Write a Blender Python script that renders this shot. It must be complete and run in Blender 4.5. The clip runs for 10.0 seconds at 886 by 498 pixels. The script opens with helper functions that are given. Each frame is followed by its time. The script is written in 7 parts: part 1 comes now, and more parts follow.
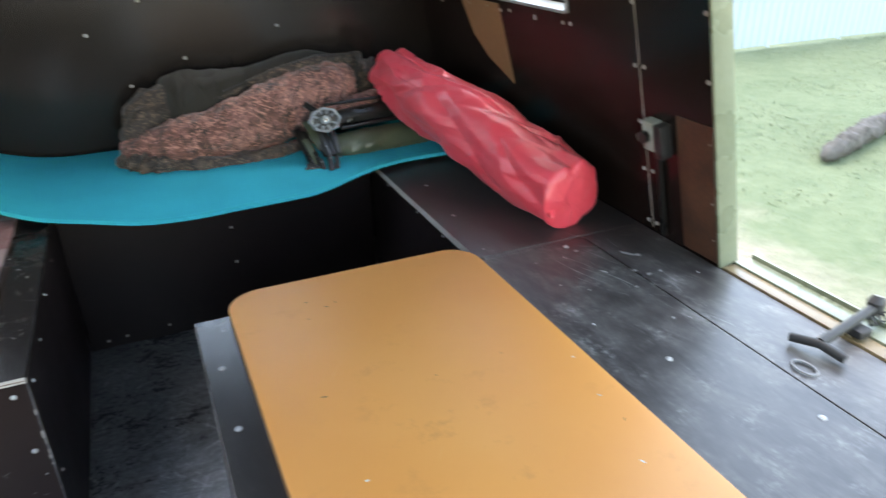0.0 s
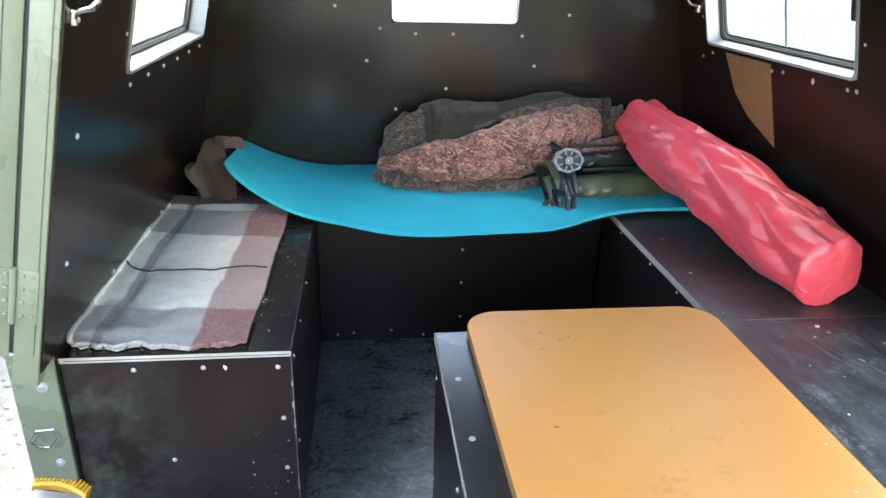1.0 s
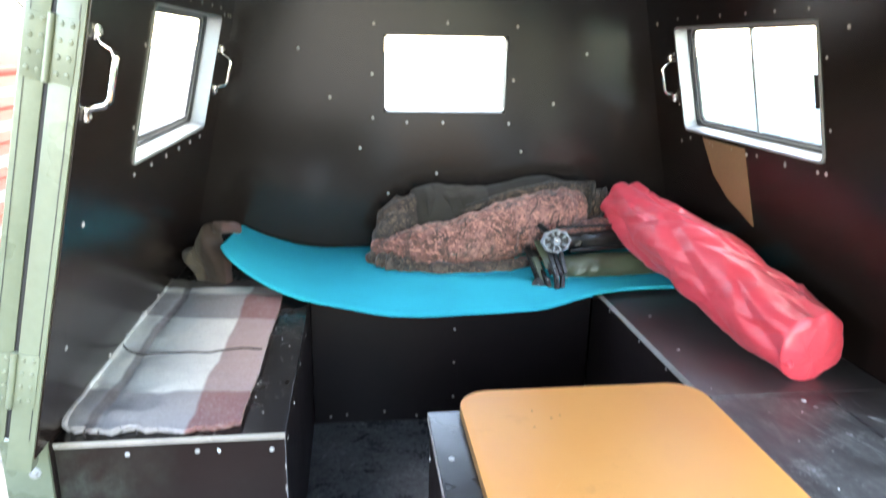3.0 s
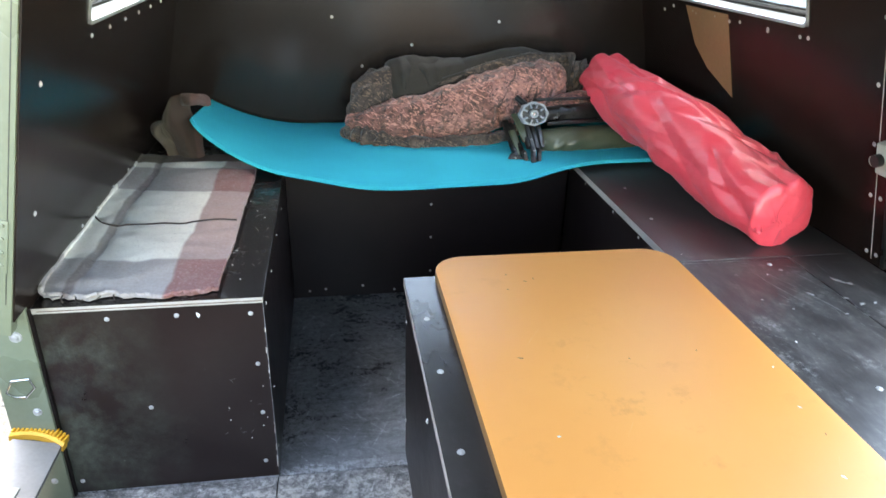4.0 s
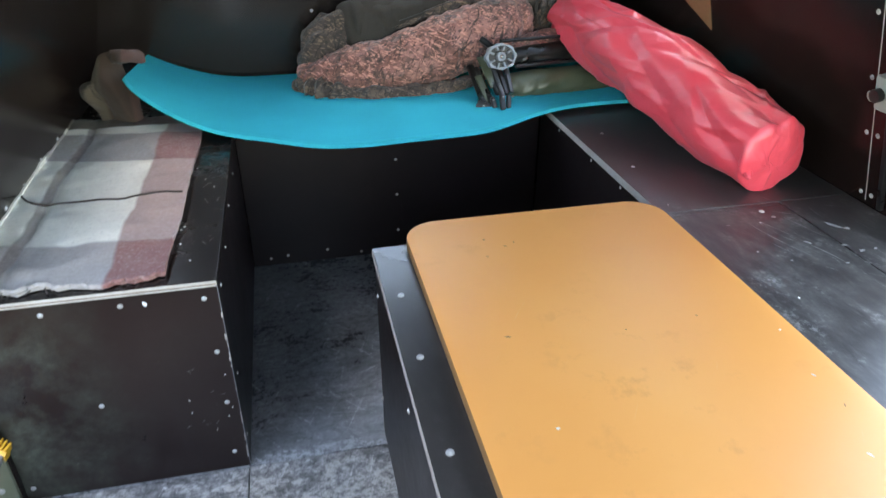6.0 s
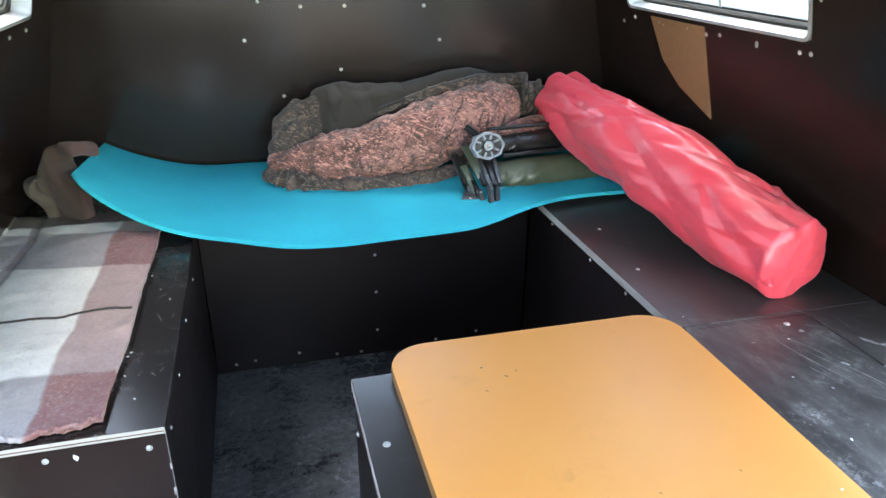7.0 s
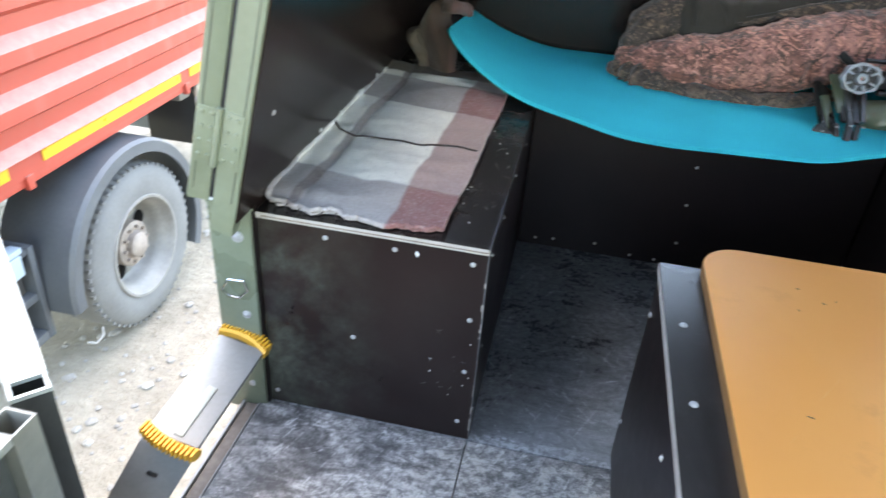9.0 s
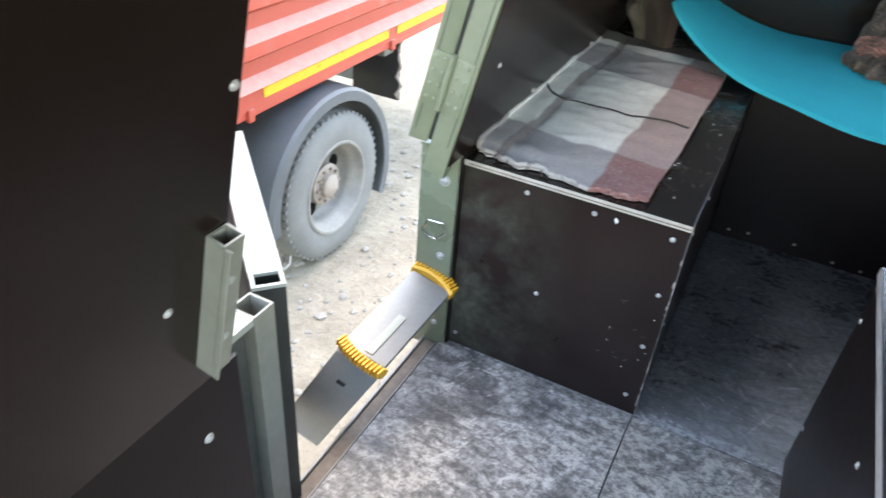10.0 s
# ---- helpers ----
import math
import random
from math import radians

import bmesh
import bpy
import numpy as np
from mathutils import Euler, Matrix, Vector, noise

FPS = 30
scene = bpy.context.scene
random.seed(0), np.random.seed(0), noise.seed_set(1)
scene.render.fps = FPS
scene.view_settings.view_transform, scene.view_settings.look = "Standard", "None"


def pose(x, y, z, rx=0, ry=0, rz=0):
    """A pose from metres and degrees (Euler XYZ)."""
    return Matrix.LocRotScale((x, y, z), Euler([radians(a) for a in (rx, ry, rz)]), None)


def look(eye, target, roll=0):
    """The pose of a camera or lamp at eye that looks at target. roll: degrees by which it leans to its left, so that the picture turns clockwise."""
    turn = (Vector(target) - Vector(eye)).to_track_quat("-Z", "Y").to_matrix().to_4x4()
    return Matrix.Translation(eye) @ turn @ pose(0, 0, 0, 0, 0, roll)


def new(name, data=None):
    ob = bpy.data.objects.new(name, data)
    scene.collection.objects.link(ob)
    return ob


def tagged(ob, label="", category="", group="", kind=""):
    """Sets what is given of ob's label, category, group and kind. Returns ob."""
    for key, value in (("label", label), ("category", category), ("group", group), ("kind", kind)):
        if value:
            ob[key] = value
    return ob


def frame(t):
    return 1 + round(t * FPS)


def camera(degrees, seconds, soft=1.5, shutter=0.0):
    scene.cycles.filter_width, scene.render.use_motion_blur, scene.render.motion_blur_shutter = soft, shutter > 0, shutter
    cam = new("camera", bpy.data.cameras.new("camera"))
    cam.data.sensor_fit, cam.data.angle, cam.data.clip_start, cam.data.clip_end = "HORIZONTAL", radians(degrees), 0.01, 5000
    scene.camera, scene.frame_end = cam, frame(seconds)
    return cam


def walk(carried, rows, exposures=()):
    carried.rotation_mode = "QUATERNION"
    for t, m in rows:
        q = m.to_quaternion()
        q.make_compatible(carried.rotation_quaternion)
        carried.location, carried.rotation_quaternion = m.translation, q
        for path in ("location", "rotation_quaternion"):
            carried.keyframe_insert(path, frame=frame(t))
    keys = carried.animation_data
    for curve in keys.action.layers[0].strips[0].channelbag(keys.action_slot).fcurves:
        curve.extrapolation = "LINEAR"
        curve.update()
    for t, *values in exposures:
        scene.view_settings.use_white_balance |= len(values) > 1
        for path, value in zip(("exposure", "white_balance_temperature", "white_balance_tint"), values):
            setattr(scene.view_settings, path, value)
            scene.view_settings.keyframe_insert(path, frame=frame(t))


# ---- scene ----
cam = camera(64.50, 10.0, soft=1.4, shutter=0.35)
PATH = [
    (0, (0.254, -1.144, 1.119), (0.97, 0.506, 0.246), -1.1),
    (0.5, (0.184, -1.138, 1.123), (0.611, 0.648, 0.332), 0.5),
    (1, (0.141, -1.15, 1.12), (0.36, 0.684, 0.353), 1.6),
    (1.5, (0.125, -1.141, 1.157), (0.321, 0.75, 0.538), 0.5),
    (2, (0.138, -1.171, 1.172), (0.336, 0.794, 0.858), 0.9),
    (2.5, (0.145, -1.19, 1.179), (0.349, 0.784, 0.936), 0.9),
    (3, (0.138, -1.189, 1.136), (0.382, 0.717, 0.584), 1.1),
    (3.2, (0.148, -1.193, 1.129), (0.383, 0.684, 0.48), 1.2),
    (4.3, (0.146, -1.201, 1.081), (0.463, 0.561, 0.189), 1.4),
    (4.5, (0.151, -1.201, 1.08), (0.476, 0.543, 0.157), 1.3),
    (5, (0.153, -1.197, 1.067), (0.486, 0.515, 0.088), 1.4),
    (5.2, (0.153, -1.189, 1.061), (0.484, 0.503, 0.047), 1.4),
    (6.3, (0.159, -0.987, 1.076), (0.577, 0.73, 0.138), -1.0),
    (6.5, (0.167, -0.927, 1.071), (0.649, 0.815, 0.215), -0.4),
    (7, (0.172, -0.876, 1.082), (0.643, 0.885, 0.259), 0.5),
    (7.5, (0.161, -0.883, 1.079), (0.429, 0.916, 0.248), 1.7),
    (8, (0.162, -0.91, 1.059), (0.271, 0.864, 0.142), 3.3),
    (8.5, (0.134, -0.933, 1.042), (0.117, 0.8, 0.043), 4.1),
    (9, (0.092, -0.974, 1.036), (-0.201, 0.704, -0.012), 4.3),
    (9.5, (0.059, -1.006, 1.027), (-0.422, 0.597, -0.068), 4.8),
    (10, (0.049, -1.039, 1.02), (-0.651, 0.454, -0.114), 4.7),
]
walk(cam, [(t, look(eye, target, roll)) for t, eye, target, roll in PATH], ((0.0, 3.9, 8800, 10), (0.5, 4.45, 8450, 10), (1.0, 4.45, 8250, 10), (1.5, 4.6, 8150, 10), (2.5, 4.8, 8050, 10), (3.0, 4.8, 8150, 10), (4.5, 4.33, 8750, 10), (5.0, 4.25, 8750, 10), (6.5, 4.5, 8350, 10), (7.0, 4.7, 8350, 10), (8.0, 4.7, 8250, 10), (8.5, 4.55, 8250, 10), (9.0, 4.25, 8250, 10), (9.5, 4.15, 8500, 10), (10.0, 4.05, 8600, 10)))

# ---- light ----
SUN_UP, SUN_TURN = 72.0, 340.0
world = bpy.data.worlds.new("sky")
scene.world = world
world.use_nodes = True
wn = world.node_tree.nodes
sky = wn.new("ShaderNodeTexSky")
sky.sky_type, sky.sun_disc = "NISHITA", False
sky.sun_elevation, sky.sun_rotation = radians(SUN_UP), radians(SUN_TURN)
sky.air_density, sky.dust_density, sky.ozone_density = 1.0, 0.7, 1.0
world.node_tree.links.new(sky.outputs[0], wn["Background"].inputs[0])
wn["Background"].inputs[1].default_value = 0.15
sun_data = bpy.data.lights.new("sun", "SUN")
sun_data.energy, sun_data.angle, sun_data.color = 0.14, radians(60), (1.0, 0.95, 0.88)
sun = new("sun", sun_data)
a, e = radians(SUN_TURN), radians(SUN_UP)
sun.matrix_world = look(Vector((math.sin(a) * math.cos(e), math.cos(a) * math.cos(e), math.sin(e))) * 20, (0, 0, 0))

# ---- materials ----
def tree_of(name):
    m = bpy.data.materials.new(name)
    m.use_nodes = True
    t = m.node_tree
    return m, t, t.nodes["Principled BSDF"]


def node(t, kind, ins=None, operation=None, data_type=None, use_clamp=False):
    n = t.nodes.new("ShaderNode" + kind)
    if operation:
        n.operation = operation
    if use_clamp:
        n.use_clamp = True
    if data_type:
        n.data_type = data_type
    for k, v in (ins or {}).items():
        if isinstance(v, bpy.types.NodeSocket):
            t.links.new(v, n.inputs[k])
        else:
            n.inputs[k].default_value = v
    return n


def rgb(c):
    return (c[0], c[1], c[2], 1.0)


def where_is(t, space="world"):
    if space == "world":
        return node(t, "NewGeometry").outputs["Position"]
    return node(t, "TexCoord").outputs["Object"]


def noise_at(t, at, scale, detail=4.0, rough=0.55, stretch=None):
    if stretch:
        at = node(t, "Mapping", {"Vector": at, "Scale": stretch}).outputs[0]
    return node(t, "TexNoise", {"Vector": at, "Scale": scale, "Detail": detail, "Roughness": rough}).outputs["Fac"]


def ramp(t, fac, lo, hi, a=0.0, b=1.0):
    return node(t, "MapRange", {"Value": fac, "From Min": lo, "From Max": hi, "To Min": a, "To Max": b}).outputs[0]


def blend(t, fac, a, b):
    n = node(t, "Mix", data_type="RGBA")
    for sock, v in ((n.inputs[0], fac), (n.inputs[6], a), (n.inputs[7], b)):
        if isinstance(v, bpy.types.NodeSocket):
            t.links.new(v, sock)
        else:
            sock.default_value = v if isinstance(v, float) else rgb(v)
    return n.outputs[2]


def calc(t, op, a, b=0.0, clamp=False):
    n = node(t, "Math", operation=op, use_clamp=clamp)
    for i, v in enumerate((a, b)):
        if isinstance(v, bpy.types.NodeSocket):
            t.links.new(v, n.inputs[i])
        else:
            n.inputs[i].default_value = v
    return n.outputs[0]


def put_bump(t, b, height, strength, distance):
    n = node(t, "Bump", {"Height": height, "Strength": strength, "Distance": distance})
    t.links.new(n.outputs[0], b.inputs["Normal"])


def surf(name, c1, c2, scale=6.0, rough=0.5, metal=0.0, fine=60.0, bump=0.2, depth=0.002, spread=0.12, spec=0.5, sheen=0.0, space="world", random=0.0):
    """A surface with two scales of variation in colour, gloss and relief."""
    m, t, b = tree_of(name)
    at = where_is(t, space)
    big, small = noise_at(t, at, scale), noise_at(t, at, fine, 3.0)
    fac = calc(t, "ADD", calc(t, "MULTIPLY", ramp(t, big, 0.3, 0.7), 0.7), calc(t, "MULTIPLY", ramp(t, small, 0.3, 0.7), 0.3))
    if random:
        r = node(t, "ObjectInfo").outputs["Random"]
        fac = calc(t, "ADD", fac, calc(t, "MULTIPLY", calc(t, "SUBTRACT", r, 0.5), random), True)
    t.links.new(blend(t, fac, c1, c2), b.inputs["Base Color"])
    t.links.new(ramp(t, big, 0.25, 0.75, max(rough - spread, 0.02), min(rough + spread, 1.0)), b.inputs["Roughness"])
    b.inputs["Metallic"].default_value = metal
    b.inputs["Specular IOR Level"].default_value = spec
    if sheen:
        b.inputs["Sheen Weight"].default_value = sheen
    if bump:
        put_bump(t, b, small, bump, depth)
    return m


def film_ply(name, base, warm, rough=0.3, dust=0.0, scuff=0.0, dust_scale=3.0, sharp=0.10, ripple=0.004, cover=0.36, grain=1.0, cut=0.66, spec=0.5, streak=0.0):
    """Film-faced plywood: a dark glossy resin skin with faint clouding, scuffs and settled dust."""
    m, t, b = tree_of(name)
    at = where_is(t)
    cloud = noise_at(t, at, 2.2, 5.0 if grain else 1.5, 0.6)
    wave = noise_at(t, at, 5.0, 2.0, 0.5)
    spots = noise_at(t, at, dust_scale, 6.0, 0.62)
    speck = noise_at(t, at, 38.0, 9.0, 0.78)
    flake = node(t, "TexNoise", {"Vector": at, "Scale": 30.0, "Detail": 9.0, "Roughness": 0.8, "Distortion": 0.5}).outputs["Fac"]
    turned_1 = node(t, "Mapping", {"Vector": at, "Rotation": (0.0, 0.0, 0.5)}).outputs[0]
    turned_2 = node(t, "Mapping", {"Vector": at, "Rotation": (0.0, 0.0, -0.35)}).outputs[0]
    s1 = node(t, "TexNoise", {"Vector": node(t, "Mapping", {"Vector": turned_1, "Scale": (26.0, 1.6, 1.6)}).outputs[0], "Scale": 6.0, "Detail": 6.0, "Roughness": 0.65, "Distortion": 0.7}).outputs["Fac"]
    s2 = node(t, "TexNoise", {"Vector": node(t, "Mapping", {"Vector": turned_2, "Scale": (1.6, 22.0, 22.0)}).outputs[0], "Scale": 6.0, "Detail": 6.0, "Roughness": 0.65, "Distortion": 0.7}).outputs["Fac"]
    where = ramp(t, noise_at(t, at, 3.1, 3.0, 0.6), 0.48, 0.62)
    col = blend(t, ramp(t, cloud, 0.35, 0.68), base, warm)
    mask = calc(t, "MULTIPLY", ramp(t, spots, cover, cover + 0.26), calc(t, "MAXIMUM", ramp(t, speck, 0.50, 0.50 + sharp), ramp(t, flake, 0.50, 0.50 + sharp)), True)
    mask = calc(t, "MULTIPLY", mask, dust, True)
    lines = calc(t, "MULTIPLY", calc(t, "MAXIMUM", ramp(t, s1, cut, cut + 0.04), ramp(t, s2, cut + 0.01, cut + 0.05)), where)
    lines = calc(t, "MULTIPLY", lines, scuff, True)
    mask = calc(t, "MAXIMUM", mask, lines)
    col = blend(t, mask, col, (0.30, 0.305, 0.31))
    t.links.new(col, b.inputs["Base Color"])
    r = calc(t, "ADD", ramp(t, cloud, 0.3, 0.7, rough - (0.06 if grain else 0.015), rough + (0.06 if grain else 0.015)), calc(t, "MULTIPLY", mask, 0.45), True)
    r = calc(t, "ADD", r, ramp(t, speck, 0.3, 0.7, -0.02 * grain, 0.04 * grain), True)
    if streak:
        place = node(t, "SeparateXYZ", {"Vector": at})
        drips = noise_at(t, at, 26.0, 7.0, 0.7, (1.0, 1.0, 0.14))
        # bluish sky reflection painted on the upper wall, broken up by drip stains
        sky_sheen = calc(t, "MULTIPLY", ramp(t, place.outputs[2], 1.19, 1.25), ramp(t, place.outputs[0], 0.0, -0.10))
        sky_sheen = calc(t, "MULTIPLY", calc(t, "MULTIPLY", sky_sheen, ramp(t, place.outputs[1], 0.45, -0.05)), ramp(t, drips, 0.34, 0.78))
        t.links.new(blend(t, calc(t, "MULTIPLY", sky_sheen, 0.85), col, (0.085, 0.110, 0.135)), b.inputs["Base Color"])
        r = calc(t, "ADD", r, calc(t, "MULTIPLY", sky_sheen, 0.18), True)
    t.links.new(r, b.inputs["Roughness"])
    b.inputs["Specular IOR Level"].default_value = spec
    relief = calc(t, "ADD", calc(t, "MULTIPLY", wave, ripple * 10), calc(t, "MULTIPLY", mask, 0.25))
    put_bump(t, b, relief, 0.3, 0.004)
    return m


def laminate():
    """Orange board laminate, rubbed and smudged, with faint scratches."""
    m, t, b = tree_of("orange_laminate")
    at = where_is(t)
    cloud, mid, speck = noise_at(t, at, 3.0, 5.0), noise_at(t, at, 13.0, 7.0, 0.68), noise_at(t, at, 120.0, 5.0, 0.75)
    col = blend(t, ramp(t, cloud, 0.3, 0.7), (0.77, 0.296, 0.070), (0.81, 0.338, 0.088))
    grime = calc(t, "MULTIPLY", ramp(t, mid, 0.56, 0.72), ramp(t, cloud, 0.42, 0.60))
    col = blend(t, calc(t, "MULTIPLY", grime, 0.42), col, (0.34, 0.150, 0.050))
    spots = calc(t, "MULTIPLY", ramp(t, speck, 0.68, 0.74), ramp(t, mid, 0.5, 0.62))
    col = blend(t, calc(t, "MULTIPLY", spots, 0.5), col, (0.28, 0.13, 0.05))
    v = node(t, "Mapping", {"Vector": node(t, "Mapping", {"Vector": at, "Rotation": (0.0, 0.0, 0.6)}).outputs[0], "Scale": (40.0, 1.5, 1.5)}).outputs[0]
    lines = ramp(t, node(t, "TexNoise", {"Vector": v, "Scale": 5.0, "Detail": 5.0, "Roughness": 0.6}).outputs["Fac"], 0.70, 0.74)
    col = blend(t, calc(t, "MULTIPLY", lines, 0.15), col, (0.80, 0.55, 0.30))
    t.links.new(col, b.inputs["Base Color"])
    t.links.new(calc(t, "ADD", ramp(t, cloud, 0.3, 0.7, 0.42, 0.54), calc(t, "MULTIPLY", grime, 0.15), True), b.inputs["Roughness"])
    b.inputs["Specular IOR Level"].default_value = 0.38
    put_bump(t, b, calc(t, "ADD", mid, lines), 0.06, 0.001)
    return m


M = {}
M["wall_ply"] = film_ply("wall_film_plywood", (0.0115, 0.0072, 0.0060), (0.0145, 0.0088, 0.0072), 0.25, 0.0, 0.0, ripple=0.001, grain=0.0, spec=0.25, streak=1.0)
# copy of wall_ply made paler and shinier so window glow shows here
M["end_ply"] = film_ply("end_wall_film_plywood", (0.0135, 0.0098, 0.0086), (0.0150, 0.0108, 0.0095), 0.19, 0.0, 0.0, ripple=0.001, grain=0.0, spec=0.45)
M["ceiling_ply"] = film_ply("ceiling_film_plywood", (0.013, 0.010, 0.009), (0.022, 0.015, 0.012), 0.14, 0.0, 0.85, grain=0.3, cut=0.605, spec=0.75)
M["bench_ply"] = film_ply("bench_film_plywood", (0.0090, 0.0062, 0.0060), (0.0165, 0.0105, 0.0098), 0.33, 0.0, 0.05, 2.5, 0.3, spec=0.22)
M["bench_top_ply"] = film_ply("bench_top_film_plywood", (0.010, 0.0085, 0.008), (0.018, 0.014, 0.013), 0.24, 0.06, 0.35, 5.0, 0.3, cover=0.46)


def worn_lid():
    """A bench lid rubbed satin: dark film with long soft smears, dusty patches and fine scrapes."""
    m, t, b = tree_of("worn_bench_film_plywood")
    at = where_is(t)

    def smear(turn, across, along, scale, warp):
        v = node(t, "Mapping", {"Vector": at, "Rotation": (0.0, 0.0, turn)}).outputs[0]
        v = node(t, "Mapping", {"Vector": v, "Scale": (across, along, 1.0)}).outputs[0]
        return node(t, "TexNoise", {"Vector": v, "Scale": scale, "Detail": 7.0, "Roughness": 0.68, "Distortion": warp}).outputs["Fac"]

    cloud, patch, fine = noise_at(t, at, 3.0, 4.0), noise_at(t, at, 11.0, 7.0, 0.66), noise_at(t, at, 90.0, 6.0, 0.75)
    long_1, long_2, thin = smear(-0.26, 5.0, 1.0, 5.0, 0.5), smear(0.10, 7.0, 1.2, 6.0, 0.7), smear(-0.22, 22.0, 1.0, 6.0, 0.6)
    place = node(t, "SeparateXYZ", {"Vector": at})
    used = ramp(t, calc(t, "ADD", place.outputs[1], ramp(t, cloud, 0.3, 0.7, -0.08, 0.08)), -0.02, 0.10, 1.0, 0.12)
    used = calc(t, "MULTIPLY", used, ramp(t, place.outputs[0], 0.45, 0.80, 0.05, 1.0))
    col = blend(t, ramp(t, cloud, 0.35, 0.65), (0.026, 0.0225, 0.021), (0.042, 0.036, 0.0335))
    haze = calc(t, "ADD", calc(t, "MULTIPLY", ramp(t, long_1, 0.40, 0.64), 0.65), calc(t, "MULTIPLY", ramp(t, long_2, 0.42, 0.66), 0.5), True)
    haze = calc(t, "MULTIPLY", haze, ramp(t, patch, 0.36, 0.62, 0.25, 1.0))
    haze = calc(t, "MULTIPLY", calc(t, "MULTIPLY", haze, ramp(t, fine, 0.3, 0.6, 0.55, 1.0)), used)
    col = blend(t, calc(t, "MULTIPLY", haze, 0.75), col, (0.200, 0.188, 0.170))
    dust = calc(t, "MULTIPLY", calc(t, "MULTIPLY", ramp(t, patch, 0.52, 0.66), ramp(t, fine, 0.50, 0.62)), used)
    scrape = calc(t, "MULTIPLY", calc(t, "MULTIPLY", ramp(t, thin, 0.66, 0.72), ramp(t, patch, 0.44, 0.58)), used)
    mark = calc(t, "MAXIMUM", calc(t, "MULTIPLY", dust, 0.5), calc(t, "MULTIPLY", scrape, 0.8))
    col = blend(t, mark, col, (0.36, 0.35, 0.335))
    t.links.new(col, b.inputs["Base Color"])
    r = calc(t, "ADD", calc(t, "ADD", ramp(t, cloud, 0.3, 0.7, 0.25, 0.28), ramp(t, place.outputs[0], 0.45, 0.80, 0.0, 0.09)), calc(t, "MULTIPLY", haze, 0.16), True)
    t.links.new(calc(t, "ADD", r, calc(t, "MULTIPLY", mark, 0.2), True), b.inputs["Roughness"])
    b.inputs["Specular IOR Level"].default_value = 0.5
    put_bump(t, b, calc(t, "ADD", calc(t, "MULTIPLY", long_1, 0.3), calc(t, "MULTIPLY", mark, 0.3)), 0.15, 0.003)
    return m


M["bench_worn_ply"] = worn_lid()


def face_ply():
    """The box front: brown-black film, outside light painted as greenish-grey haze, fine scratches."""
    m, t, b = tree_of("bench_face_film_plywood")
    at = where_is(t)
    x = node(t, "SeparateXYZ", {"Vector": at}).outputs[0]
    cloud, mottle, fine = noise_at(t, at, 3.0, 5.0), noise_at(t, at, 7.0, 8.0, 0.7), noise_at(t, at, 60.0, 6.0, 0.75)
    col = blend(t, ramp(t, cloud, 0.35, 0.65), (0.0125, 0.0066, 0.0060), (0.021, 0.0115, 0.0102))
    # reflected outside light put into the colour, strongest at the left
    haze = calc(t, "MULTIPLY", ramp(t, calc(t, "ADD", x, ramp(t, cloud, 0.3, 0.7, -0.10, 0.10)), -0.40, -0.18, 1.0, 0.06), ramp(t, mottle, 0.42, 0.66))
    haze = calc(t, "MULTIPLY", haze, ramp(t, fine, 0.32, 0.6, 0.35, 1.0))
    col = blend(t, calc(t, "MULTIPLY", haze, 0.65), col, (0.100, 0.118, 0.088))
    chips = calc(t, "MULTIPLY", ramp(t, fine, 0.67, 0.70), ramp(t, mottle, 0.52, 0.60))
    col = blend(t, calc(t, "MULTIPLY", chips, 0.7), col, (0.30, 0.29, 0.27))
    t.links.new(col, b.inputs["Base Color"])
    t.links.new(calc(t, "ADD", ramp(t, cloud, 0.3, 0.7, 0.26, 0.36), calc(t, "MULTIPLY", haze, 0.25), True), b.inputs["Roughness"])
    b.inputs["Specular IOR Level"].default_value = 0.34
    put_bump(t, b, calc(t, "ADD", mottle, chips), 0.2, 0.002)
    return m


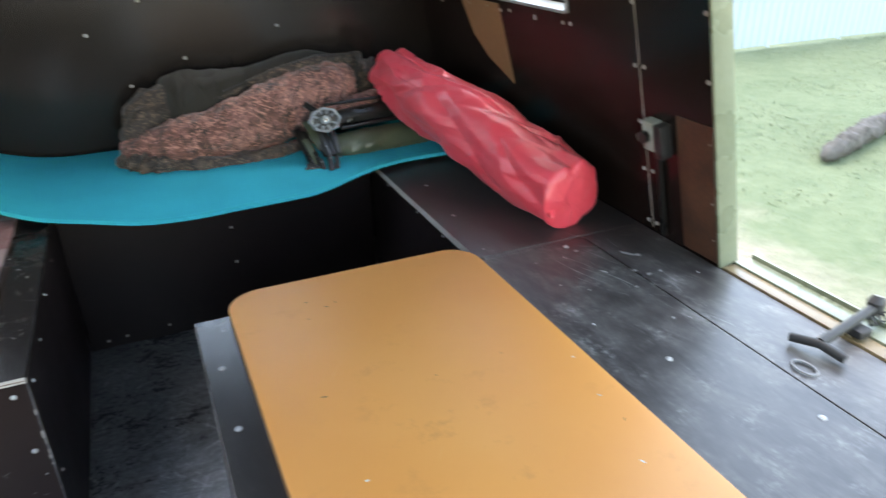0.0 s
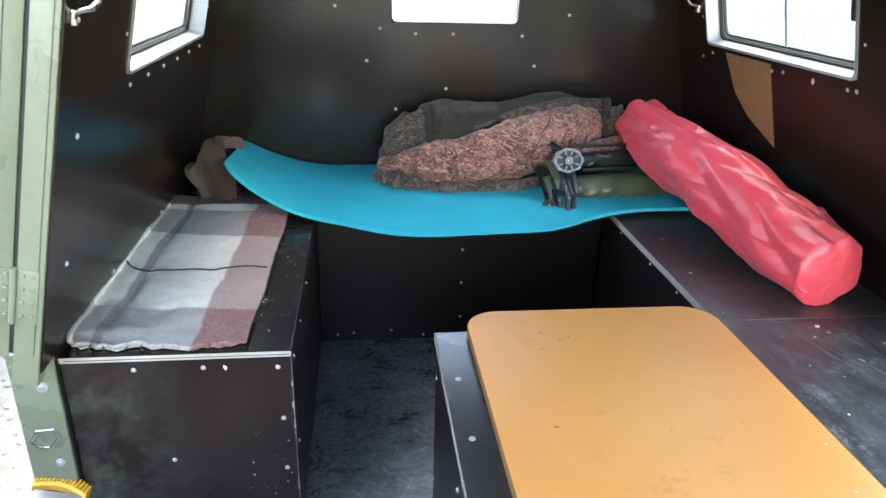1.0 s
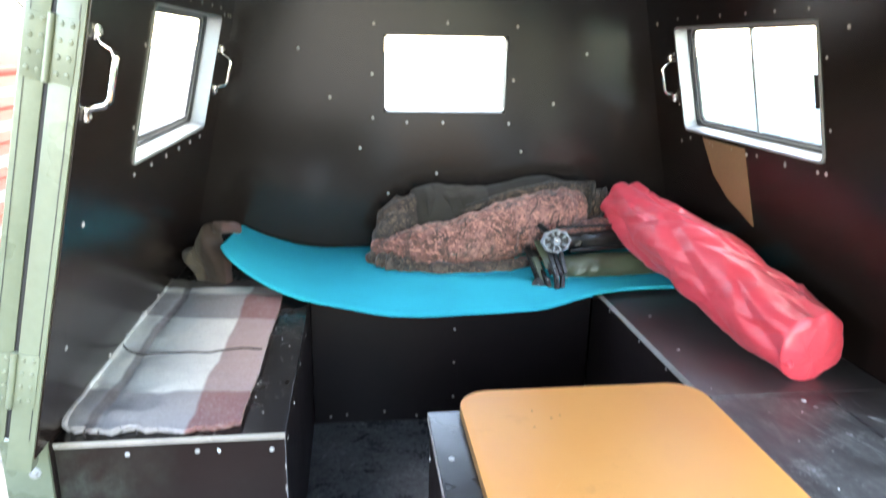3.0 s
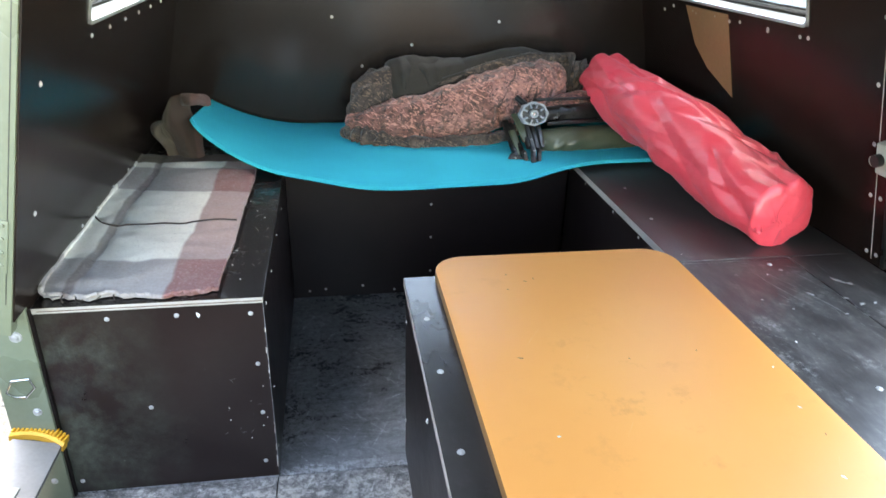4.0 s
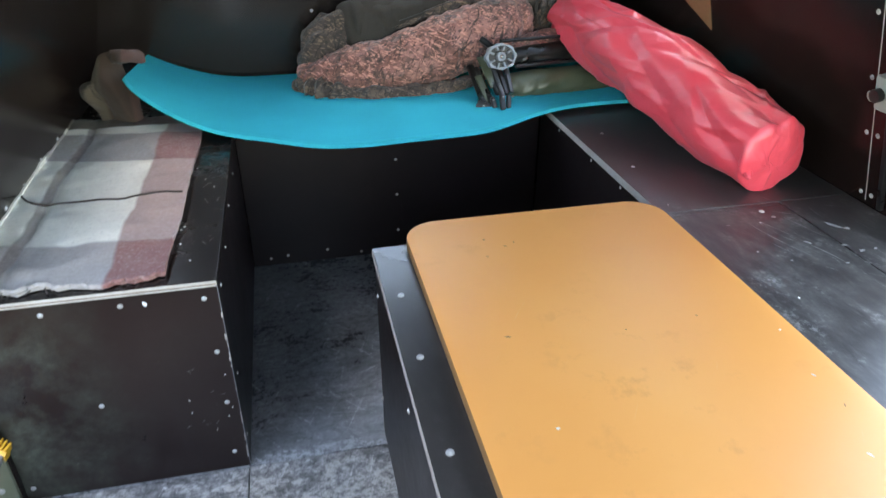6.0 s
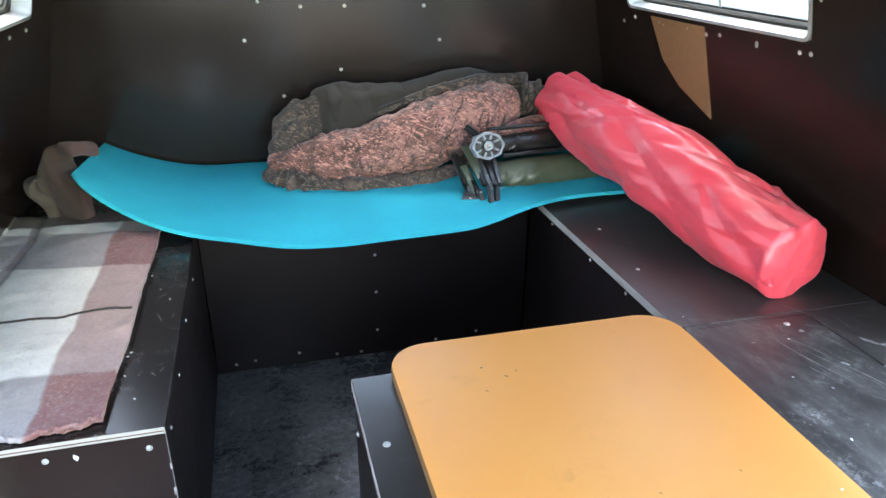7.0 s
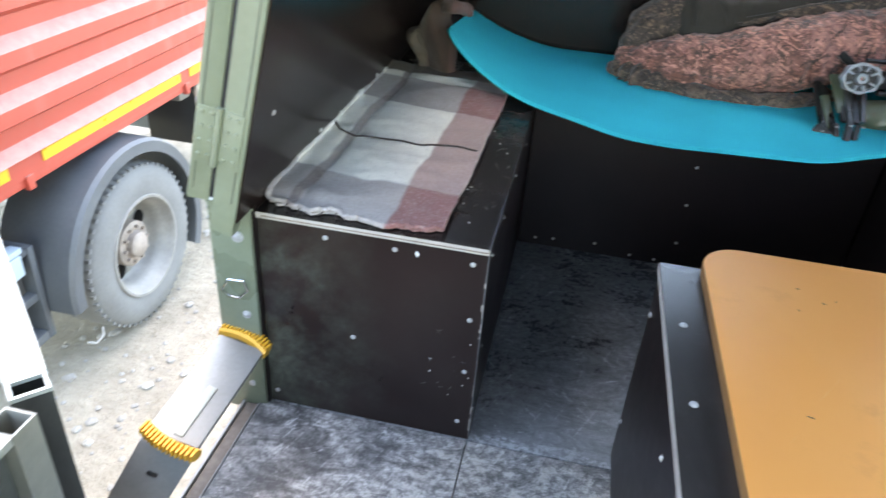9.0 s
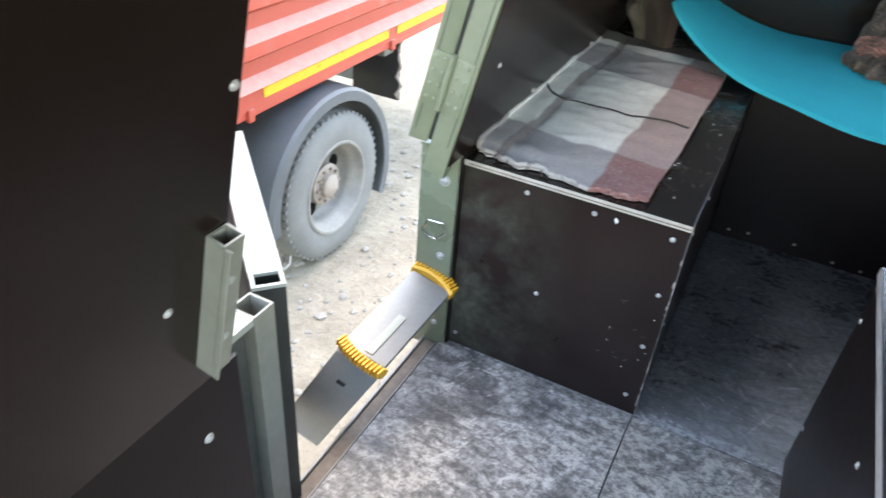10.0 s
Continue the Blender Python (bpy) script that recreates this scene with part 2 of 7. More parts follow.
M["bench_face_ply"] = face_ply()
def trodden(name, base, haze, mud, amount, smear, gloss, crisp=0.10, dust_glare=0.0):
    """A dark resin floor under trodden dust: worn-through patches, dried mud, fine grit and scrape marks."""
    m, t, b = tree_of(name)
    at = where_is(t)
    cloud = noise_at(t, at, 2.3, 6.0, 0.6)
    swept = node(t, "Mapping", {"Vector": at, "Rotation": (0.0, 0.0, 0.35), "Scale": (0.75, 1.7, 1.0)}).outputs[0]
    patch = node(t, "TexNoise", {"Vector": swept, "Scale": 11.0, "Detail": 12.0, "Roughness": 0.76, "Distortion": 1.5}).outputs["Fac"]
    crumb = noise_at(t, at, 62.0, 8.0, 0.8)
    grit = noise_at(t, at, 210.0, 4.0, 0.75)
    wiped = noise_at(t, at, 4.6, 5.0, 0.62)
    scrapes = None
    for turn, cut in ((0.4, 0.60), (-0.7, 0.61), (1.3, 0.62)):
        v = node(t, "Mapping", {"Vector": node(t, "Mapping", {"Vector": at, "Rotation": (0.0, 0.0, turn)}).outputs[0], "Scale": (30.0, 3.0, 3.0)}).outputs[0]
        line = ramp(t, node(t, "TexNoise", {"Vector": v, "Scale": 2.6, "Detail": 7.0, "Roughness": 0.7, "Distortion": 0.8}).outputs["Fac"], cut, cut + 0.05)
        scrapes = line if scrapes is None else calc(t, "MAXIMUM", scrapes, line)
    film = calc(t, "MULTIPLY", ramp(t, cloud, 0.34, 0.62, 0.25, 1.0), ramp(t, patch, 0.50 - crisp, 0.50 + crisp, 0.08, 1.0))
    film = calc(t, "MULTIPLY", film, ramp(t, crumb, 0.42, 0.56, 0.22, 1.0))
    film = calc(t, "MULTIPLY", film, ramp(t, wiped, 0.36, 0.36 + crisp * 1.2, 0.35, 1.0))
    scrapes = calc(t, "MULTIPLY", calc(t, "MULTIPLY", scrapes, ramp(t, crumb, 0.42, 0.55)), ramp(t, patch, 0.42, 0.55))
    dust = calc(t, "ADD", calc(t, "MULTIPLY", film, amount), calc(t, "MULTIPLY", scrapes, smear), True)
    dust = calc(t, "MULTIPLY", dust, ramp(t, grit, 0.30, 0.62, 0.55, 1.15), True)
    if dust_glare:  # dust over the lip; floor glare painted paler, thinning out along the aisle
        place = node(t, "SeparateXYZ", {"Vector": at})
        edge = calc(t, "ADD", calc(t, "ADD", place.outputs[1], calc(t, "MULTIPLY", place.outputs[0], -1.1)), ramp(t, noise_at(t, at, 6.0, 6.0, 0.65), 0.3, 0.7, -0.13, 0.13))
        glare_spill = calc(t, "MULTIPLY", ramp(t, edge, -0.22, 0.16, 1.0, 0.0), ramp(t, patch, 0.36, 0.60, 0.35, 1.0))
        lip = calc(t, "MULTIPLY", ramp(t, calc(t, "ADD", place.outputs[1], ramp(t, patch, 0.3, 0.7, -0.05, 0.05)), 0.0, 0.045, 1.0, 0.0), ramp(t, crumb, 0.40, 0.55))
        dust = calc(t, "ADD", dust, calc(t, "MULTIPLY", calc(t, "MAXIMUM", calc(t, "MULTIPLY", glare_spill, 0.55), lip), dust_glare), True)
    tone = blend(t, ramp(t, wiped, 0.42, 0.62), haze, mud)
    t.links.new(blend(t, dust, base, tone), b.inputs["Base Color"])
    t.links.new(calc(t, "ADD", ramp(t, cloud, 0.3, 0.7, gloss, gloss + 0.10), calc(t, "MULTIPLY", dust, 0.34), True), b.inputs["Roughness"])
    put_bump(t, b, calc(t, "ADD", calc(t, "MULTIPLY", patch, 0.5), calc(t, "ADD", dust, calc(t, "MULTIPLY", crumb, 0.35))), 0.35, 0.003)
    return m


M["floor_ply"] = trodden("floor_film_plywood", (0.032, 0.0325, 0.0335), (0.40, 0.41, 0.42), (0.25, 0.255, 0.26), 1.05, 0.7, 0.20, 0.20, 1.0)
M["floor_dusty"] = trodden("dusty_floor_film_plywood", (0.050, 0.050, 0.051), (0.62, 0.61, 0.595), (0.47, 0.44, 0.40), 1.75, 1.0, 0.32, 0.12)
M["sill_wood"] = surf("dusty_worn_sill", (0.055, 0.040, 0.030), (0.21, 0.175, 0.145), 16.0, 0.7, fine=90.0, bump=0.4)
M["brown_ply"] = surf("mottled_brown_plywood", (0.020, 0.011, 0.008), (0.125, 0.050, 0.026), 9.0, 0.45, fine=90.0)
# brown of the wall film in sunlight, used for the patch under the window
M["sunlit_ply"] = surf("sunlit_film_brown", (0.20, 0.10, 0.045), (0.28, 0.15, 0.07), 5.0, 0.55, fine=90.0)
M["ply_edge"] = surf("plywood_edge", (0.32, 0.28, 0.24), (0.47, 0.43, 0.39), 12.0, 0.6, fine=120.0)
M["screw"] = surf("zinc_screw", (0.34, 0.33, 0.315), (0.55, 0.54, 0.52), 60.0, 0.42, 0.35, 200.0, 0.2, 0.0005)
M["dull_alloy"] = surf("dull_aluminium", (0.19, 0.19, 0.184), (0.27, 0.27, 0.262), 9.0, 0.55, 0.25, 140.0, 0.2, 0.0005)
M["frame_alloy"] = surf("window_aluminium", (0.29, 0.30, 0.293), (0.38, 0.39, 0.38), 9.0, 0.42, 0.2, 140.0, 0.15, 0.0005)
M["chrome"] = surf("plated_steel", (0.70, 0.70, 0.70), (0.86, 0.86, 0.86), 30.0, 0.16, 1.0, 150.0, 0.1, 0.0003, 0.06)
M["rubber"] = surf("black_rubber", (0.010, 0.010, 0.010), (0.022, 0.022, 0.022), 12.0, 0.6, fine=160.0)
M["black_plastic"] = surf("black_plastic", (0.012, 0.012, 0.013), (0.025, 0.025, 0.026), 20.0, 0.42, fine=180.0)
M["green_steel"] = surf("olive_painted_steel", (0.135, 0.152, 0.098), (0.185, 0.203, 0.138), 5.0, 0.30, fine=70.0, bump=0.25, spread=0.1)
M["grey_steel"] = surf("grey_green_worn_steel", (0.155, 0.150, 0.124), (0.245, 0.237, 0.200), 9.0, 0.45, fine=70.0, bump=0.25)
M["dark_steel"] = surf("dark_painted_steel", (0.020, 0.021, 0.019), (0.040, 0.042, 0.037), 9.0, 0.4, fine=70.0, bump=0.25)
# recess shade put in as a darker steel, under grime marks
M["web_steel"] = surf("shaded_grimy_steel", (0.045, 0.047, 0.040), (0.12, 0.12, 0.105), 14.0, 0.5, fine=70.0, bump=0.3)
# lighter than grey_steel: skylight painted onto upward faces; also the latch and rib
M["pale_steel"] = surf("pale_and_skylit_steel", (0.26, 0.268, 0.235), (0.34, 0.35, 0.31), 5.0, 0.45, fine=70.0, bump=0.25)
M["glass"], gt, gb = tree_of("window_glass")
gb.inputs["Base Color"].default_value = (0.96, 0.98, 0.97, 1)
gb.inputs["Roughness"].default_value = 0.0
gb.inputs["Transmission Weight"].default_value = 1.0
gb.inputs["IOR"].default_value = 1.12
M["table"] = laminate()
M["table_edge"] = surf("worn_board_edge", (0.20, 0.095, 0.032), (0.31, 0.15, 0.05), 9.0, 0.6)
M["stain"] = surf("dark_stain", (0.10, 0.055, 0.02), (0.18, 0.10, 0.035), 40.0, 0.6)
M["lid_chip"] = surf("grey_raw_chip", (0.13, 0.125, 0.115), (0.46, 0.45, 0.43), 160.0, 0.75, fine=420.0)
M["chalk"] = surf("pale_fleck", (0.62, 0.61, 0.58), (0.80, 0.79, 0.76), 60.0, 0.7)
M["scratch"] = surf("pale_scratch", (0.10, 0.098, 0.094), (0.27, 0.265, 0.255), 45.0, 0.7)
M["stone_dust"] = surf("grey_grit", (0.22, 0.215, 0.20), (0.42, 0.41, 0.39), 60.0, 0.8)
M["scuff"] = surf("scraped_film", (0.07, 0.069, 0.067), (0.17, 0.167, 0.163), 90.0, 0.7)
M["mat"] = surf("turquoise_foam", (0.0, 0.345, 0.43), (0.0, 0.41, 0.50), 7.0, 0.85, spec=0.06, fine=260.0, bump=0.25, depth=0.0008, spread=0.08)
M["fleece"] = surf("grey_fleece", (0.028, 0.0250, 0.0220), (0.040, 0.0360, 0.0320), 14.0, 0.95, fine=320.0, bump=0.5, depth=0.001, spec=0.1, sheen=0.08)
M["chair_fabric"] = surf("dark_green_nylon", (0.038, 0.047, 0.028), (0.070, 0.080, 0.050), 9.0, 0.38, fine=240.0, bump=0.3, depth=0.001)
M["chair_metal"] = surf("black_enamel_tube", (0.007, 0.007, 0.007), (0.016, 0.016, 0.0155), 30.0, 0.34, fine=160.0, spec=0.3)
M["grey_dark"] = surf("dark_grey_enamel", (0.016, 0.0165, 0.017), (0.045, 0.046, 0.047), 30.0, 0.35, fine=160.0)
M["grey_plastic"] = surf("grey_plastic", (0.19, 0.215, 0.24), (0.28, 0.305, 0.33), 30.0, 0.4, fine=160.0)
M["yellow_plastic"] = surf("yellow_plastic", (0.60, 0.29, 0.018), (0.70, 0.36, 0.032), 20.0, 0.5, fine=120.0)
M["dark_cord"] = surf("dark_cord", (0.035, 0.025, 0.022), (0.06, 0.045, 0.04), 40.0, 0.85)


def plaid_cloth():
    """Woven plaid: pale ground, a rose-brown band along one side, grey-brown cross bands and thin dark stripes."""
    m, t, b = tree_of("plaid_wool")
    at = where_is(t)
    wob = node(t, "TexNoise", {"Vector": at, "Scale": 5.0, "Detail": 2.0})
    xyz = node(t, "SeparateXYZ", {"Vector": at})
    x = calc(t, "ADD", xyz.outputs[0], ramp(t, wob.outputs["Fac"], 0.3, 0.7, -0.008, 0.008))
    x = calc(t, "ADD", x, calc(t, "MULTIPLY", xyz.outputs[1], -0.025))
    y = calc(t, "ADD", xyz.outputs[1], ramp(t, wob.outputs["Fac"], 0.3, 0.7, 0.008, -0.008))
    y = calc(t, "ADD", y, calc(t, "MULTIPLY", calc(t, "ADD", x, 0.182), 0.12))

    def band(v, lo, hi, soft=0.004):
        return calc(t, "MULTIPLY", ramp(t, v, lo - soft, lo + soft), ramp(t, v, hi - soft, hi + soft, 1.0, 0.0))

    side = ramp(t, x, -0.183, -0.176)
    cross = calc(t, "MAXIMUM", band(y, -0.1, 0.147), band(y, 0.546, 0.728))
    far = ramp(t, xyz.outputs[1], 0.786, 0.796)
    stripe = band(x, -0.366, -0.346, 0.003)
    col = blend(t, calc(t, "MULTIPLY", side, 0.95), (0.75, 0.725, 0.66), (0.345, 0.215, 0.198))
    col = blend(t, calc(t, "MULTIPLY", cross, 0.85), col, (0.262, 0.226, 0.222))
    both = calc(t, "MULTIPLY", side, cross)
    col = blend(t, calc(t, "MULTIPLY", both, 0.92), col, (0.215, 0.062, 0.054))
    col = blend(t, calc(t, "MULTIPLY", stripe, 0.75), col, (0.10, 0.062, 0.060))
    weave = noise_at(t, at, 420.0, 2.0)
    tuft = noise_at(t, at, 150.0, 5.0, 0.8)
    col = blend(t, ramp(t, tuft, 0.50, 0.72, 0.0, 0.45), col, (0.50, 0.46, 0.44))
    col = blend(t, ramp(t, tuft, 0.48, 0.30, 0.0, 0.40), col, (0.15, 0.13, 0.13))
    fuzz = noise_at(t, at, 38.0, 5.0, 0.7)
    col = blend(t, ramp(t, fuzz, 0.35, 0.75, 0.0, 0.22), col, (0.33, 0.28, 0.26))
    olive = blend(t, ramp(t, x, -0.330, -0.322), (0.075, 0.059, 0.043), (0.042, 0.025, 0.018))
    olive = blend(t, ramp(t, x, -0.268, -0.262), olive, (0.085, 0.042, 0.036))
    col = blend(t, far, col, olive)
    t.links.new(col, b.inputs["Base Color"])
    b.inputs["Roughness"].default_value = 0.92
    b.inputs["Sheen Weight"].default_value = 0.08
    put_bump(t, b, calc(t, "ADD", calc(t, "MULTIPLY", tuft, 0.9), fuzz), 0.6, 0.003)
    return m


def camo_cloth(name, pale, mid, dark):
    """Printed camouflage of bark and leaf strokes on crumpled cotton."""
    m, t, b = tree_of(name)
    at = where_is(t)

    def strokes(scale, warp, stretch, turn):
        v = node(t, "Mapping", {"Vector": at, "Rotation": turn}).outputs[0]
        v = node(t, "Mapping", {"Vector": v, "Scale": stretch}).outputs[0]
        return node(t, "TexNoise", {"Vector": v, "Scale": scale, "Detail": 4.0, "Roughness": 0.6, "Distortion": warp}).outputs["Fac"]

    big = noise_at(t, at, 8.0, 3.0, 0.6)
    a1 = strokes(20.0, 2.6, (1.0, 1.0, 2.6), (0.3, 0.35, 0.2))
    a2 = strokes(24.0, 2.4, (1.0, 1.0, 3.0), (0.2, -0.5, 0.3))
    a3 = strokes(15.0, 2.8, (3.0, 1.0, 1.0), (0.2, -0.5, 0.4))
    blot = noise_at(t, at, 26.0, 6.0, 0.7)
    col = blend(t, ramp(t, big, 0.42, 0.56), pale, mid)
    col = blend(t, ramp(t, blot, 0.48, 0.60, 0.0, 0.75), col, (dark[0] * 2.2, dark[1] * 2.2, dark[2] * 2.0))
    col = blend(t, ramp(t, a2, 0.54, 0.58, 0.0, 0.9), col, (pale[0] * 1.75, pale[1] * 1.7, pale[2] * 1.6))
    col = blend(t, ramp(t, a1, 0.55, 0.59, 0.0, 0.62), col, dark)
    col = blend(t, ramp(t, a3, 0.58, 0.61, 0.0, 0.8), col, (dark[0] * 0.5, dark[1] * 0.5, dark[2] * 0.5))
    t.links.new(col, b.inputs["Base Color"])
    b.inputs["Roughness"].default_value = 0.78
    b.inputs["Sheen Weight"].default_value = 0.15
    wrinkle = node(t, "TexVoronoi", {"Vector": node(t, "Mapping", {"Vector": at, "Rotation": (0.2, 0.6, 0.3), "Scale": (1.0, 1.0, 0.45)}).outputs[0], "Scale": 34.0}).outputs["Distance"]
    put_bump(t, b, calc(t, "ADD", calc(t, "MULTIPLY", noise_at(t, at, 55.0, 4.0, 0.6), 0.5), wrinkle), 0.6, 0.010)
    return m


M["plaid"] = plaid_cloth()
M["camo"] = camo_cloth("rose_brown_camouflage", (0.30, 0.132, 0.106), (0.160, 0.060, 0.046), (0.020, 0.012, 0.0095))
M["camo_dark"] = camo_cloth("dark_camouflage", (0.085, 0.055, 0.040), (0.038, 0.0245, 0.0185), (0.009, 0.0068, 0.006))


def nylon():
    """Thin red nylon with sharp pull lines between its folds."""
    m, t, b = tree_of("red_nylon")
    at = where_is(t)
    t.links.new(blend(t, ramp(t, noise_at(t, at, 7.0), 0.3, 0.7), (0.70, 0.046, 0.070), (0.77, 0.072, 0.098)), b.inputs["Base Color"])
    b.inputs["Roughness"].default_value = 0.40
    b.inputs["Specular IOR Level"].default_value = 0.7
    b.inputs["Sheen Weight"].default_value = 0.05
    v = node(t, "Mapping", {"Vector": node(t, "Mapping", {"Vector": at, "Rotation": (0.15, 0.0, 0.25)}).outputs[0], "Scale": (1.0, 0.30, 1.0)}).outputs[0]
    fine_1 = node(t, "TexVoronoi", {"Vector": v, "Scale": 20.0}).outputs["Distance"]
    v = node(t, "Mapping", {"Vector": node(t, "Mapping", {"Vector": at, "Rotation": (0.0, 0.3, -0.5)}).outputs[0], "Scale": (1.0, 0.40, 1.0)}).outputs[0]
    fine_2 = node(t, "TexVoronoi", {"Vector": v, "Scale": 33.0}).outputs["Distance"]
    put_bump(t, b, calc(t, "ADD", fine_1, calc(t, "MULTIPLY", fine_2, 0.5)), 0.30, 0.012)
    return m


M["bag"] = nylon()

# ---- building helpers ----
from mathutils import geometry

H, CEIL = 0.44, 1.342
XL, XR, LEAN = -0.41, 1.29, 0.236
YB, YW, BACK = 0.792, 1.184, 0.054
NEAR = -1.6


def bm_box(bm, lo, hi, bevel=0.0, at=None, mat=0):
    """A box from corner to corner in bm, with bevelled edges."""
    lo, hi = Vector(lo), Vector(hi)
    m = Matrix.Translation((lo + hi) / 2) @ Matrix.Diagonal((*(hi - lo), 1))
    made = bmesh.ops.create_cube(bm, size=1, matrix=m)["verts"]
    if bevel:
        edges = list({e for v in made for e in v.link_edges})
        made = bmesh.ops.bevel(bm, geom=edges, offset=bevel, segments=2, affect="EDGES", profile=0.6)["verts"]
        made = list({v for v in made})
    if mat:
        for f in {f for v in made for f in v.link_faces}:
            f.material_index = mat
    if at is not None:
        vs = [v for v in made]
        bmesh.ops.transform(bm, matrix=at, verts=vs)
    return made


def finish(bm, name, mats, smooth=0.0):
    me = bpy.data.meshes.new(name)
    bm.normal_update()
    bm.to_mesh(me)
    bm.free()
    for m in mats if isinstance(mats, (list, tuple)) else [mats]:
        me.materials.append(m)
    if smooth:
        me.shade_smooth()
        me.set_sharp_from_angle(angle=radians(smooth))
    return me


def part(name, bm, mat, parent=None, label="", at=None, smooth=40.0):
    ob = new(name, bm if isinstance(bm, bpy.types.Mesh) else finish(bm, name, mat, smooth))
    if parent is not None:
        ob.parent = parent
    if at is not None:
        ob.matrix_basis = at
    if label:
        ob["label"] = label
    return ob


def base(name, at, label, category, group="", kind=""):
    ob = new(name)
    ob.empty_display_size = 0.05
    ob.matrix_basis = at if isinstance(at, Matrix) else Matrix.Translation(at)
    return tagged(ob, label, category, group, kind)


def axes(origin, u, v):
    u = Vector(u).normalized()
    v = Vector(v)
    v = (v - u * v.dot(u)).normalized()
    n = u.cross(v)
    m = Matrix((u, v, n)).transposed().to_4x4()
    m.translation = origin
    return m


def boxes(rects, bevel=0.0):
    bm = bmesh.new()
    for lo, hi in rects:
        bm_box(bm, lo, hi, bevel)
    return bm


def tube(points, radius, sides=10, closed=False, flat=1.0):
    """A round bar along points."""
    bm = bmesh.new()
    pts = [Vector(p) for p in points]
    rings = []
    side = None
    for i, p in enumerate(pts):
        if closed:
            d = pts[(i + 1) % len(pts)] - pts[i - 1]
        else:
            d = pts[min(i + 1, len(pts) - 1)] - pts[max(i - 1, 0)]
        d.normalize()
        if side is None:
            side = d.orthogonal().normalized()
        side = (side - d * side.dot(d)).normalized()
        other = d.cross(side)
        r = radius[i] if isinstance(radius, (list, tuple)) else radius
        rings.append([bm.verts.new(p + side * (r * math.cos(k * math.tau / sides)) + other * (r * flat * math.sin(k * math.tau / sides))) for k in range(sides)])
    n = len(rings)
    for i in range(n if closed else n - 1):
        a, b = rings[i], rings[(i + 1) % n]
        for k in range(sides):
            bm.faces.new((a[k], a[(k + 1) % sides], b[(k + 1) % sides], b[k]))
    if not closed:
        bm.faces.new(rings[0][::-1])
        bm.faces.new(rings[-1])
    return bm


def sheet(nx, ny, place, thick=0.0):
    """A grid surface from place(u, v), with thickness along its normals."""
    bm = bmesh.new()
    g = [[bm.verts.new(place(i / nx, j / ny)) for i in range(nx + 1)] for j in range(ny + 1)]
    for j in range(ny):
        for i in range(nx):
            bm.faces.new((g[j][i], g[j][i + 1], g[j + 1][i + 1], g[j + 1][i]))
    if thick:
        bm.normal_update()
        low = [[bm.verts.new(v.co - v.normal * thick) for v in row] for row in g]
        for j in range(ny):
            for i in range(nx):
                bm.faces.new((low[j][i], low[j + 1][i], low[j + 1][i + 1], low[j][i + 1]))
        rim = [(0, i) for i in range(nx)] + [(j, nx) for j in range(ny)] + [(ny, i) for i in range(nx, 0, -1)] + [(j, 0) for j in range(ny, 0, -1)]
        for k, (j, i) in enumerate(rim):
            j2, i2 = rim[(k + 1) % len(rim)]
            bm.faces.new((g[j][i], low[j][i], low[j2][i2], g[j2][i2]))
    return bm


def lump(p, scale, seed=0.0):
    return noise.noise(Vector(p) * scale + Vector((seed, seed * 0.7, -seed)))


def folds(p, scale, seed=0.0):
    return 1 - abs(noise.noise(Vector(p) * scale + Vector((seed, seed * 0.7, -seed)))) * 2


def smooth_step(a, b, x):
    x = min(max((x - a) / (b - a), 0), 1)
    return x * x * (3 - 2 * x)


# a screw head: a low dome on a washer
sb = bmesh.new()
bmesh.ops.create_cone(sb, cap_ends=True, segments=10, radius1=0.0058, radius2=0.0050, depth=0.0016, matrix=Matrix.Translation((0, 0, 0.0008)))
bmesh.ops.create_cone(sb, cap_ends=True, segments=8, radius1=0.0036, radius2=0.0020, depth=0.0016, matrix=Matrix.Translation((0, 0, 0.0023)))
SCREW = finish(sb, "screw", M["screw"], 40)


def screw(parent, at, size=1.0):
    ob = new("screw", SCREW)
    ob.parent = parent
    ob.matrix_basis = at @ Matrix.Diagonal((size, size, size, 1))
    return ob


UP = Matrix.Identity(4)
FRONT = pose(0, 0, 0, 90)            # faces -y
LEFT = pose(0, 0, 0, 0, -90)         # faces -x
RIGHT = pose(0, 0, 0, 0, 90)         # faces +x

# ---- shell ----
K = math.hypot(1, LEAN)
KB = math.hypot(1, BACK)
V_TOP = (CEIL - H) * K
W_LEFT = axes((XL, 0, H), (0, 1, 0), (LEAN, 0, 1))       # its third axis points inwards
W_RIGHT = axes((XR, 0, H), (0, -1, 0), (-LEAN, 0, 1))    # u runs towards -y, third axis inwards
W_BACK = axes((0, YW, H), (1, 0, 0), (0, -BACK, 1))      # third axis inwards
T = 0.042


def ring(u0, u1, v0, v1, a, b, c, d, t=T):
    """A panel u0..u1, v0..v1 with an opening a..b, c..d."""
    return [((u0, v0, -t), (a, v1, 0)), ((b, v0, -t), (u1, v1, 0)), ((a, v0, -t), (b, c, 0)), ((a, d, -t), (b, v1, 0))]


def structure(name, bm, mat, at, label, category):
    return tagged(part(name, bm, mat, None, label, at, 0), "", category, "", "structure")


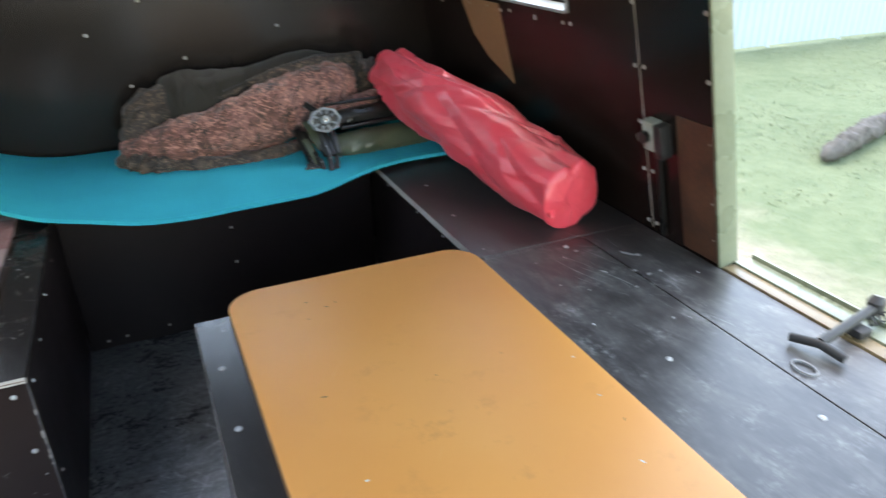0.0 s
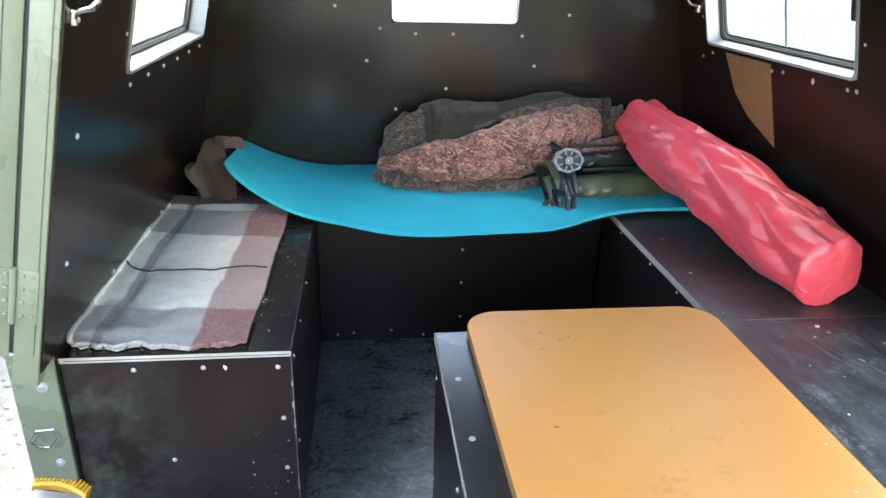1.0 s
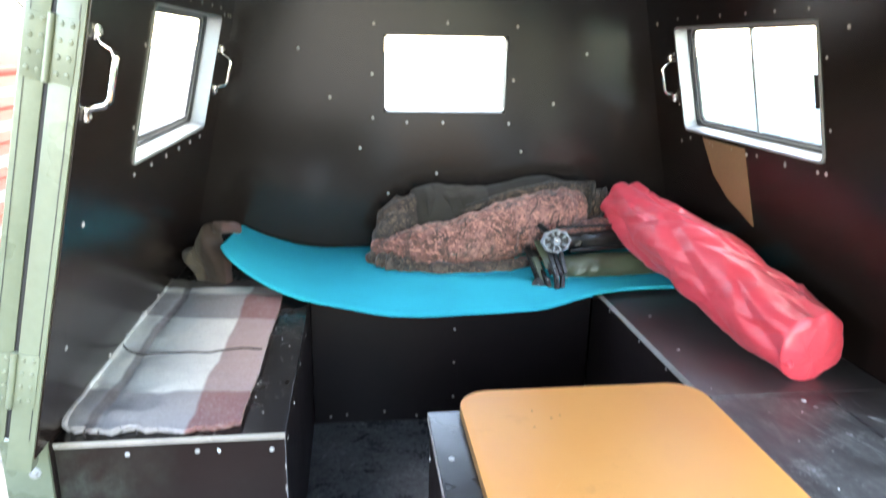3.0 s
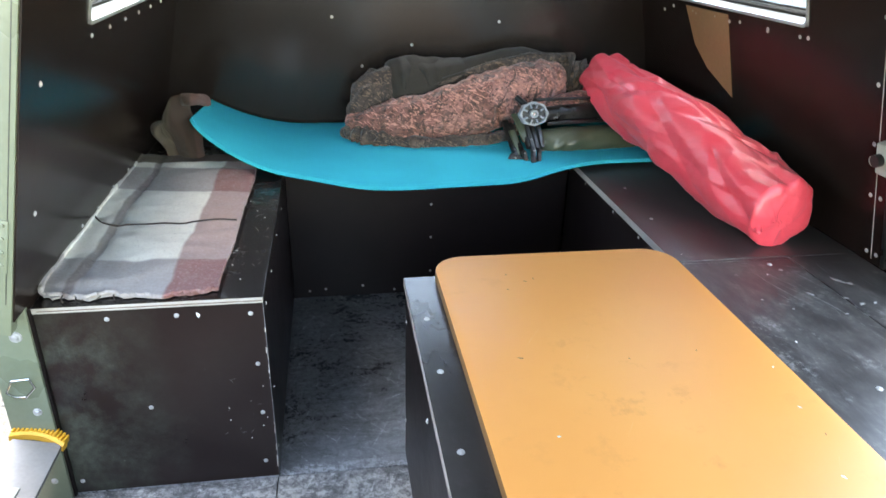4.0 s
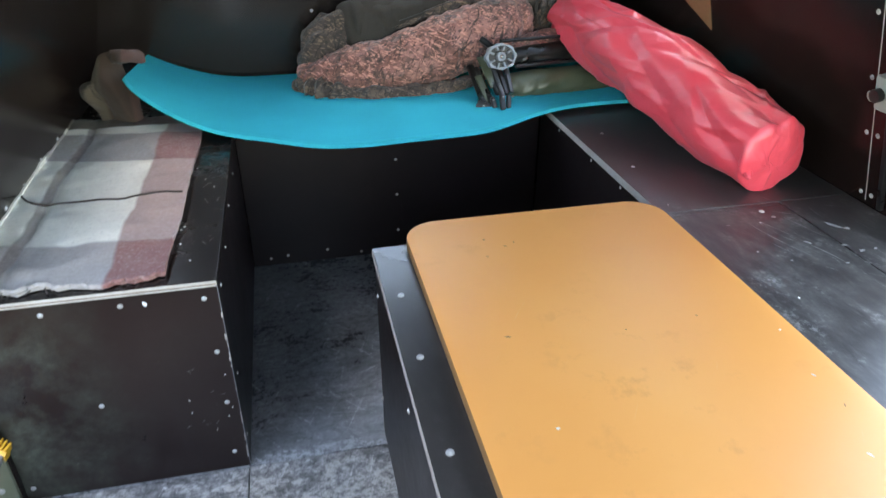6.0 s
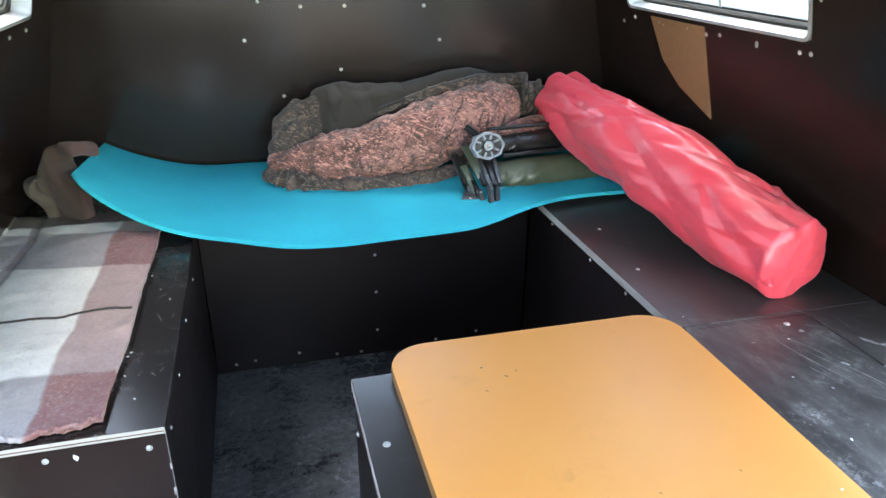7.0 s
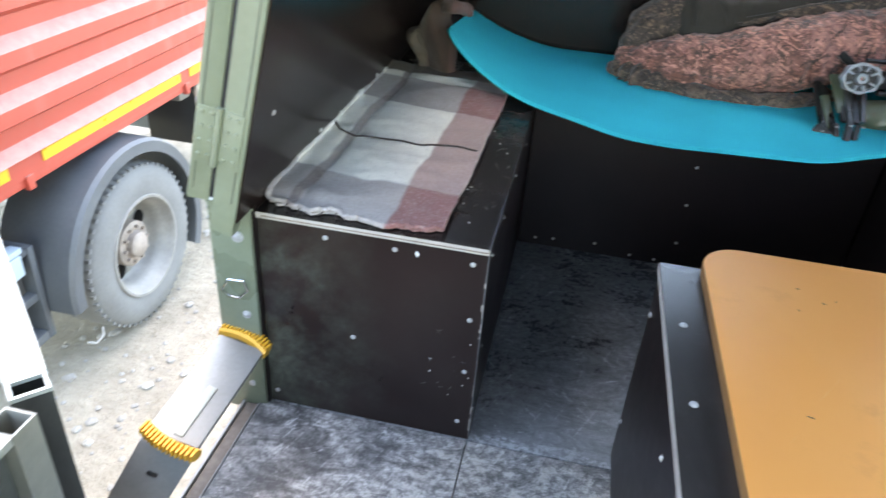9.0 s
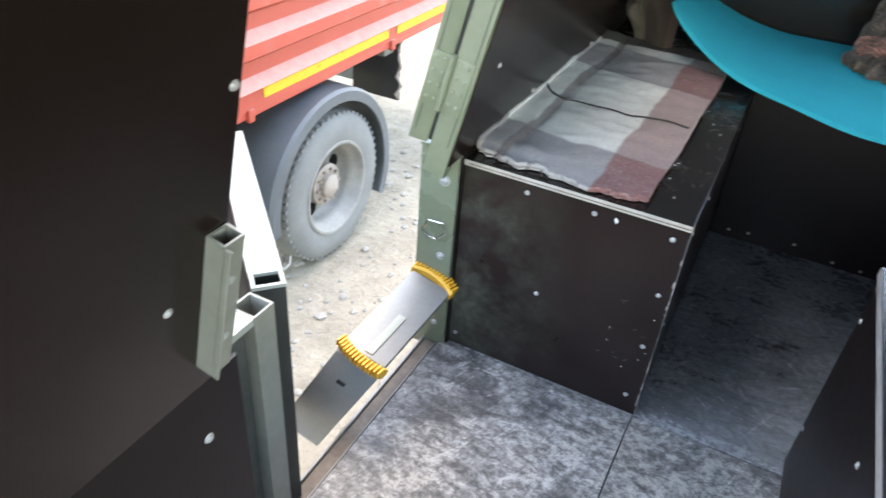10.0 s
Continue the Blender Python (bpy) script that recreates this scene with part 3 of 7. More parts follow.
Y_DOOR_FAR, Y_DOOR_NEAR, V_HEAD = -0.075, -0.640, (1.232 - H) * K
WIN_Y0, WIN_Y1, WIN_V0, WIN_V1 = 0.255, 0.950, (0.900 - H) * K, (1.207 - H) * K
rects = [((-0.070, 0.014, -T), (-0.0005, V_TOP, 0)), ((0.0, -0.012, -T), (WIN_Y0, V_TOP, 0)), ((WIN_Y1, -0.012, -T), (1.19, V_TOP, 0)), ((WIN_Y0, -0.012, -T), (WIN_Y1, WIN_V0, 0)), ((WIN_Y0, WIN_V1, -T), (WIN_Y1, V_TOP, 0)),
         ((Y_DOOR_NEAR, V_HEAD, -T), (-0.0705, V_TOP, 0)), ((NEAR, -0.012, -T), (Y_DOOR_NEAR, V_TOP, 0))]
wall_left = structure("wall_left", boxes(rects), M["wall_ply"], W_LEFT, "dark brown film-faced plywood wall leaning inwards, with a doorway and a window", "wall")
# the hatch's near edge is unseen; its place is set by the light let in
R_DOOR_FAR, R_DOOR_NEAR, R_HEAD = 0.192, 0.90, (1.23 - H) * K
rects = [((-1.19, -0.012, -T), (-WIN_Y1, V_TOP, 0)), ((-WIN_Y0, -0.012, -T), (R_DOOR_FAR, V_TOP, 0)), ((-WIN_Y1, -0.012, -T), (-WIN_Y0, WIN_V0, 0)), ((-WIN_Y1, WIN_V1, -T), (-WIN_Y0, V_TOP, 0)),
         ((R_DOOR_FAR, R_HEAD, -T), (R_DOOR_NEAR, V_TOP, 0)), ((R_DOOR_NEAR, 0, -T), (-NEAR, V_TOP, 0))]
wall_right = structure("wall_right", boxes(rects), M["wall_ply"], W_RIGHT, "dark reddish-brown film-faced plywood wall with a side opening and a sliding window", "wall")
BW = (0.232, 0.640, (0.926 - H) * KB, (1.173 - H) * KB)
bm = bmesh.new()
VB = (CEIL - H) * KB
for outline in (((XL, 0), (BW[0], 0), (BW[0], VB), (XL + LEAN * (CEIL - H), VB)), ((BW[1], 0), (XR, 0), (XR - LEAN * (CEIL - H), VB), (BW[1], VB)),
                ((BW[0], 0), (BW[1], 0), (BW[1], BW[2]), (BW[0], BW[2])), ((BW[0], BW[3]), (BW[1], BW[3]), (BW[1], VB), (BW[0], VB))):
    lo, hi = ([bm.verts.new((x, y, z)) for x, y in outline] for z in (-T, 0))
    bm.faces.new(hi)
    bm.faces.new(lo[::-1])
    for k in range(4):
        bm.faces.new((lo[k], lo[(k + 1) % 4], hi[(k + 1) % 4], hi[k]))
wall_back = structure("wall_back", bm, M["end_ply"], W_BACK, "dark brown glossy plywood end wall with one window and rows of screws", "wall")
# unseen end wall; the rear opening is added and sized to light the cabin
wall_near = structure("wall_near", boxes([((-0.45, NEAR - 0.04, -0.03), (-0.36, NEAR, CEIL + 0.03)), ((1.24, NEAR - 0.04, -0.03), (1.33, NEAR, CEIL + 0.03)), ((-0.36, NEAR - 0.04, 1.30), (1.24, NEAR, CEIL + 0.03)), ((-0.36, NEAR - 0.04, -0.03), (1.24, NEAR, 0.36))]), M["wall_ply"], UP, "unseen dark plywood end wall, its rear opening added to let light in", "wall")
lower_left = structure("wall_lower_left", boxes([((XL - T, -0.005, -0.02), (XL, 1.24, H)), ((XL - T, NEAR, -0.02), (XL, -0.60, H))]), M["bench_ply"], UP, "upright dark plywood lower wall", "wall")
lower_right = structure("wall_lower_right", boxes([((XR, NEAR, -0.02), (XR + T, 1.24, H - 0.004))]), M["wall_ply"], UP, "upright dark plywood lower wall", "wall")
lower_back = structure("wall_lower_back", boxes([((XL, YW, -0.02), (XR, YW + T, H))]), M["wall_ply"], UP, "upright dark plywood lower wall", "wall")
X_CL, X_CR = XL + LEAN * (CEIL - H), XR - LEAN * (CEIL - H)
ceiling = structure("ceiling", boxes([((X_CL - 0.05, NEAR, CEIL), (X_CR + 0.05, 1.2, CEIL + 0.03))]), M["ceiling_ply"], UP, "dark glossy plywood ceiling with scattered screws and scuffs", "ceiling")
floor = structure("floor", boxes([((XL - T, 0.003, -0.02), (XR, YW, 0)), ((XL - T, NEAR, -0.05), (XR + T, YW, -0.0205))]), M["floor_ply"], UP, "black film-faced plywood floor, scuffed", "floor")
floor_near = structure("floor_near", boxes([((-0.002, NEAR, -0.02), (XR, 0.0, 0.0)), ((XL - 0.017, NEAR, -0.02), (-0.005, 0.0, 0.0))]), M["floor_dusty"], UP, "dusty grey scuffed floor panels beside the doorway", "floor")


def rows_of(parent, spots, size=1.0, turn=UP):
    for p in spots:
        screw(parent, Matrix.Translation(p) @ turn, size)


def on_back(x, z):
    return (x, (z - H) * KB, 0)


def on_left(y, z):
    return (y, (z - H) * K, 0)


def on_right(y, z):
    return (-y, (z - H) * K, 0)


rows_of(wall_back, [on_back(x, z) for x, z in ((0.203, 1.204), (0.438, 1.211), (0.667, 1.204), (-0.034, 1.125), (0.905, 1.123), (0.060, 0.974), (0.803, 0.959), (0.155, 0.809),
        (0.702, 0.797), (1.012, 1.309), (-0.135, 1.315), (0.248, 0.653), (0.198, 0.909), (0.654, 0.892), (0.413, 0.722), (0.196, 1.05), (0.662, 1.035), (0.310, 0.895), (0.430, 0.895))], 0.9)

rows_of(wall_right, [on_right(y, z) for y, z in ((0.775, 0.872), (0.591, 0.872), (0.413, 0.872), (0.255, 0.878), (0.030, 0.823), (0.030, 0.703), (0.030, 0.593), (0.030, 0.463), (0.001, 0.825), (0.001, 0.705),
        (0.001, 0.595), (0.001, 0.465), (0.022, 0.95), (0.022, 1.08), (0.022, 1.22), (-0.180, 0.829), (-0.180, 0.709), (-0.180, 0.583), (-0.180, 0.50), (-0.180, 0.95), (0.16, 1.19), (0.985, 0.86), (1.07, 1.22))], 0.9)
rows_of(wall_left, [on_left(y, z) for y, z in ((0.01, 1.245), (0.06, 1.262), (0.12, 1.222), (-0.20, 1.28), (-0.35, 1.285), (0.015, 0.84), (0.010, 0.62), (0.30, 0.475), (0.42, 0.470), (0.55, 0.475), (0.70, 0.47),
        (-0.710, 0.597), (-0.648, 0.805), (-0.67, 1.0), (1.05, 1.215), (1.09, 1.215), (0.99, 1.215))], 0.9)
rows_of(lower_left, [(XL, -0.659, 0.355), (XL, -0.75, 0.08)], 1.2, RIGHT)
rnd = random.Random(4)
rows_of(ceiling, [(X_CL + 0.06 + i * 0.285 + rnd.uniform(-0.02, 0.02), 1.06 - j * 0.27 + rnd.uniform(-0.02, 0.02), CEIL) for i in range(5) for j in range(6)], 0.7, pose(0, 0, 0, 180))
# pale strips stand in for the light line of the gap at the ceiling
structure("trim_ceiling_gap", boxes([((-0.17, 1.118, CEIL - 0.003), (0.03, 1.128, CEIL - 0.0005))]), M["ply_edge"], UP, "pale strip painted in for the light line of a ceiling gap", "trim")
structure("trim_ceiling_gap.001", boxes([((X_CL + 0.001, 0.02, CEIL - 0.0025), (X_CL + 0.0032, 0.30, CEIL - 0.0005))]), M["ply_edge"], UP, "pale strip painted in for the light line of a ceiling gap", "trim")
structure("trim_wall_joint", boxes([((-0.0165, 0.01, -0.001), (-0.0145, (1.33 - H) * K, 0.0006))]), M["ply_edge"], W_RIGHT, "thin pale joint between two wall panels", "trim")
# patch of sunlight on the wall, put in as a thin brown panel
bm = bmesh.new()
patch = [bm.verts.new((-y, (z - H) * K, 0.002)) for y, z in ((0.835, 0.888), (0.790, 0.785), (0.720, 0.728), (0.585, 0.672), (0.597, 0.888))]
bm.faces.new(patch)
made = bmesh.ops.extrude_face_region(bm, geom=bm.faces[:])["geom"]
bmesh.ops.translate(bm, vec=(0, 0, -0.003), verts=[g for g in made if isinstance(g, bmesh.types.BMVert)])
bmesh.ops.recalc_face_normals(bm, faces=bm.faces)
structure("trim_brown_patch", bm, M["sunlit_ply"], W_RIGHT, "brown patch painted in for sunlight on the wall under the window", "trim")
structure("trim_brown_patch.001", boxes([((0.088, 0.008, -0.001), (0.188, (0.745 - H) * K, 0.002))]), M["brown_ply"], W_RIGHT, "thin mottled brown patch beside the side opening", "trim")

# crumbs and grit on the near floor and along the box
rnd = random.Random(23)
bm = bmesh.new()
for k in range(150):
    along = rnd.random() < 0.45
    x, y = (rnd.uniform(-0.39, 0.24), -0.004 - abs(rnd.gauss(0, 0.014))) if along else (rnd.uniform(-0.39, 0.26), rnd.uniform(-0.75, -0.01))
    r = rnd.uniform(0.0005, 0.0014)
    for v in bmesh.ops.create_icosphere(bm, subdivisions=1, radius=r)["verts"]:
        v.co = Vector((v.co.x * rnd.uniform(0.6, 1.6), v.co.y * rnd.uniform(0.6, 1.4), v.co.z * 0.7)) + Vector((x, y, r * 0.6))
tagged(part("floor_grit", bm, M["stone_dust"], None, "pale crumbs and grit on the dusty floor", None, 40), "", "grit", "", "stuff")

# ---- benches ----
def panel(lo, hi, thin="z", bevel=0.0015, pale=(0, 0)):
    """A plywood board in film, with bare pale ply on the edge that faces the way pale."""
    bm = bmesh.new()
    bm_box(bm, lo, hi, bevel)
    bm.normal_update()
    k = "xyz".index(thin)
    for f in bm.faces:
        f.material_index = 1 if f.normal.x * pale[0] + f.normal.y * pale[1] > 0.8 and abs(f.normal[k]) < 0.5 else 0
    return bm


PLY = [M["bench_ply"], M["ply_edge"]]
TOP = [M["bench_top_ply"], M["ply_edge"]]
WORN = [M["bench_worn_ply"], M["ply_edge"]]
FACE = [M["bench_face_ply"], M["ply_edge"]]
left_bench = base("bench", (0, 0, 0), "dark plywood box bench with screwed panels along the doorway wall", "bench")
part("lid", panel((XL, 0.0, H - 0.012), (0.0, YB - 0.002, H), pale=(0, -1)), TOP, left_bench, "scuffed lid with a pale exposed ply edge", smooth=0)
front = part("front_panel", panel((XL, 0.004, 0.0), (-0.0008, 0.018, H - 0.0125), "y"), FACE, left_bench, smooth=0)
side = part("side_panel", panel((-0.0135, 0.0185, 0.0), (-0.001, YB - 0.003, H - 0.0125), "x"), PLY, left_bench, smooth=0)
for x, z in ((-0.285, 0.408), (-0.161, 0.408), (-0.026, 0.404), (-0.022, 0.289), (-0.236, 0.202), (-0.022, 0.170), (-0.026, 0.044), (-0.395, 0.03)):
    screw(front, Matrix.Translation((x, 0.004, z)) @ FRONT, 0.85)
for y, z in ((0.05, 0.40), (0.20, 0.395), (0.38, 0.40), (0.58, 0.39), (0.05, 0.20), (0.03, 0.06)):
    screw(side, Matrix.Translation((-0.001, y, z)) @ RIGHT, 0.7)

part("worn_edge", boxes([((-0.0016, 0.0032, 0.004), (-0.0004, 0.0046, H - 0.014))]), M["scuff"], left_bench, "thin rubbed edge", smooth=0)
for k in range(16):
    r = random.Random(1400 + k)
    z = 0.03 + (H - 0.06) * r.random() ** 1.7
    bm = bmesh.new()
    bm_box(bm, (-0.0010 - r.uniform(0.0006, 0.0034), 0.0030, z - r.uniform(0.001, 0.010)), (-0.0002, 0.0047, z + r.uniform(0.001, 0.010)), 0.0004)
    part("chipped_edge", bm, M["ply_edge"], left_bench, smooth=0)
part("ply_line", boxes([((XL + 0.01, -0.0004, H - 0.0075), (-0.002, 0.0006, H - 0.0060))]), M["brown_ply"], left_bench, "dark glue line in the lid edge", smooth=0)

back_bench = base("bench", (0, YB, 0), "dark plywood bench across the end wall, under the foam mat", "bench")
shift = Matrix.Translation((0, -YB, 0))
part("lid", panel((XL, YB, H - 0.018), (XR, YW - 0.001, H)), TOP, back_bench, at=shift, smooth=0)
bf = part("front_panel", panel((0.0, YB + 0.004, 0.0), (0.86, YB + 0.018, H - 0.0185), "y"), PLY, back_bench, at=shift, smooth=0)
for x, z in ((0.433, 0.303), (0.433, 0.193), (0.433, 0.075), (0.05, 0.022), (0.10, 0.027), (0.217, 0.033), (0.318, 0.014), (0.386, 0.012), (0.60, 0.02), (0.72, 0.03)):
    screw(bf, Matrix.Translation((x, YB + 0.004, z)) @ FRONT, 0.75)

right_bench = base("bench", (0.86, 0, 0), "wide L-shaped dark plywood bench with a low table platform", "bench")
shift = Matrix.Translation((-0.86, 0, 0))
rp = part("far_lid", panel((0.858, 0.066, H - 0.018), (XR - 0.001, YB - 0.002, H), pale=(-1, 0)), WORN, right_bench, "worn lid with rubbed pale front edge", shift, 0)
part("platform_lid", panel((0.272, -1.30, H - 0.018), (1.122, 0.052, H), pale=(-1, 0)), WORN, right_bench, "scratched glossy lid under the table board", shift, 0)
part("corner_strip", panel((0.872, 0.0535, H - 0.018), (1.122, 0.0645, H - 0.0005)), WORN, right_bench, at=shift, smooth=0)
part("side_strip", panel((1.1255, -1.30, H - 0.018), (XR - 0.001, 0.0645, H - 0.0004)), WORN, right_bench, at=shift, smooth=0)
ff = part("far_face", panel((0.862, 0.054, 0.0), (0.876, YB - 0.003, H - 0.0185), "x"), PLY, right_bench, at=shift, smooth=0)
pf = part("platform_face", panel((0.276, -1.30, 0.0), (0.290, 0.046, H - 0.0185), "x"), PLY, right_bench, "dark red-brown face with a chipped lower corner", shift, 0)
part("platform_end", panel((0.2905, 0.034, 0.0), (0.8615, 0.048, H - 0.0185), "y"), PLY, right_bench, at=shift, smooth=0)
part("near_end", panel((0.2905, -1.30, 0.0), (XR, -1.286, H - 0.0185), "y"), PLY, right_bench, at=shift, smooth=0)
for y in (0.64, 0.421, 0.256, 0.11):
    screw(ff, Matrix.Translation((0.862, y, 0.412)) @ LEFT, 0.75)
for y, z in ((0.025, 0.352), (0.03, 0.10), (-0.30, 0.36), (-0.30, 0.06)):
    screw(pf, Matrix.Translation((0.276, y, z)) @ LEFT, 0.9)
for x, y in ((0.298, -0.115), (0.298, -0.280), (0.298, -0.469), (0.298, -0.66), (0.979, -0.407), (1.06, 0.03), (1.08, -0.62)):
    screw(right_bench, Matrix.Translation((x - 0.86, y, H)), 1.0)
for x, y in ((0.91, 0.30), (0.93, 0.52)):
    screw(right_bench, Matrix.Translation((x - 0.86, y, H)), 0.8)

# flecks and chips where the film is knocked off
def fleck(parent, at, seed):
    rnd = random.Random(seed)
    bm = bmesh.new()
    n = 7
    ring_ = [bm.verts.new((math.cos(k * math.tau / n) * 0.006 * rnd.uniform(0.4, 1.3), math.sin(k * math.tau / n) * 0.003 * rnd.uniform(0.4, 1.3), 0.0008)) for k in range(n)]
    low = [bm.verts.new((v.co.x * 1.1, v.co.y * 1.1, 0)) for v in ring_]
    bm.faces.new(ring_)
    for k in range(n):
        bm.faces.new((low[k], low[(k + 1) % n], ring_[(k + 1) % n], ring_[k]))
    return part("chip", bm, M["chalk"], parent, at=at @ pose(0, 0, 0, 0, 0, 0 if seed >= 700 else rnd.uniform(0, 180)), smooth=0)


for k in range(6):
    r = random.Random(100 + k)
    fleck(front, Matrix.Translation((r.uniform(-0.10, -0.012), 0.004, r.uniform(0.07, 0.26))) @ FRONT @ Matrix.Diagonal((0.42, 0.25, 1, 1)), k)
fleck(front, Matrix.Translation((-0.122, 0.004, 0.406)) @ FRONT @ pose(0, 0, 0, 0, 0, 80), 77)
for k in range(7):
    r = random.Random(200 + k)
    fleck(left_bench, Matrix.Translation((r.uniform(-0.075, -0.01), r.uniform(0.03, 0.6), H)) @ Matrix.Diagonal((0.5, 0.5, 1, 1)), 40 + k)
for k in range(5):
    r = random.Random(300 + k)
    fleck(right_bench, Matrix.Translation((r.uniform(0.88, 1.25) - 0.86, r.uniform(-0.55, 0.12), H)) @ Matrix.Diagonal((r.uniform(0.2, 0.5),) * 2 + (1, 1)), 60 + k)


# scrapes in the bench lids and the box front
def scratch(parent, at, length, bend, wide, seed):
    """One thin curved scrape, tapering at both ends."""
    r = random.Random(seed)
    bm = bmesh.new()
    n = 12
    lo, hi = [], []
    for k in range(n + 1):
        f = k / n - 0.5
        w = wide * (1 - (2 * f) ** 2) * r.uniform(0.5, 1.0) + 0.00008
        x, y = f * length, bend * f * f * length
        lo.append(bm.verts.new((x, y - w, 0.0004)))
        hi.append(bm.verts.new((x, y + w, 0.0004)))
    for k in range(n):
        bm.faces.new((lo[k], lo[k + 1], hi[k + 1], hi[k]))
    return part("scratch", bm, M["scratch"], parent, at=at, smooth=0)


r = random.Random(77)
LONG = (((0.994, 0.005), (1.040, -0.166), 0.0014), ((1.024, 0.006), (1.067, -0.108), 0.0012), ((1.062, -0.100), (1.088, -0.186), 0.0020), ((1.164, 0.029), (1.160, -0.026), 0.0012),
        ((1.160, -0.168), (1.153, -0.250), 0.0016), ((1.080, 0.026), (1.129, -0.004), 0.0016), ((1.084, 0.002), (1.103, -0.054), 0.0020), ((1.201, 0.029), (1.228, 0.016), 0.0014))
for k, (a_, b_, w_) in enumerate(LONG):
    way = Vector(b_) - Vector(a_)
    scratch(right_bench, Matrix.Translation(((a_[0] + b_[0]) / 2 - 0.86, (a_[1] + b_[1]) / 2, H)) @ pose(0, 0, 0, 0, 0, math.degrees(math.atan2(way.y, way.x))), way.length, r.uniform(-0.3, 0.3), w_, 1900 + k)
for k in range(30):
    x, y = r.gauss(1.09, 0.06), r.gauss(-0.07, 0.08)
    if 0.92 < x < 1.25:
        scratch(right_bench, Matrix.Translation((x - 0.86, y, H)) @ pose(0, 0, 0, 0, 0, r.gauss(-72, 14)), r.uniform(0.02, 0.10) * r.random(), r.uniform(-0.5, 0.5), r.uniform(0.0003, 0.0010), 2000 + k)
for k, (x, y, sx, sy, turn) in enumerate(((1.160, -0.054, 2.7, 2.6, -60), (1.176, -0.070, 1.2, 1.4, -40), (1.127, -0.127, 1.0, 1.1, 0), (1.143, -0.152, 1.2, 1.4, 20), (1.172, -0.150, 1.1, 1.0, 40),
                                         (1.069, 0.004, 1.0, 1.2, 0), (1.066, -0.104, 1.3, 1.0, -60), (1.087, -0.184, 0.7, 0.8, 0), (0.996, -0.155, 0.6, 0.9, 0), (0.955, -0.115, 0.4, 0.6, 0),
                                         (0.960, -0.010, 0.6, 0.6, 0), (1.073, -0.307, 0.6, 0.8, 0))):
    fleck(right_bench, Matrix.Translation((x - 0.86, y, H)) @ pose(0, 0, 0, 0, 0, turn) @ Matrix.Diagonal((sx, sy, 0.6, 1)), 740 + k).data.materials[0] = M["lid_chip"]
for k in range(9):
    scratch(left_bench, Matrix.Translation((r.uniform(-0.06, -0.005), r.uniform(0.03, 0.6), H)) @ pose(0, 0, 0, 0, 0, r.uniform(0, 180)), r.uniform(0.01, 0.04), r.uniform(-0.2, 0.2), r.uniform(0.0002, 0.0006), 2100 + k)
for k in range(9):
    scratch(front, Matrix.Translation((r.uniform(-0.10, -0.015), 0.0038, r.uniform(0.12, 0.26))) @ FRONT @ pose(0, 0, 0, 0, 0, r.uniform(-60, 60)), r.uniform(0.004, 0.018), r.uniform(-0.6, 0.6), r.uniform(0.0003, 0.0008), 2200 + k)


def rounded(x0, x1, y0, y1, r, n=7):
    pts = []
    for cx, cy, a in ((x1 - r, y1 - r, 0), (x0 + r, y1 - r, 90), (x0 + r, y0 + r, 180), (x1 - r, y0 + r, 270)):
        pts += [(cx + r * math.cos(radians(a + 90 * k / n)), cy + r * math.sin(radians(a + 90 * k / n))) for k in range(n + 1)]
    return pts


def slab(outline, z0, z1, bevel=0.0):
    bm = bmesh.new()
    lo = [bm.verts.new((x, y, z0)) for x, y in outline]
    f = bm.faces.new(lo)
    up = bmesh.ops.extrude_face_region(bm, geom=[f])["geom"]
    bmesh.ops.translate(bm, vec=(0, 0, z1 - z0), verts=[g for g in up if isinstance(g, bmesh.types.BMVert)])
    bmesh.ops.recalc_face_normals(bm, faces=bm.faces)
    if bevel:
        top = [e for e in bm.edges if all(abs(v.co.z - z1) < 1e-6 for v in e.verts) or all(abs(v.co.z - z0) < 1e-6 for v in e.verts)]
        bmesh.ops.bevel(bm, geom=top, offset=bevel, segments=2, affect="EDGES", profile=0.6)
    return bm


def frame_ring(outer, inner, z0, z1):
    """A flat frame between two outlines of the same count, z0..z1."""
    bm = bmesh.new()
    a, b = ([[bm.verts.new((x, y, z)) for x, y in o] for z in (z0, z1)] for o in (outer, inner))
    n = len(outer)
    for i in range(n):
        j = (i + 1) % n
        bm.faces.new((a[1][i], a[1][j], b[1][j], b[1][i]))
        bm.faces.new((a[0][j], a[0][i], b[0][i], b[0][j]))
        bm.faces.new((a[0][i], a[0][j], a[1][j], a[1][i]))
        bm.faces.new((b[0][j], b[0][i], b[1][i], b[1][j]))
    bmesh.ops.recalc_face_normals(bm, faces=bm.faces)
    return bm


# ---- table board ----
board = base("table_board", (0.59, -0.5, H), "worn orange laminate table board lying on the bench platform", "table top")
bm = slab(rounded(0.334 - 0.59, 0.846 - 0.59, -1.06 + 0.5, 0.094 + 0.5, 0.066, 9), 0.0, 0.022, 0.003)
bm.normal_update()
for f in bm.faces:
    f.material_index = 0 if f.normal.z > 0.5 else 1
part("top", bm, [M["table"], M["table_edge"]], board, smooth=30)
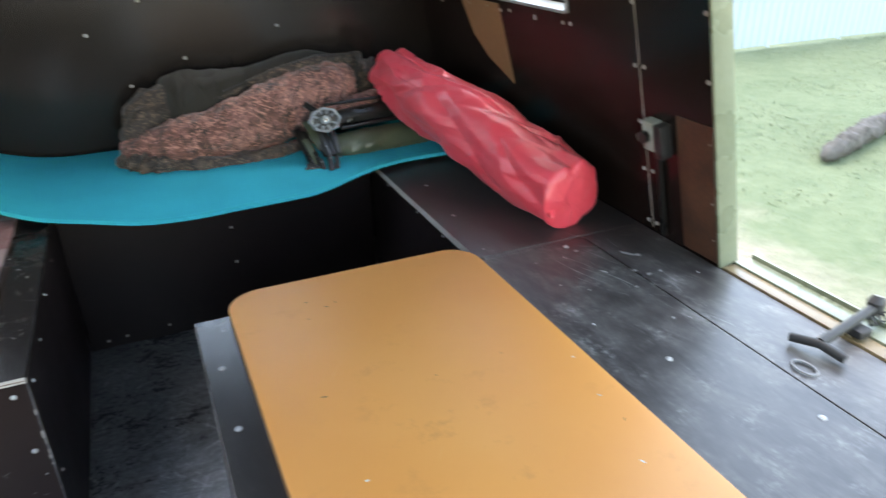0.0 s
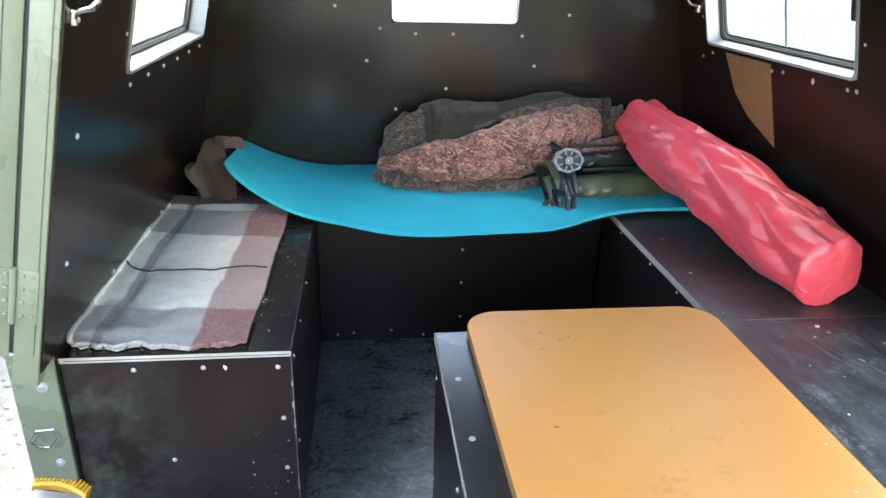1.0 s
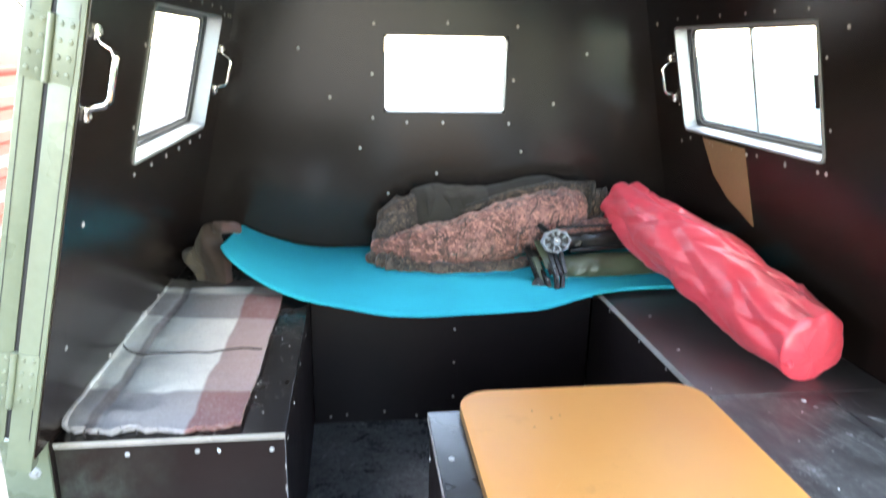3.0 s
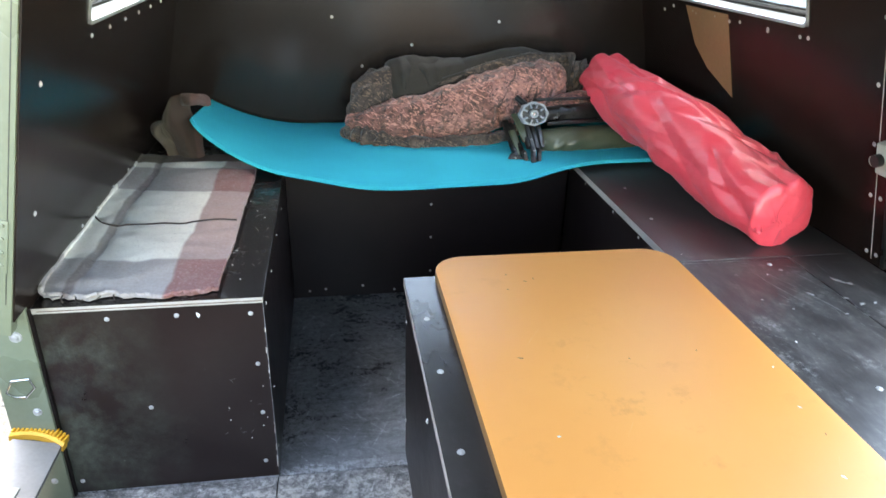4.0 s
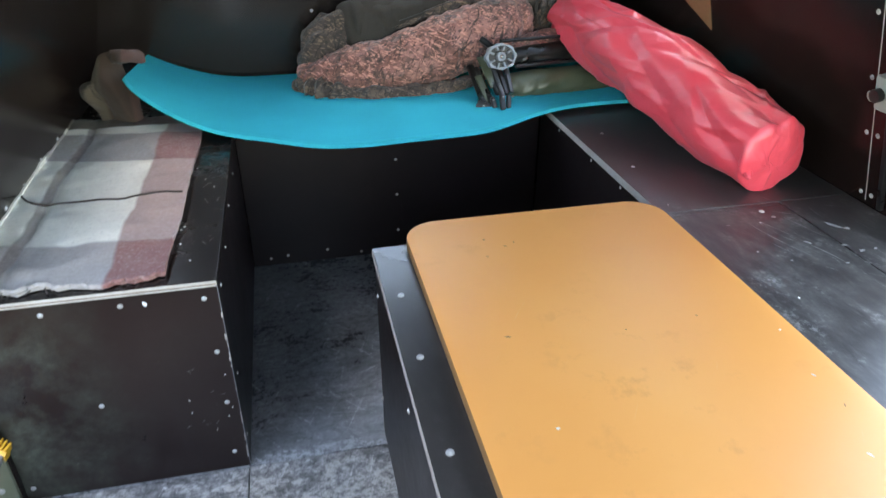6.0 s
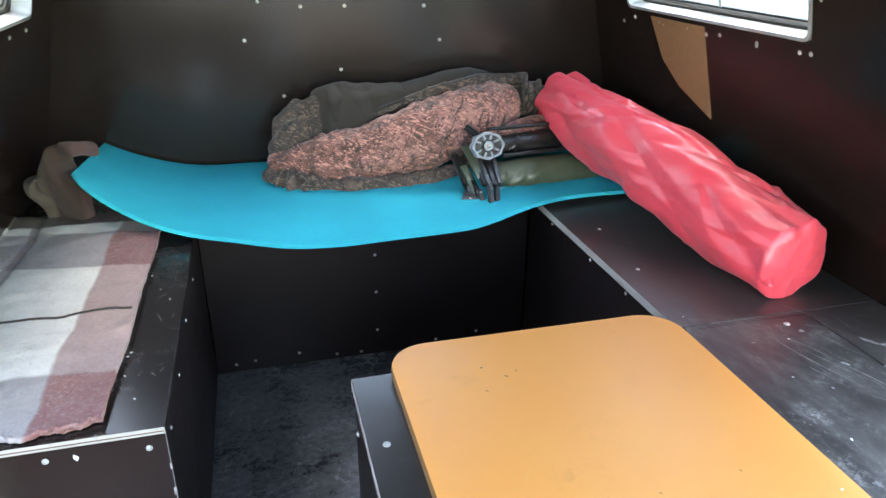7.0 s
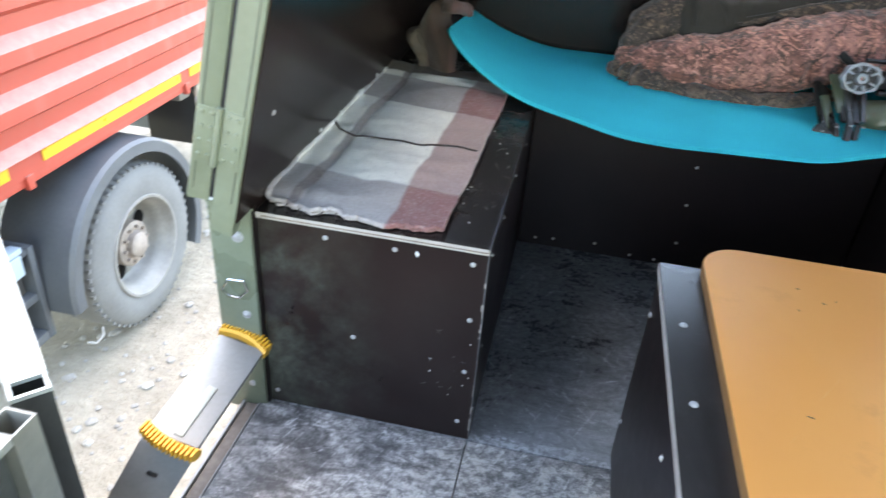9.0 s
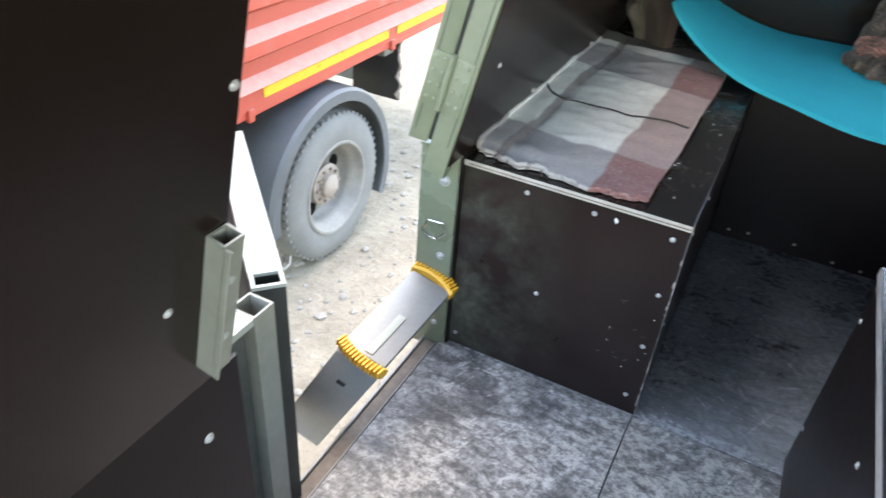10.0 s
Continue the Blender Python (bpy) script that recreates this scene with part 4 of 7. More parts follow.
for k, (x, y, sx, sy) in enumerate(((0.426, -0.289, 0.006, 0.004), (0.52, -0.02, 0.003, 0.003), (0.47, 0.0, 0.003, 0.005), (0.72, -0.30, 0.003, 0.003),
                                  (0.60, -0.31, 0.003, 0.002), (0.50, -0.03, 0.006, 0.0015), (0.46, -0.06, 0.003, 0.003), (0.40, -0.62, 0.003, 0.003), (0.80, -0.52, 0.003, 0.003))):
    fl = fleck(board, Matrix.Translation((x - 0.59, y + 0.5, 0.0218)) @ Matrix.Diagonal((sx / 0.008, sy / 0.006, 0.4, 1)), 500 + k)
    fl.data.materials[0] = M["stain"]
    fl.name = "stain"
for k, (x, y) in enumerate(((0.82, -0.36), (0.80, -0.46), (0.43, -0.48), (0.77, -0.60))):
    fleck(board, Matrix.Translation((x - 0.59, y + 0.5, 0.0218)) @ Matrix.Diagonal((0.5, 0.7, 0.6, 1)), 540 + k)

# ---- foam mat ----
MAT_EDGE = ((-0.26, 0.815), (-0.232, 0.755), (-0.19, 0.722), (-0.10, 0.682), (0.02, 0.640), (0.15, 0.604), (0.34, 0.590), (0.52, 0.597), (0.68, 0.612), (0.80, 0.648), (0.90, 0.686), (1.00, 0.694), (1.25, 0.690))


def mat_front(x):
    """The front edge of the mat, a smooth curve through its knots."""
    def at(q):
        for (x0, y0), (x1, y1) in zip(MAT_EDGE, MAT_EDGE[1:]):
            if q <= x1:
                return y0 + (y1 - y0) * (q - x0) / (x1 - x0)
        return MAT_EDGE[-1][1]
    w = min(0.012 + max(x + 0.22, 0) * 0.3, 0.05)
    return sum(at(max(x + k * w / 3, -0.26)) for k in range(-3, 4)) / 7


def mat_place(u, v):
    x = -0.247 + 1.43 * u
    y = 1.165 + (mat_front(x) - 1.165) * v
    q = max((0.06 - x) / 0.30, 0.0)
    z = H + 0.014 + q ** 2 * (0.081 + 0.037 * v)
    span = smooth_step(0.0, 0.25, x) * (1 - smooth_step(0.62, 0.86, x))
    z -= 0.026 * span * max((0.80 - y) / 0.2, 0) ** 1.5
    z += 0.003 * lump((x, y, 0), 5, 3) * span + 0.002
    return (x, y, z)


mat = base("foam_mat", (0.4, 0.95, H), "turquoise foam camping mat sagging over the bench, one end curled", "mat")
part("foam_sheet", sheet(110, 26, mat_place, 0.010), M["mat"], mat, at=Matrix.Translation((-0.4, -0.95, -H)), smooth=50)
for k, (x, y) in enumerate(((0.31, 0.80), (0.318, 0.797), (0.20, 0.9), (0.62, 0.72))):
    u = (x + 0.247) / 1.43
    p = Vector(mat_place(u, (1.165 - y) / (1.165 - mat_front(x))))
    fleck(mat, Matrix.Translation(p + Vector((-0.4, -0.95, -H + 0.0004))) @ Matrix.Diagonal((0.45, 0.5, 1, 1)), 560 + k)

# ---- plaid blanket ----
def blanket_place(u, v):
    x = -0.430 + 0.348 * u + 0.012 * lump((u * 2, v * 3, 0), 1, 5) + 0.016 * lump((v * 9, 0, 3), 1, 5) * (1 - u)
    y = 0.016 + 0.845 * v + 0.030 * (1 - u) ** 3 * (1 - v) + (0.012 * lump((u * 7, 0, 1), 1.4, 2) + 0.010 * lump((u * 20, 0, 1), 1, 2) + 0.006 * lump((u * 47, 3, 1), 1, 2)) * (1 - smooth_step(0, 0.25, v))
    x += 0.012 * v
    wall = max((-0.400 - x) / 0.05, 0)
    z = H + 0.016 + 0.005 * lump((x, y, 0), 8, 1) + 0.003 * max(folds((x * 0.5, y * 1.3, 0), 9, 4), 0) ** 3 + 0.003 * lump((x, y, 0), 30, 2)
    z += 0.016 * wall ** 1.5 + 0.005 * smooth_step(-0.335, -0.372, x) * (0.6 + 0.4 * lump((y, 0, 5), 9, 2)) - 0.004 * max(1 - abs(x + 0.341) / 0.010, 0)
    x = max(x, XL + 0.004 + LEAN * (z - H))
    z -= 0.006 * (1 - smooth_step(0, 0.05, v))
    return (x, y, max(z, H + 0.0125))


blanket = base("blanket", (-0.25, 0.4, H), "folded pale plaid wool blanket with rose-brown bands on the bench", "blanket")
shift = Matrix.Translation((0.25, -0.4, -H))
part("top_layer", sheet(48, 84, blanket_place, 0.007), M["plaid"], blanket, at=shift, smooth=60)


def under(u, v):
    x, y, z = blanket_place(u * 0.985, v)
    return (x + 0.002, y + 0.006 * lump((u * 9, 2, 0), 1, 8), H + 0.0055 + (z - H - 0.014) * 0.15 + 0.001)


part("under_layer", sheet(36, 40, under, 0.004), M["plaid"], blanket, at=shift, smooth=60)


def creases(count, length, girth, seed, long_=0.10, wide=0.016, high=0.008, lean=0.6):
    """Random pull folds on an unrolled skin: a function of the way along and the way round."""
    r = random.Random(seed)
    made = []
    for k in range(count):
        size = r.uniform(0.35, 1.0) ** 1.5
        ang = r.gauss(0, lean)
        made.append((r.uniform(0, length), r.uniform(0, girth), math.cos(ang), math.sin(ang), long_ * size * r.uniform(0.6, 1.4), wide * (0.5 + size) * r.uniform(0.6, 1.2), high * size * r.choice((1, 1, -0.8))))

    def height(x, y):
        h = 0.0
        for cx, cy, c, sn, ln, w, amp in made:
            dy = (y - cy + girth / 2) % girth - girth / 2
            dx = x - cx
            al, pe = dx * c + dy * sn, -dx * sn + dy * c
            if abs(al) < ln and abs(pe) < w * 2.2:
                side_ = pe / w
                f = (1 - side_ / 2.2) if side_ > 0 else (1 + side_)
                if f > 0:
                    t_ = 1 - (al / ln) ** 2
                    h += amp * f * t_ * t_
        return h

    return height


def crumple(path, radii, sides, rings, amp, freq, seed, squash=1.0, crease=0.0, floor_z=None, turn=0.0, gather=0.0):
    """A soft bundle along a path: rounded ends, folds and creases."""
    bm = bmesh.new()
    pts = [Vector(p) for p in path]
    n = len(pts) - 1
    cols = []
    length = sum((pts[k + 1] - pts[k]).length for k in range(n))
    girth = max(radii) * math.tau
    skin = creases(int(70 * (gather > 0)), length, girth, int(seed) + 5, 0.12, 0.014, gather, 0.9) if gather else None
    for i in range(rings + 1):
        s = i / rings
        k = min(int(s * n), n - 1)
        f = s * n - k
        c = pts[k].lerp(pts[k + 1], f)
        r = radii[k] + (radii[k + 1] - radii[k]) * f
        cap = min(s, 1 - s) / 0.12
        if cap < 1:
            r *= math.sqrt(max(1 - (1 - cap) ** 2, 0.0)) * 0.97 + 0.03
        d = (pts[k + 1] - pts[k]).normalized()
        side = d.cross(Vector((0, 0, 1))).normalized()
        up = side.cross(d)
        row = []
        for j in range(sides):
            a = j * math.tau / sides + turn
            way = side * math.cos(a) + up * math.sin(a) * squash
            p = c + way * r
            h = amp * (0.6 * lump(p, freq, seed) + 0.4 * lump(p, freq * 2.7, seed + 3))
            if crease:
                h += crease * (max(folds(p, freq * 1.3, seed + 7), 0) ** 3 - 0.35) + 0.5 * crease * (max(folds(p, freq * 3.1, seed + 11), 0) ** 4 - 0.3)
            if gather:
                h += skin(s * length, j / sides * girth)
            p = p + way * h * min(cap, 1)
            if floor_z is not None and p.z < floor_z:
                p.z = floor_z + 0.001 * lump(p, 40, seed)
            row.append(bm.verts.new(p))
        cols.append(row)
    for i in range(rings):
        for j in range(sides):
            bm.faces.new((cols[i][j], cols[i][(j + 1) % sides], cols[i + 1][(j + 1) % sides], cols[i + 1][j]))
    bm.faces.new(cols[0][::-1])
    bm.faces.new(cols[-1])
    bmesh.ops.recalc_face_normals(bm, faces=bm.faces)
    return bm




def curl_place(u, v):
    """The far end of the blanket, pushed up into the corner beside the mat, its lip bent over."""
    lip = smooth_step(0.72, 1.0, v)
    left, right = -0.330 - 0.040 * smooth_step(0.05, 0.45, v) + 0.030 * smooth_step(0.55, 0.95, v), -0.228 - 0.028 * smooth_step(0.25, 0.5, v) + 0.056 * smooth_step(0.62, 0.9, v)
    x = left + (right - left) * u
    top = 0.556 + 0.084 * smooth_step(0.20, 0.60, u) - 0.012 * smooth_step(0.8, 1.0, u)
    z = 0.452 + (top - 0.452) * math.sin(min(v * 1.22, 1.0) * math.pi / 2) - 0.022 * lip ** 2 * smooth_step(0.35, 0.6, u)
    main = max(math.sin(math.pi * min(max((u - 0.30) / 0.70, 0), 1)), 0) ** 0.7
    flap = max(math.sin(math.pi * min(u / 0.36, 1)), 0) ** 0.7
    y = 0.846 + 0.040 * v - (0.052 * main + 0.044 * flap * smooth_step(0.1, 0.4, v)) * math.sin(math.pi * min(0.18 + 0.62 * v, 1.0)) + 0.012 * math.sin(v * 9 + u * 4) * main
    y -= 0.030 * lip * smooth_step(0.4, 0.7, u)
    p = Vector((x, y, z))
    p.y += 0.004 * lump(p, 24, 6)
    p.x = max(p.x + 0.004 * lump(p, 30, 8), XL + 0.006 + LEAN * (p.z - H))
    return p


part("curled_end", sheet(48, 44, curl_place, 0.006), M["plaid"], blanket, "brown-banded end pushed up into the corner", shift, 60)

# the rolled, wavy near hem
rnd = random.Random(17)
pts = []
for k in range(150):
    x, y, z = blanket_place(k / 149, 0.0)
    pts.append((x, y - 0.001 + 0.0035 * lump((k * 0.31, 0, 4), 1, 2), max(z - 0.002 + 0.003 * lump((k * 0.23, 7, 4), 1, 2), H + 0.006)))
part("hem", tube(pts, [0.0042 + 0.0022 * lump((k * 0.37, 1, 0), 1, 9) for k in range(150)], 8), M["plaid"], blanket, "frayed wavy hem", shift, 60)

for k in range(5):
    r = random.Random(60 + k)
    x = -0.36 + 0.022 * k
    part("thread", tube([(x, 0.034, H + 0.012), (x + r.uniform(-0.01, 0.01), 0.024, H + 0.006), (x + r.uniform(-0.02, 0.02), 0.014 + r.uniform(-0.004, 0.004), H + 0.0025)], 0.0013, 5), M["dark_cord"], blanket, "loose dark thread", shift)

cord = base("cord", (-0.44, 0.42, H), "thin dark cord lying across the plaid blanket", "cord")
pts = []
for k in range(26):
    f = k / 25
    x = -0.437 + 0.355 * f
    y = 0.415 - 0.075 * smooth_step(0.02, 0.2, f) + 0.004 * math.sin(f * 17)
    u, v = (x + 0.430) / 0.348, (y - 0.016) / 0.845
    pts.append(Vector((x, y, blanket_place(u, v)[2] + 0.0022)))
pts = [Vector((-0.425, 0.352, H + 0.052)), Vector((-0.432, 0.372, H + 0.066)), Vector((-0.428, 0.396, H + 0.060))] + pts
part("strand", tube(pts, 0.0022, 6), M["dark_cord"], cord, at=Matrix.Translation((0.44, -0.42, -H)))

# ---- jacket bundle ----
def crease_net(length, girth, cell_u, cell_v, turn, seed):
    """Random flat facets that meet in straight creases, on an unrolled skin that closes round its girth."""
    rnd = np.random.RandomState(seed)
    cu, sn = math.cos(turn), math.sin(turn)
    count = max(int((length + 0.2) * girth / (cell_u * cell_v)), 8)
    own, high = [], []
    for _ in range(count):
        best = None
        for _ in range(5):
            q = (rnd.uniform(-0.1, length + 0.1), rnd.uniform(0, girth))
            gap = 9e9
            for o in own:
                dy = (q[1] - o[1] + girth / 2) % girth - girth / 2
                dx = q[0] - o[0]
                gap = min(gap, ((dx * cu + dy * sn) / cell_u) ** 2 + ((dy * cu - dx * sn) / cell_v) ** 2)
            if best is None or gap > best[0]:
                best = (gap, q)
        own.append(best[1])
        high.append(rnd.uniform(-1, 1))
    pts, hs = [], []
    for (a, b), h in zip(own, high):
        for k in (-1, 0, 1):
            pts.append((a, b + k * girth))
            hs.append(h)
    pts, hs = np.array(pts), np.array(hs)
    flat = np.stack([(pts[:, 0] * cu + pts[:, 1] * sn) / cell_u, (pts[:, 1] * cu - pts[:, 0] * sn) / cell_v], -1)
    out = geometry.delaunay_2d_cdt([Vector(p) for p in flat], [], [], 0, 1e-6)
    co, tri, src = np.array([tuple(v) for v in out[0]]), out[2], [o[0] for o in out[3]]

    def height(x, y):
        u, v = (x * cu + y * sn) / cell_u, (y * cu - x * sn) / cell_v
        h = np.zeros_like(u)
        for t in tri:
            a, b, c = co[list(t)]
            box = (u >= min(a[0], b[0], c[0])) & (u <= max(a[0], b[0], c[0])) & (v >= min(a[1], b[1], c[1])) & (v <= max(a[1], b[1], c[1]))
            if not box.any():
                continue
            det = (b[1] - c[1]) * (a[0] - c[0]) + (c[0] - b[0]) * (a[1] - c[1])
            if abs(det) < 1e-12:
                continue
            uu, vv = u[box], v[box]
            w0 = ((b[1] - c[1]) * (uu - c[0]) + (c[0] - b[0]) * (vv - c[1])) / det
            w1 = ((c[1] - a[1]) * (uu - c[0]) + (a[0] - c[0]) * (vv - c[1])) / det
            w2 = 1 - w0 - w1
            inside = (w0 >= -1e-9) & (w1 >= -1e-9) & (w2 >= -1e-9)
            val = w0 * hs[src[t[0]]] + w1 * hs[src[t[1]]] + w2 * hs[src[t[2]]]
            got = h[box]
            got[inside] = val[inside]
            h[box] = got
        return h

    return height


def cloth_roll(path, radii, sides, rings, seed, along=1.05, around=1.06, twist=0.0, lift=0.02, squash=1.0, floor_z=None, steps=240, end=0.06, bend=0.25, pulls=0, drag=0.02, start=0.005, tip=(0.0, 0.0), facets=(), ridges=(), soft=1, blunt=0.8):
    """Loose cloth round a soft core: the slack cloth is relaxed until it buckles into folds."""
    rnd = np.random.RandomState(seed)
    pts = np.array(path, float)
    p0, d = pts[0], pts[-1] - pts[0]
    length = np.linalg.norm(d)
    d /= length
    knots = (pts - p0) @ d / length
    side = np.cross(d, (0, 0, 1.0))
    side /= np.linalg.norm(side)
    up = np.cross(side, d)

    def core(t):
        c = np.stack([np.interp(t, knots, pts[:, k]) for k in range(3)], -1)
        return c, np.interp(t, knots, radii)

    cap = max(int(rings * end), 3)
    i = np.arange(rings + 1)
    t = np.clip((i - cap) / (rings - 2 * cap), 0, 1)
    k = np.clip(np.minimum(i, rings - i) / cap, 0, 1)
    c, r = core(t)
    shrink = np.sin(k * math.pi / 2) ** blunt * 0.95 + 0.05
    bulge = np.where(i < rings / 2, -1, 1) * 0.03 * (blunt / 0.8) ** 1.5 * (1 - k ** 2)
    c = c + d * bulge[:, None] + ((1 - k) ** 1.0)[:, None] * (side * tip[0] + up * tip[1])
    a = np.arange(sides) * math.tau / sides

    def tube_at(turn):
        ang = a[None, :] + (turn * (t - 0.5))[:, None]
        way = side * np.cos(ang)[..., None] + up * (np.sin(ang) * squash)[..., None]
        return c[:, None, :] + way * (r * shrink)[:, None, None], way

    rest_p, way = tube_at(0.0)
    ties = []
    for di, dj, w in ((1, 0, 1.0), (0, 1, 1.0), (1, 1, 0.6), (1, -1, 0.6), (2, 0, bend), (0, 2, bend), (4, 0, bend * 0.6), (0, 4, bend * 0.6)):
        q = np.roll(rest_p, -dj, 1)[di:]
        rest = np.linalg.norm(q - rest_p[:rings + 1 - di], axis=-1)
        grow = along if dj == 0 else around if di == 0 else (along + around) / 2
        ties.append((di, dj, w, rest * grow))
    P, way = tube_at(twist)
    wob = np.array([[noise.noise(Vector(P[m, n]) * 24 + Vector((seed, 0, 0))) for n in range(sides)] for m in range(rings + 1)])
    P = P + way * (wob * start * np.minimum(k * 2, 1)[:, None])[..., None]
    if facets:
        bump_h = np.zeros((rings + 1, sides))
        across = ((a + math.pi / 2) % math.tau)[None, :] * np.mean(radii) + np.zeros((rings + 1, 1))
        along_m = (i / rings * (length + 0.1))[:, None] + np.zeros((1, sides))
        warp = np.array([[noise.noise(Vector((along_m[m, n] * 7, across[m, n] * 7, seed))) for n in range(sides)] for m in range(rings + 1)])
        for turn, cell_u, cell_v, high in facets:
            net = crease_net(length + 0.1, math.tau * np.mean(radii), cell_u, cell_v, turn, seed + int(cell_u * 1000))
            bump_h += high * net(along_m + 0.012 * warp, across - 0.010 * warp)
        for count, long_, wide, high, lean in ridges:
            skin = creases(count, length + 0.1, math.tau * np.mean(radii), seed + 3, long_, wide, high, lean)
            bump_h += np.array([[skin(along_m[m, n], across[m, n]) for n in range(sides)] for m in range(rings + 1)])
        for _ in range(soft):
            bump_h = (bump_h * 2 + np.roll(bump_h, 1, 1) + np.roll(bump_h, -1, 1)) / 4
            bump_h[1:-1] = (bump_h[1:-1] * 2 + bump_h[2:] + bump_h[:-2]) / 4
        P = P + way * (bump_h * np.minimum(k * 0.75 + 0.25, 1)[:, None])[..., None]
        P = P + d * (np.where(i < rings / 2, -1, 1)[:, None] * np.roll(bump_h, 7, 1) * 0.24 * ((1 - k) * np.minimum(k * 6, 1))[:, None])[..., None]
        for q_, (di, dj, w, rest) in enumerate(ties):
            rest = np.linalg.norm(np.roll(P, -dj, 1)[di:] - P[:rings + 1 - di], axis=-1)
            ties[q_] = (di, dj, w, rest * (along if dj == 0 else around if di == 0 else (along + around) / 2))
    held = np.zeros((rings + 1, sides), bool)
    held[0] = held[-1] = True
    for _ in range(pulls):
        m, n = rnd.randint(cap + 2, rings - cap - 2), rnd.randint(sides)
        go = rnd.uniform(-1, 1)
        tang = np.cross(way[m, n], d)
        for mm in (0, 1):
            P[m + mm, n] += d * drag * (1 if go > 0 else -1) * rnd.uniform(0.5, 1) + tang * drag * rnd.uniform(-0.7, 0.7) + way[m, n] * 0.004
            held[m + mm, n] = True
    free = (~held)[..., None]
    old = P.copy()
    for step in range(steps):
        vel = (P - old) * 0.86
        old = P.copy()
        P = P + np.where(free, vel, 0)
        P[..., 2] -= 0.00004 * free[..., 0]
        D = np.zeros_like(P)
        W = np.zeros(P.shape[:2])
        for di, dj, w, rest in ties:
            A = P[:rings + 1 - di]
            B = np.roll(P, -dj, 1)[di:]
            q = B - A
            ln = np.linalg.norm(q, axis=-1) + 1e-9
            f = q * (0.5 * w * (ln - rest) / ln)[..., None]
            D[:rings + 1 - di] += f
            W[:rings + 1 - di] += w
            back = np.zeros_like(P)
            back[di:] = f
            D -= np.roll(back, dj, 1)
            wb = np.zeros(P.shape[:2])
            wb[di:] = w
            W += np.roll(wb, dj, 1)
        P = P + np.where(free, 1.5 * D / W[..., None], 0)
        tt = (P - p0) @ d / length
        cc, rr = core(np.clip(tt, 0, 1))
        q = P - cc
        q = q - d * (q @ d)[..., None]
        qs, qu = q @ side, (q @ up) / squash
        rho = np.hypot(qs, qu) + 1e-9
        low = rr * np.clip(shrink[:, None] * 1.02 - 0.03, 0, 1) * (0.80 if facets else 1.0)
        want = np.clip(rho, low, rr * shrink[:, None] + lift * np.minimum(k * 1.5, 1)[:, None])
        push = (side * qs[..., None] + up * (qu * squash)[..., None]) * ((want - rho) / rho)[..., None]
        P = P + np.where(free, push, 0)
        over = np.clip(tt * length - length - 0.03, 0, None) + np.clip(tt * length + 0.03, None, 0)
        P = P - np.where(free, d * over[..., None], 0)
        if floor_z is not None:
            P[..., 2] = np.maximum(P[..., 2], floor_z)
    bm = bmesh.new()
    vs = [[bm.verts.new(P[m, n]) for n in range(sides)] for m in range(rings + 1)]
    for m in range(rings):
        for n in range(sides):
            n2 = (n + 1) % sides
            bm.faces.new((vs[m][n], vs[m][n2], vs[m + 1][n2], vs[m + 1][n]))
    bm.faces.new(vs[0][::-1])
    bm.faces.new(vs[-1])
    bmesh.ops.recalc_face_normals(bm, faces=bm.faces)
    return bm


jacket = base("jacket", (0.55, 1.0, H + 0.012), "rolled rose-brown camouflage jacket with grey fleece lining on the foam mat", "jacket")
shift = Matrix.Translation((-0.55, -1.0, -H - 0.012))
FZ = H + 0.0135
part("rolled_body", cloth_roll([(0.215, 0.985, 0.500), (0.30, 0.965, 0.515), (0.45, 0.955, 0.536), (0.62, 0.97, 0.572), (0.78, 1.0, 0.612), (0.865, 1.02, 0.635)], [0.045, 0.068, 0.084, 0.098, 0.092, 0.066],
     130, 230, 21, 1.0, 1.0, 0.0, 0.026, 0.92, FZ, 3, 0.07, 0.2, 0, 0.02, 0.002, (0, 0), ((1.25, 0.11, 0.045, 0.0070), (0.7, 0.06, 0.024, 0.0060), (1.5, 0.030, 0.012, 0.0034)), ((46, 0.10, 0.007, 0.0095, 1.3),), 0), M["camo"], jacket, at=shift, smooth=32)
part("fleece_lining", cloth_roll([(0.50, 1.095, 0.60), (0.62, 1.095, 0.612), (0.78, 1.10, 0.642), (0.95, 1.10, 0.632)], [0.080, 0.082, 0.078, 0.055],
     60, 80, 31, 1.0, 1.0, 0.0, 0.014, 1.05, FZ, 12, 0.08, 0.4, 0, 0.02, 0.001, (0, 0), ((0.2, 0.26, 0.08, 0.014), (1.0, 0.12, 0.06, 0.004))), M["fleece"], jacket, "soft grey fleece side turned out", shift, 70)
part("hood", cloth_roll([(0.345, 1.075, 0.590), (0.42, 1.085, 0.612), (0.52, 1.100, 0.612), (0.60, 1.115, 0.605)], [0.096, 0.100, 0.090, 0.075],
     70, 80, 37, 1.0, 1.0, 0.0, 0.016, 1.0, FZ, 8, 0.05, 0.4, 0, 0.02, 0.001, (0, 0), ((1.45, 0.24, 0.09, 0.020), (0.4, 0.12, 0.06, 0.004))), M["fleece"], jacket, "smooth grey fleece hood with one crisp fold", shift, 50)
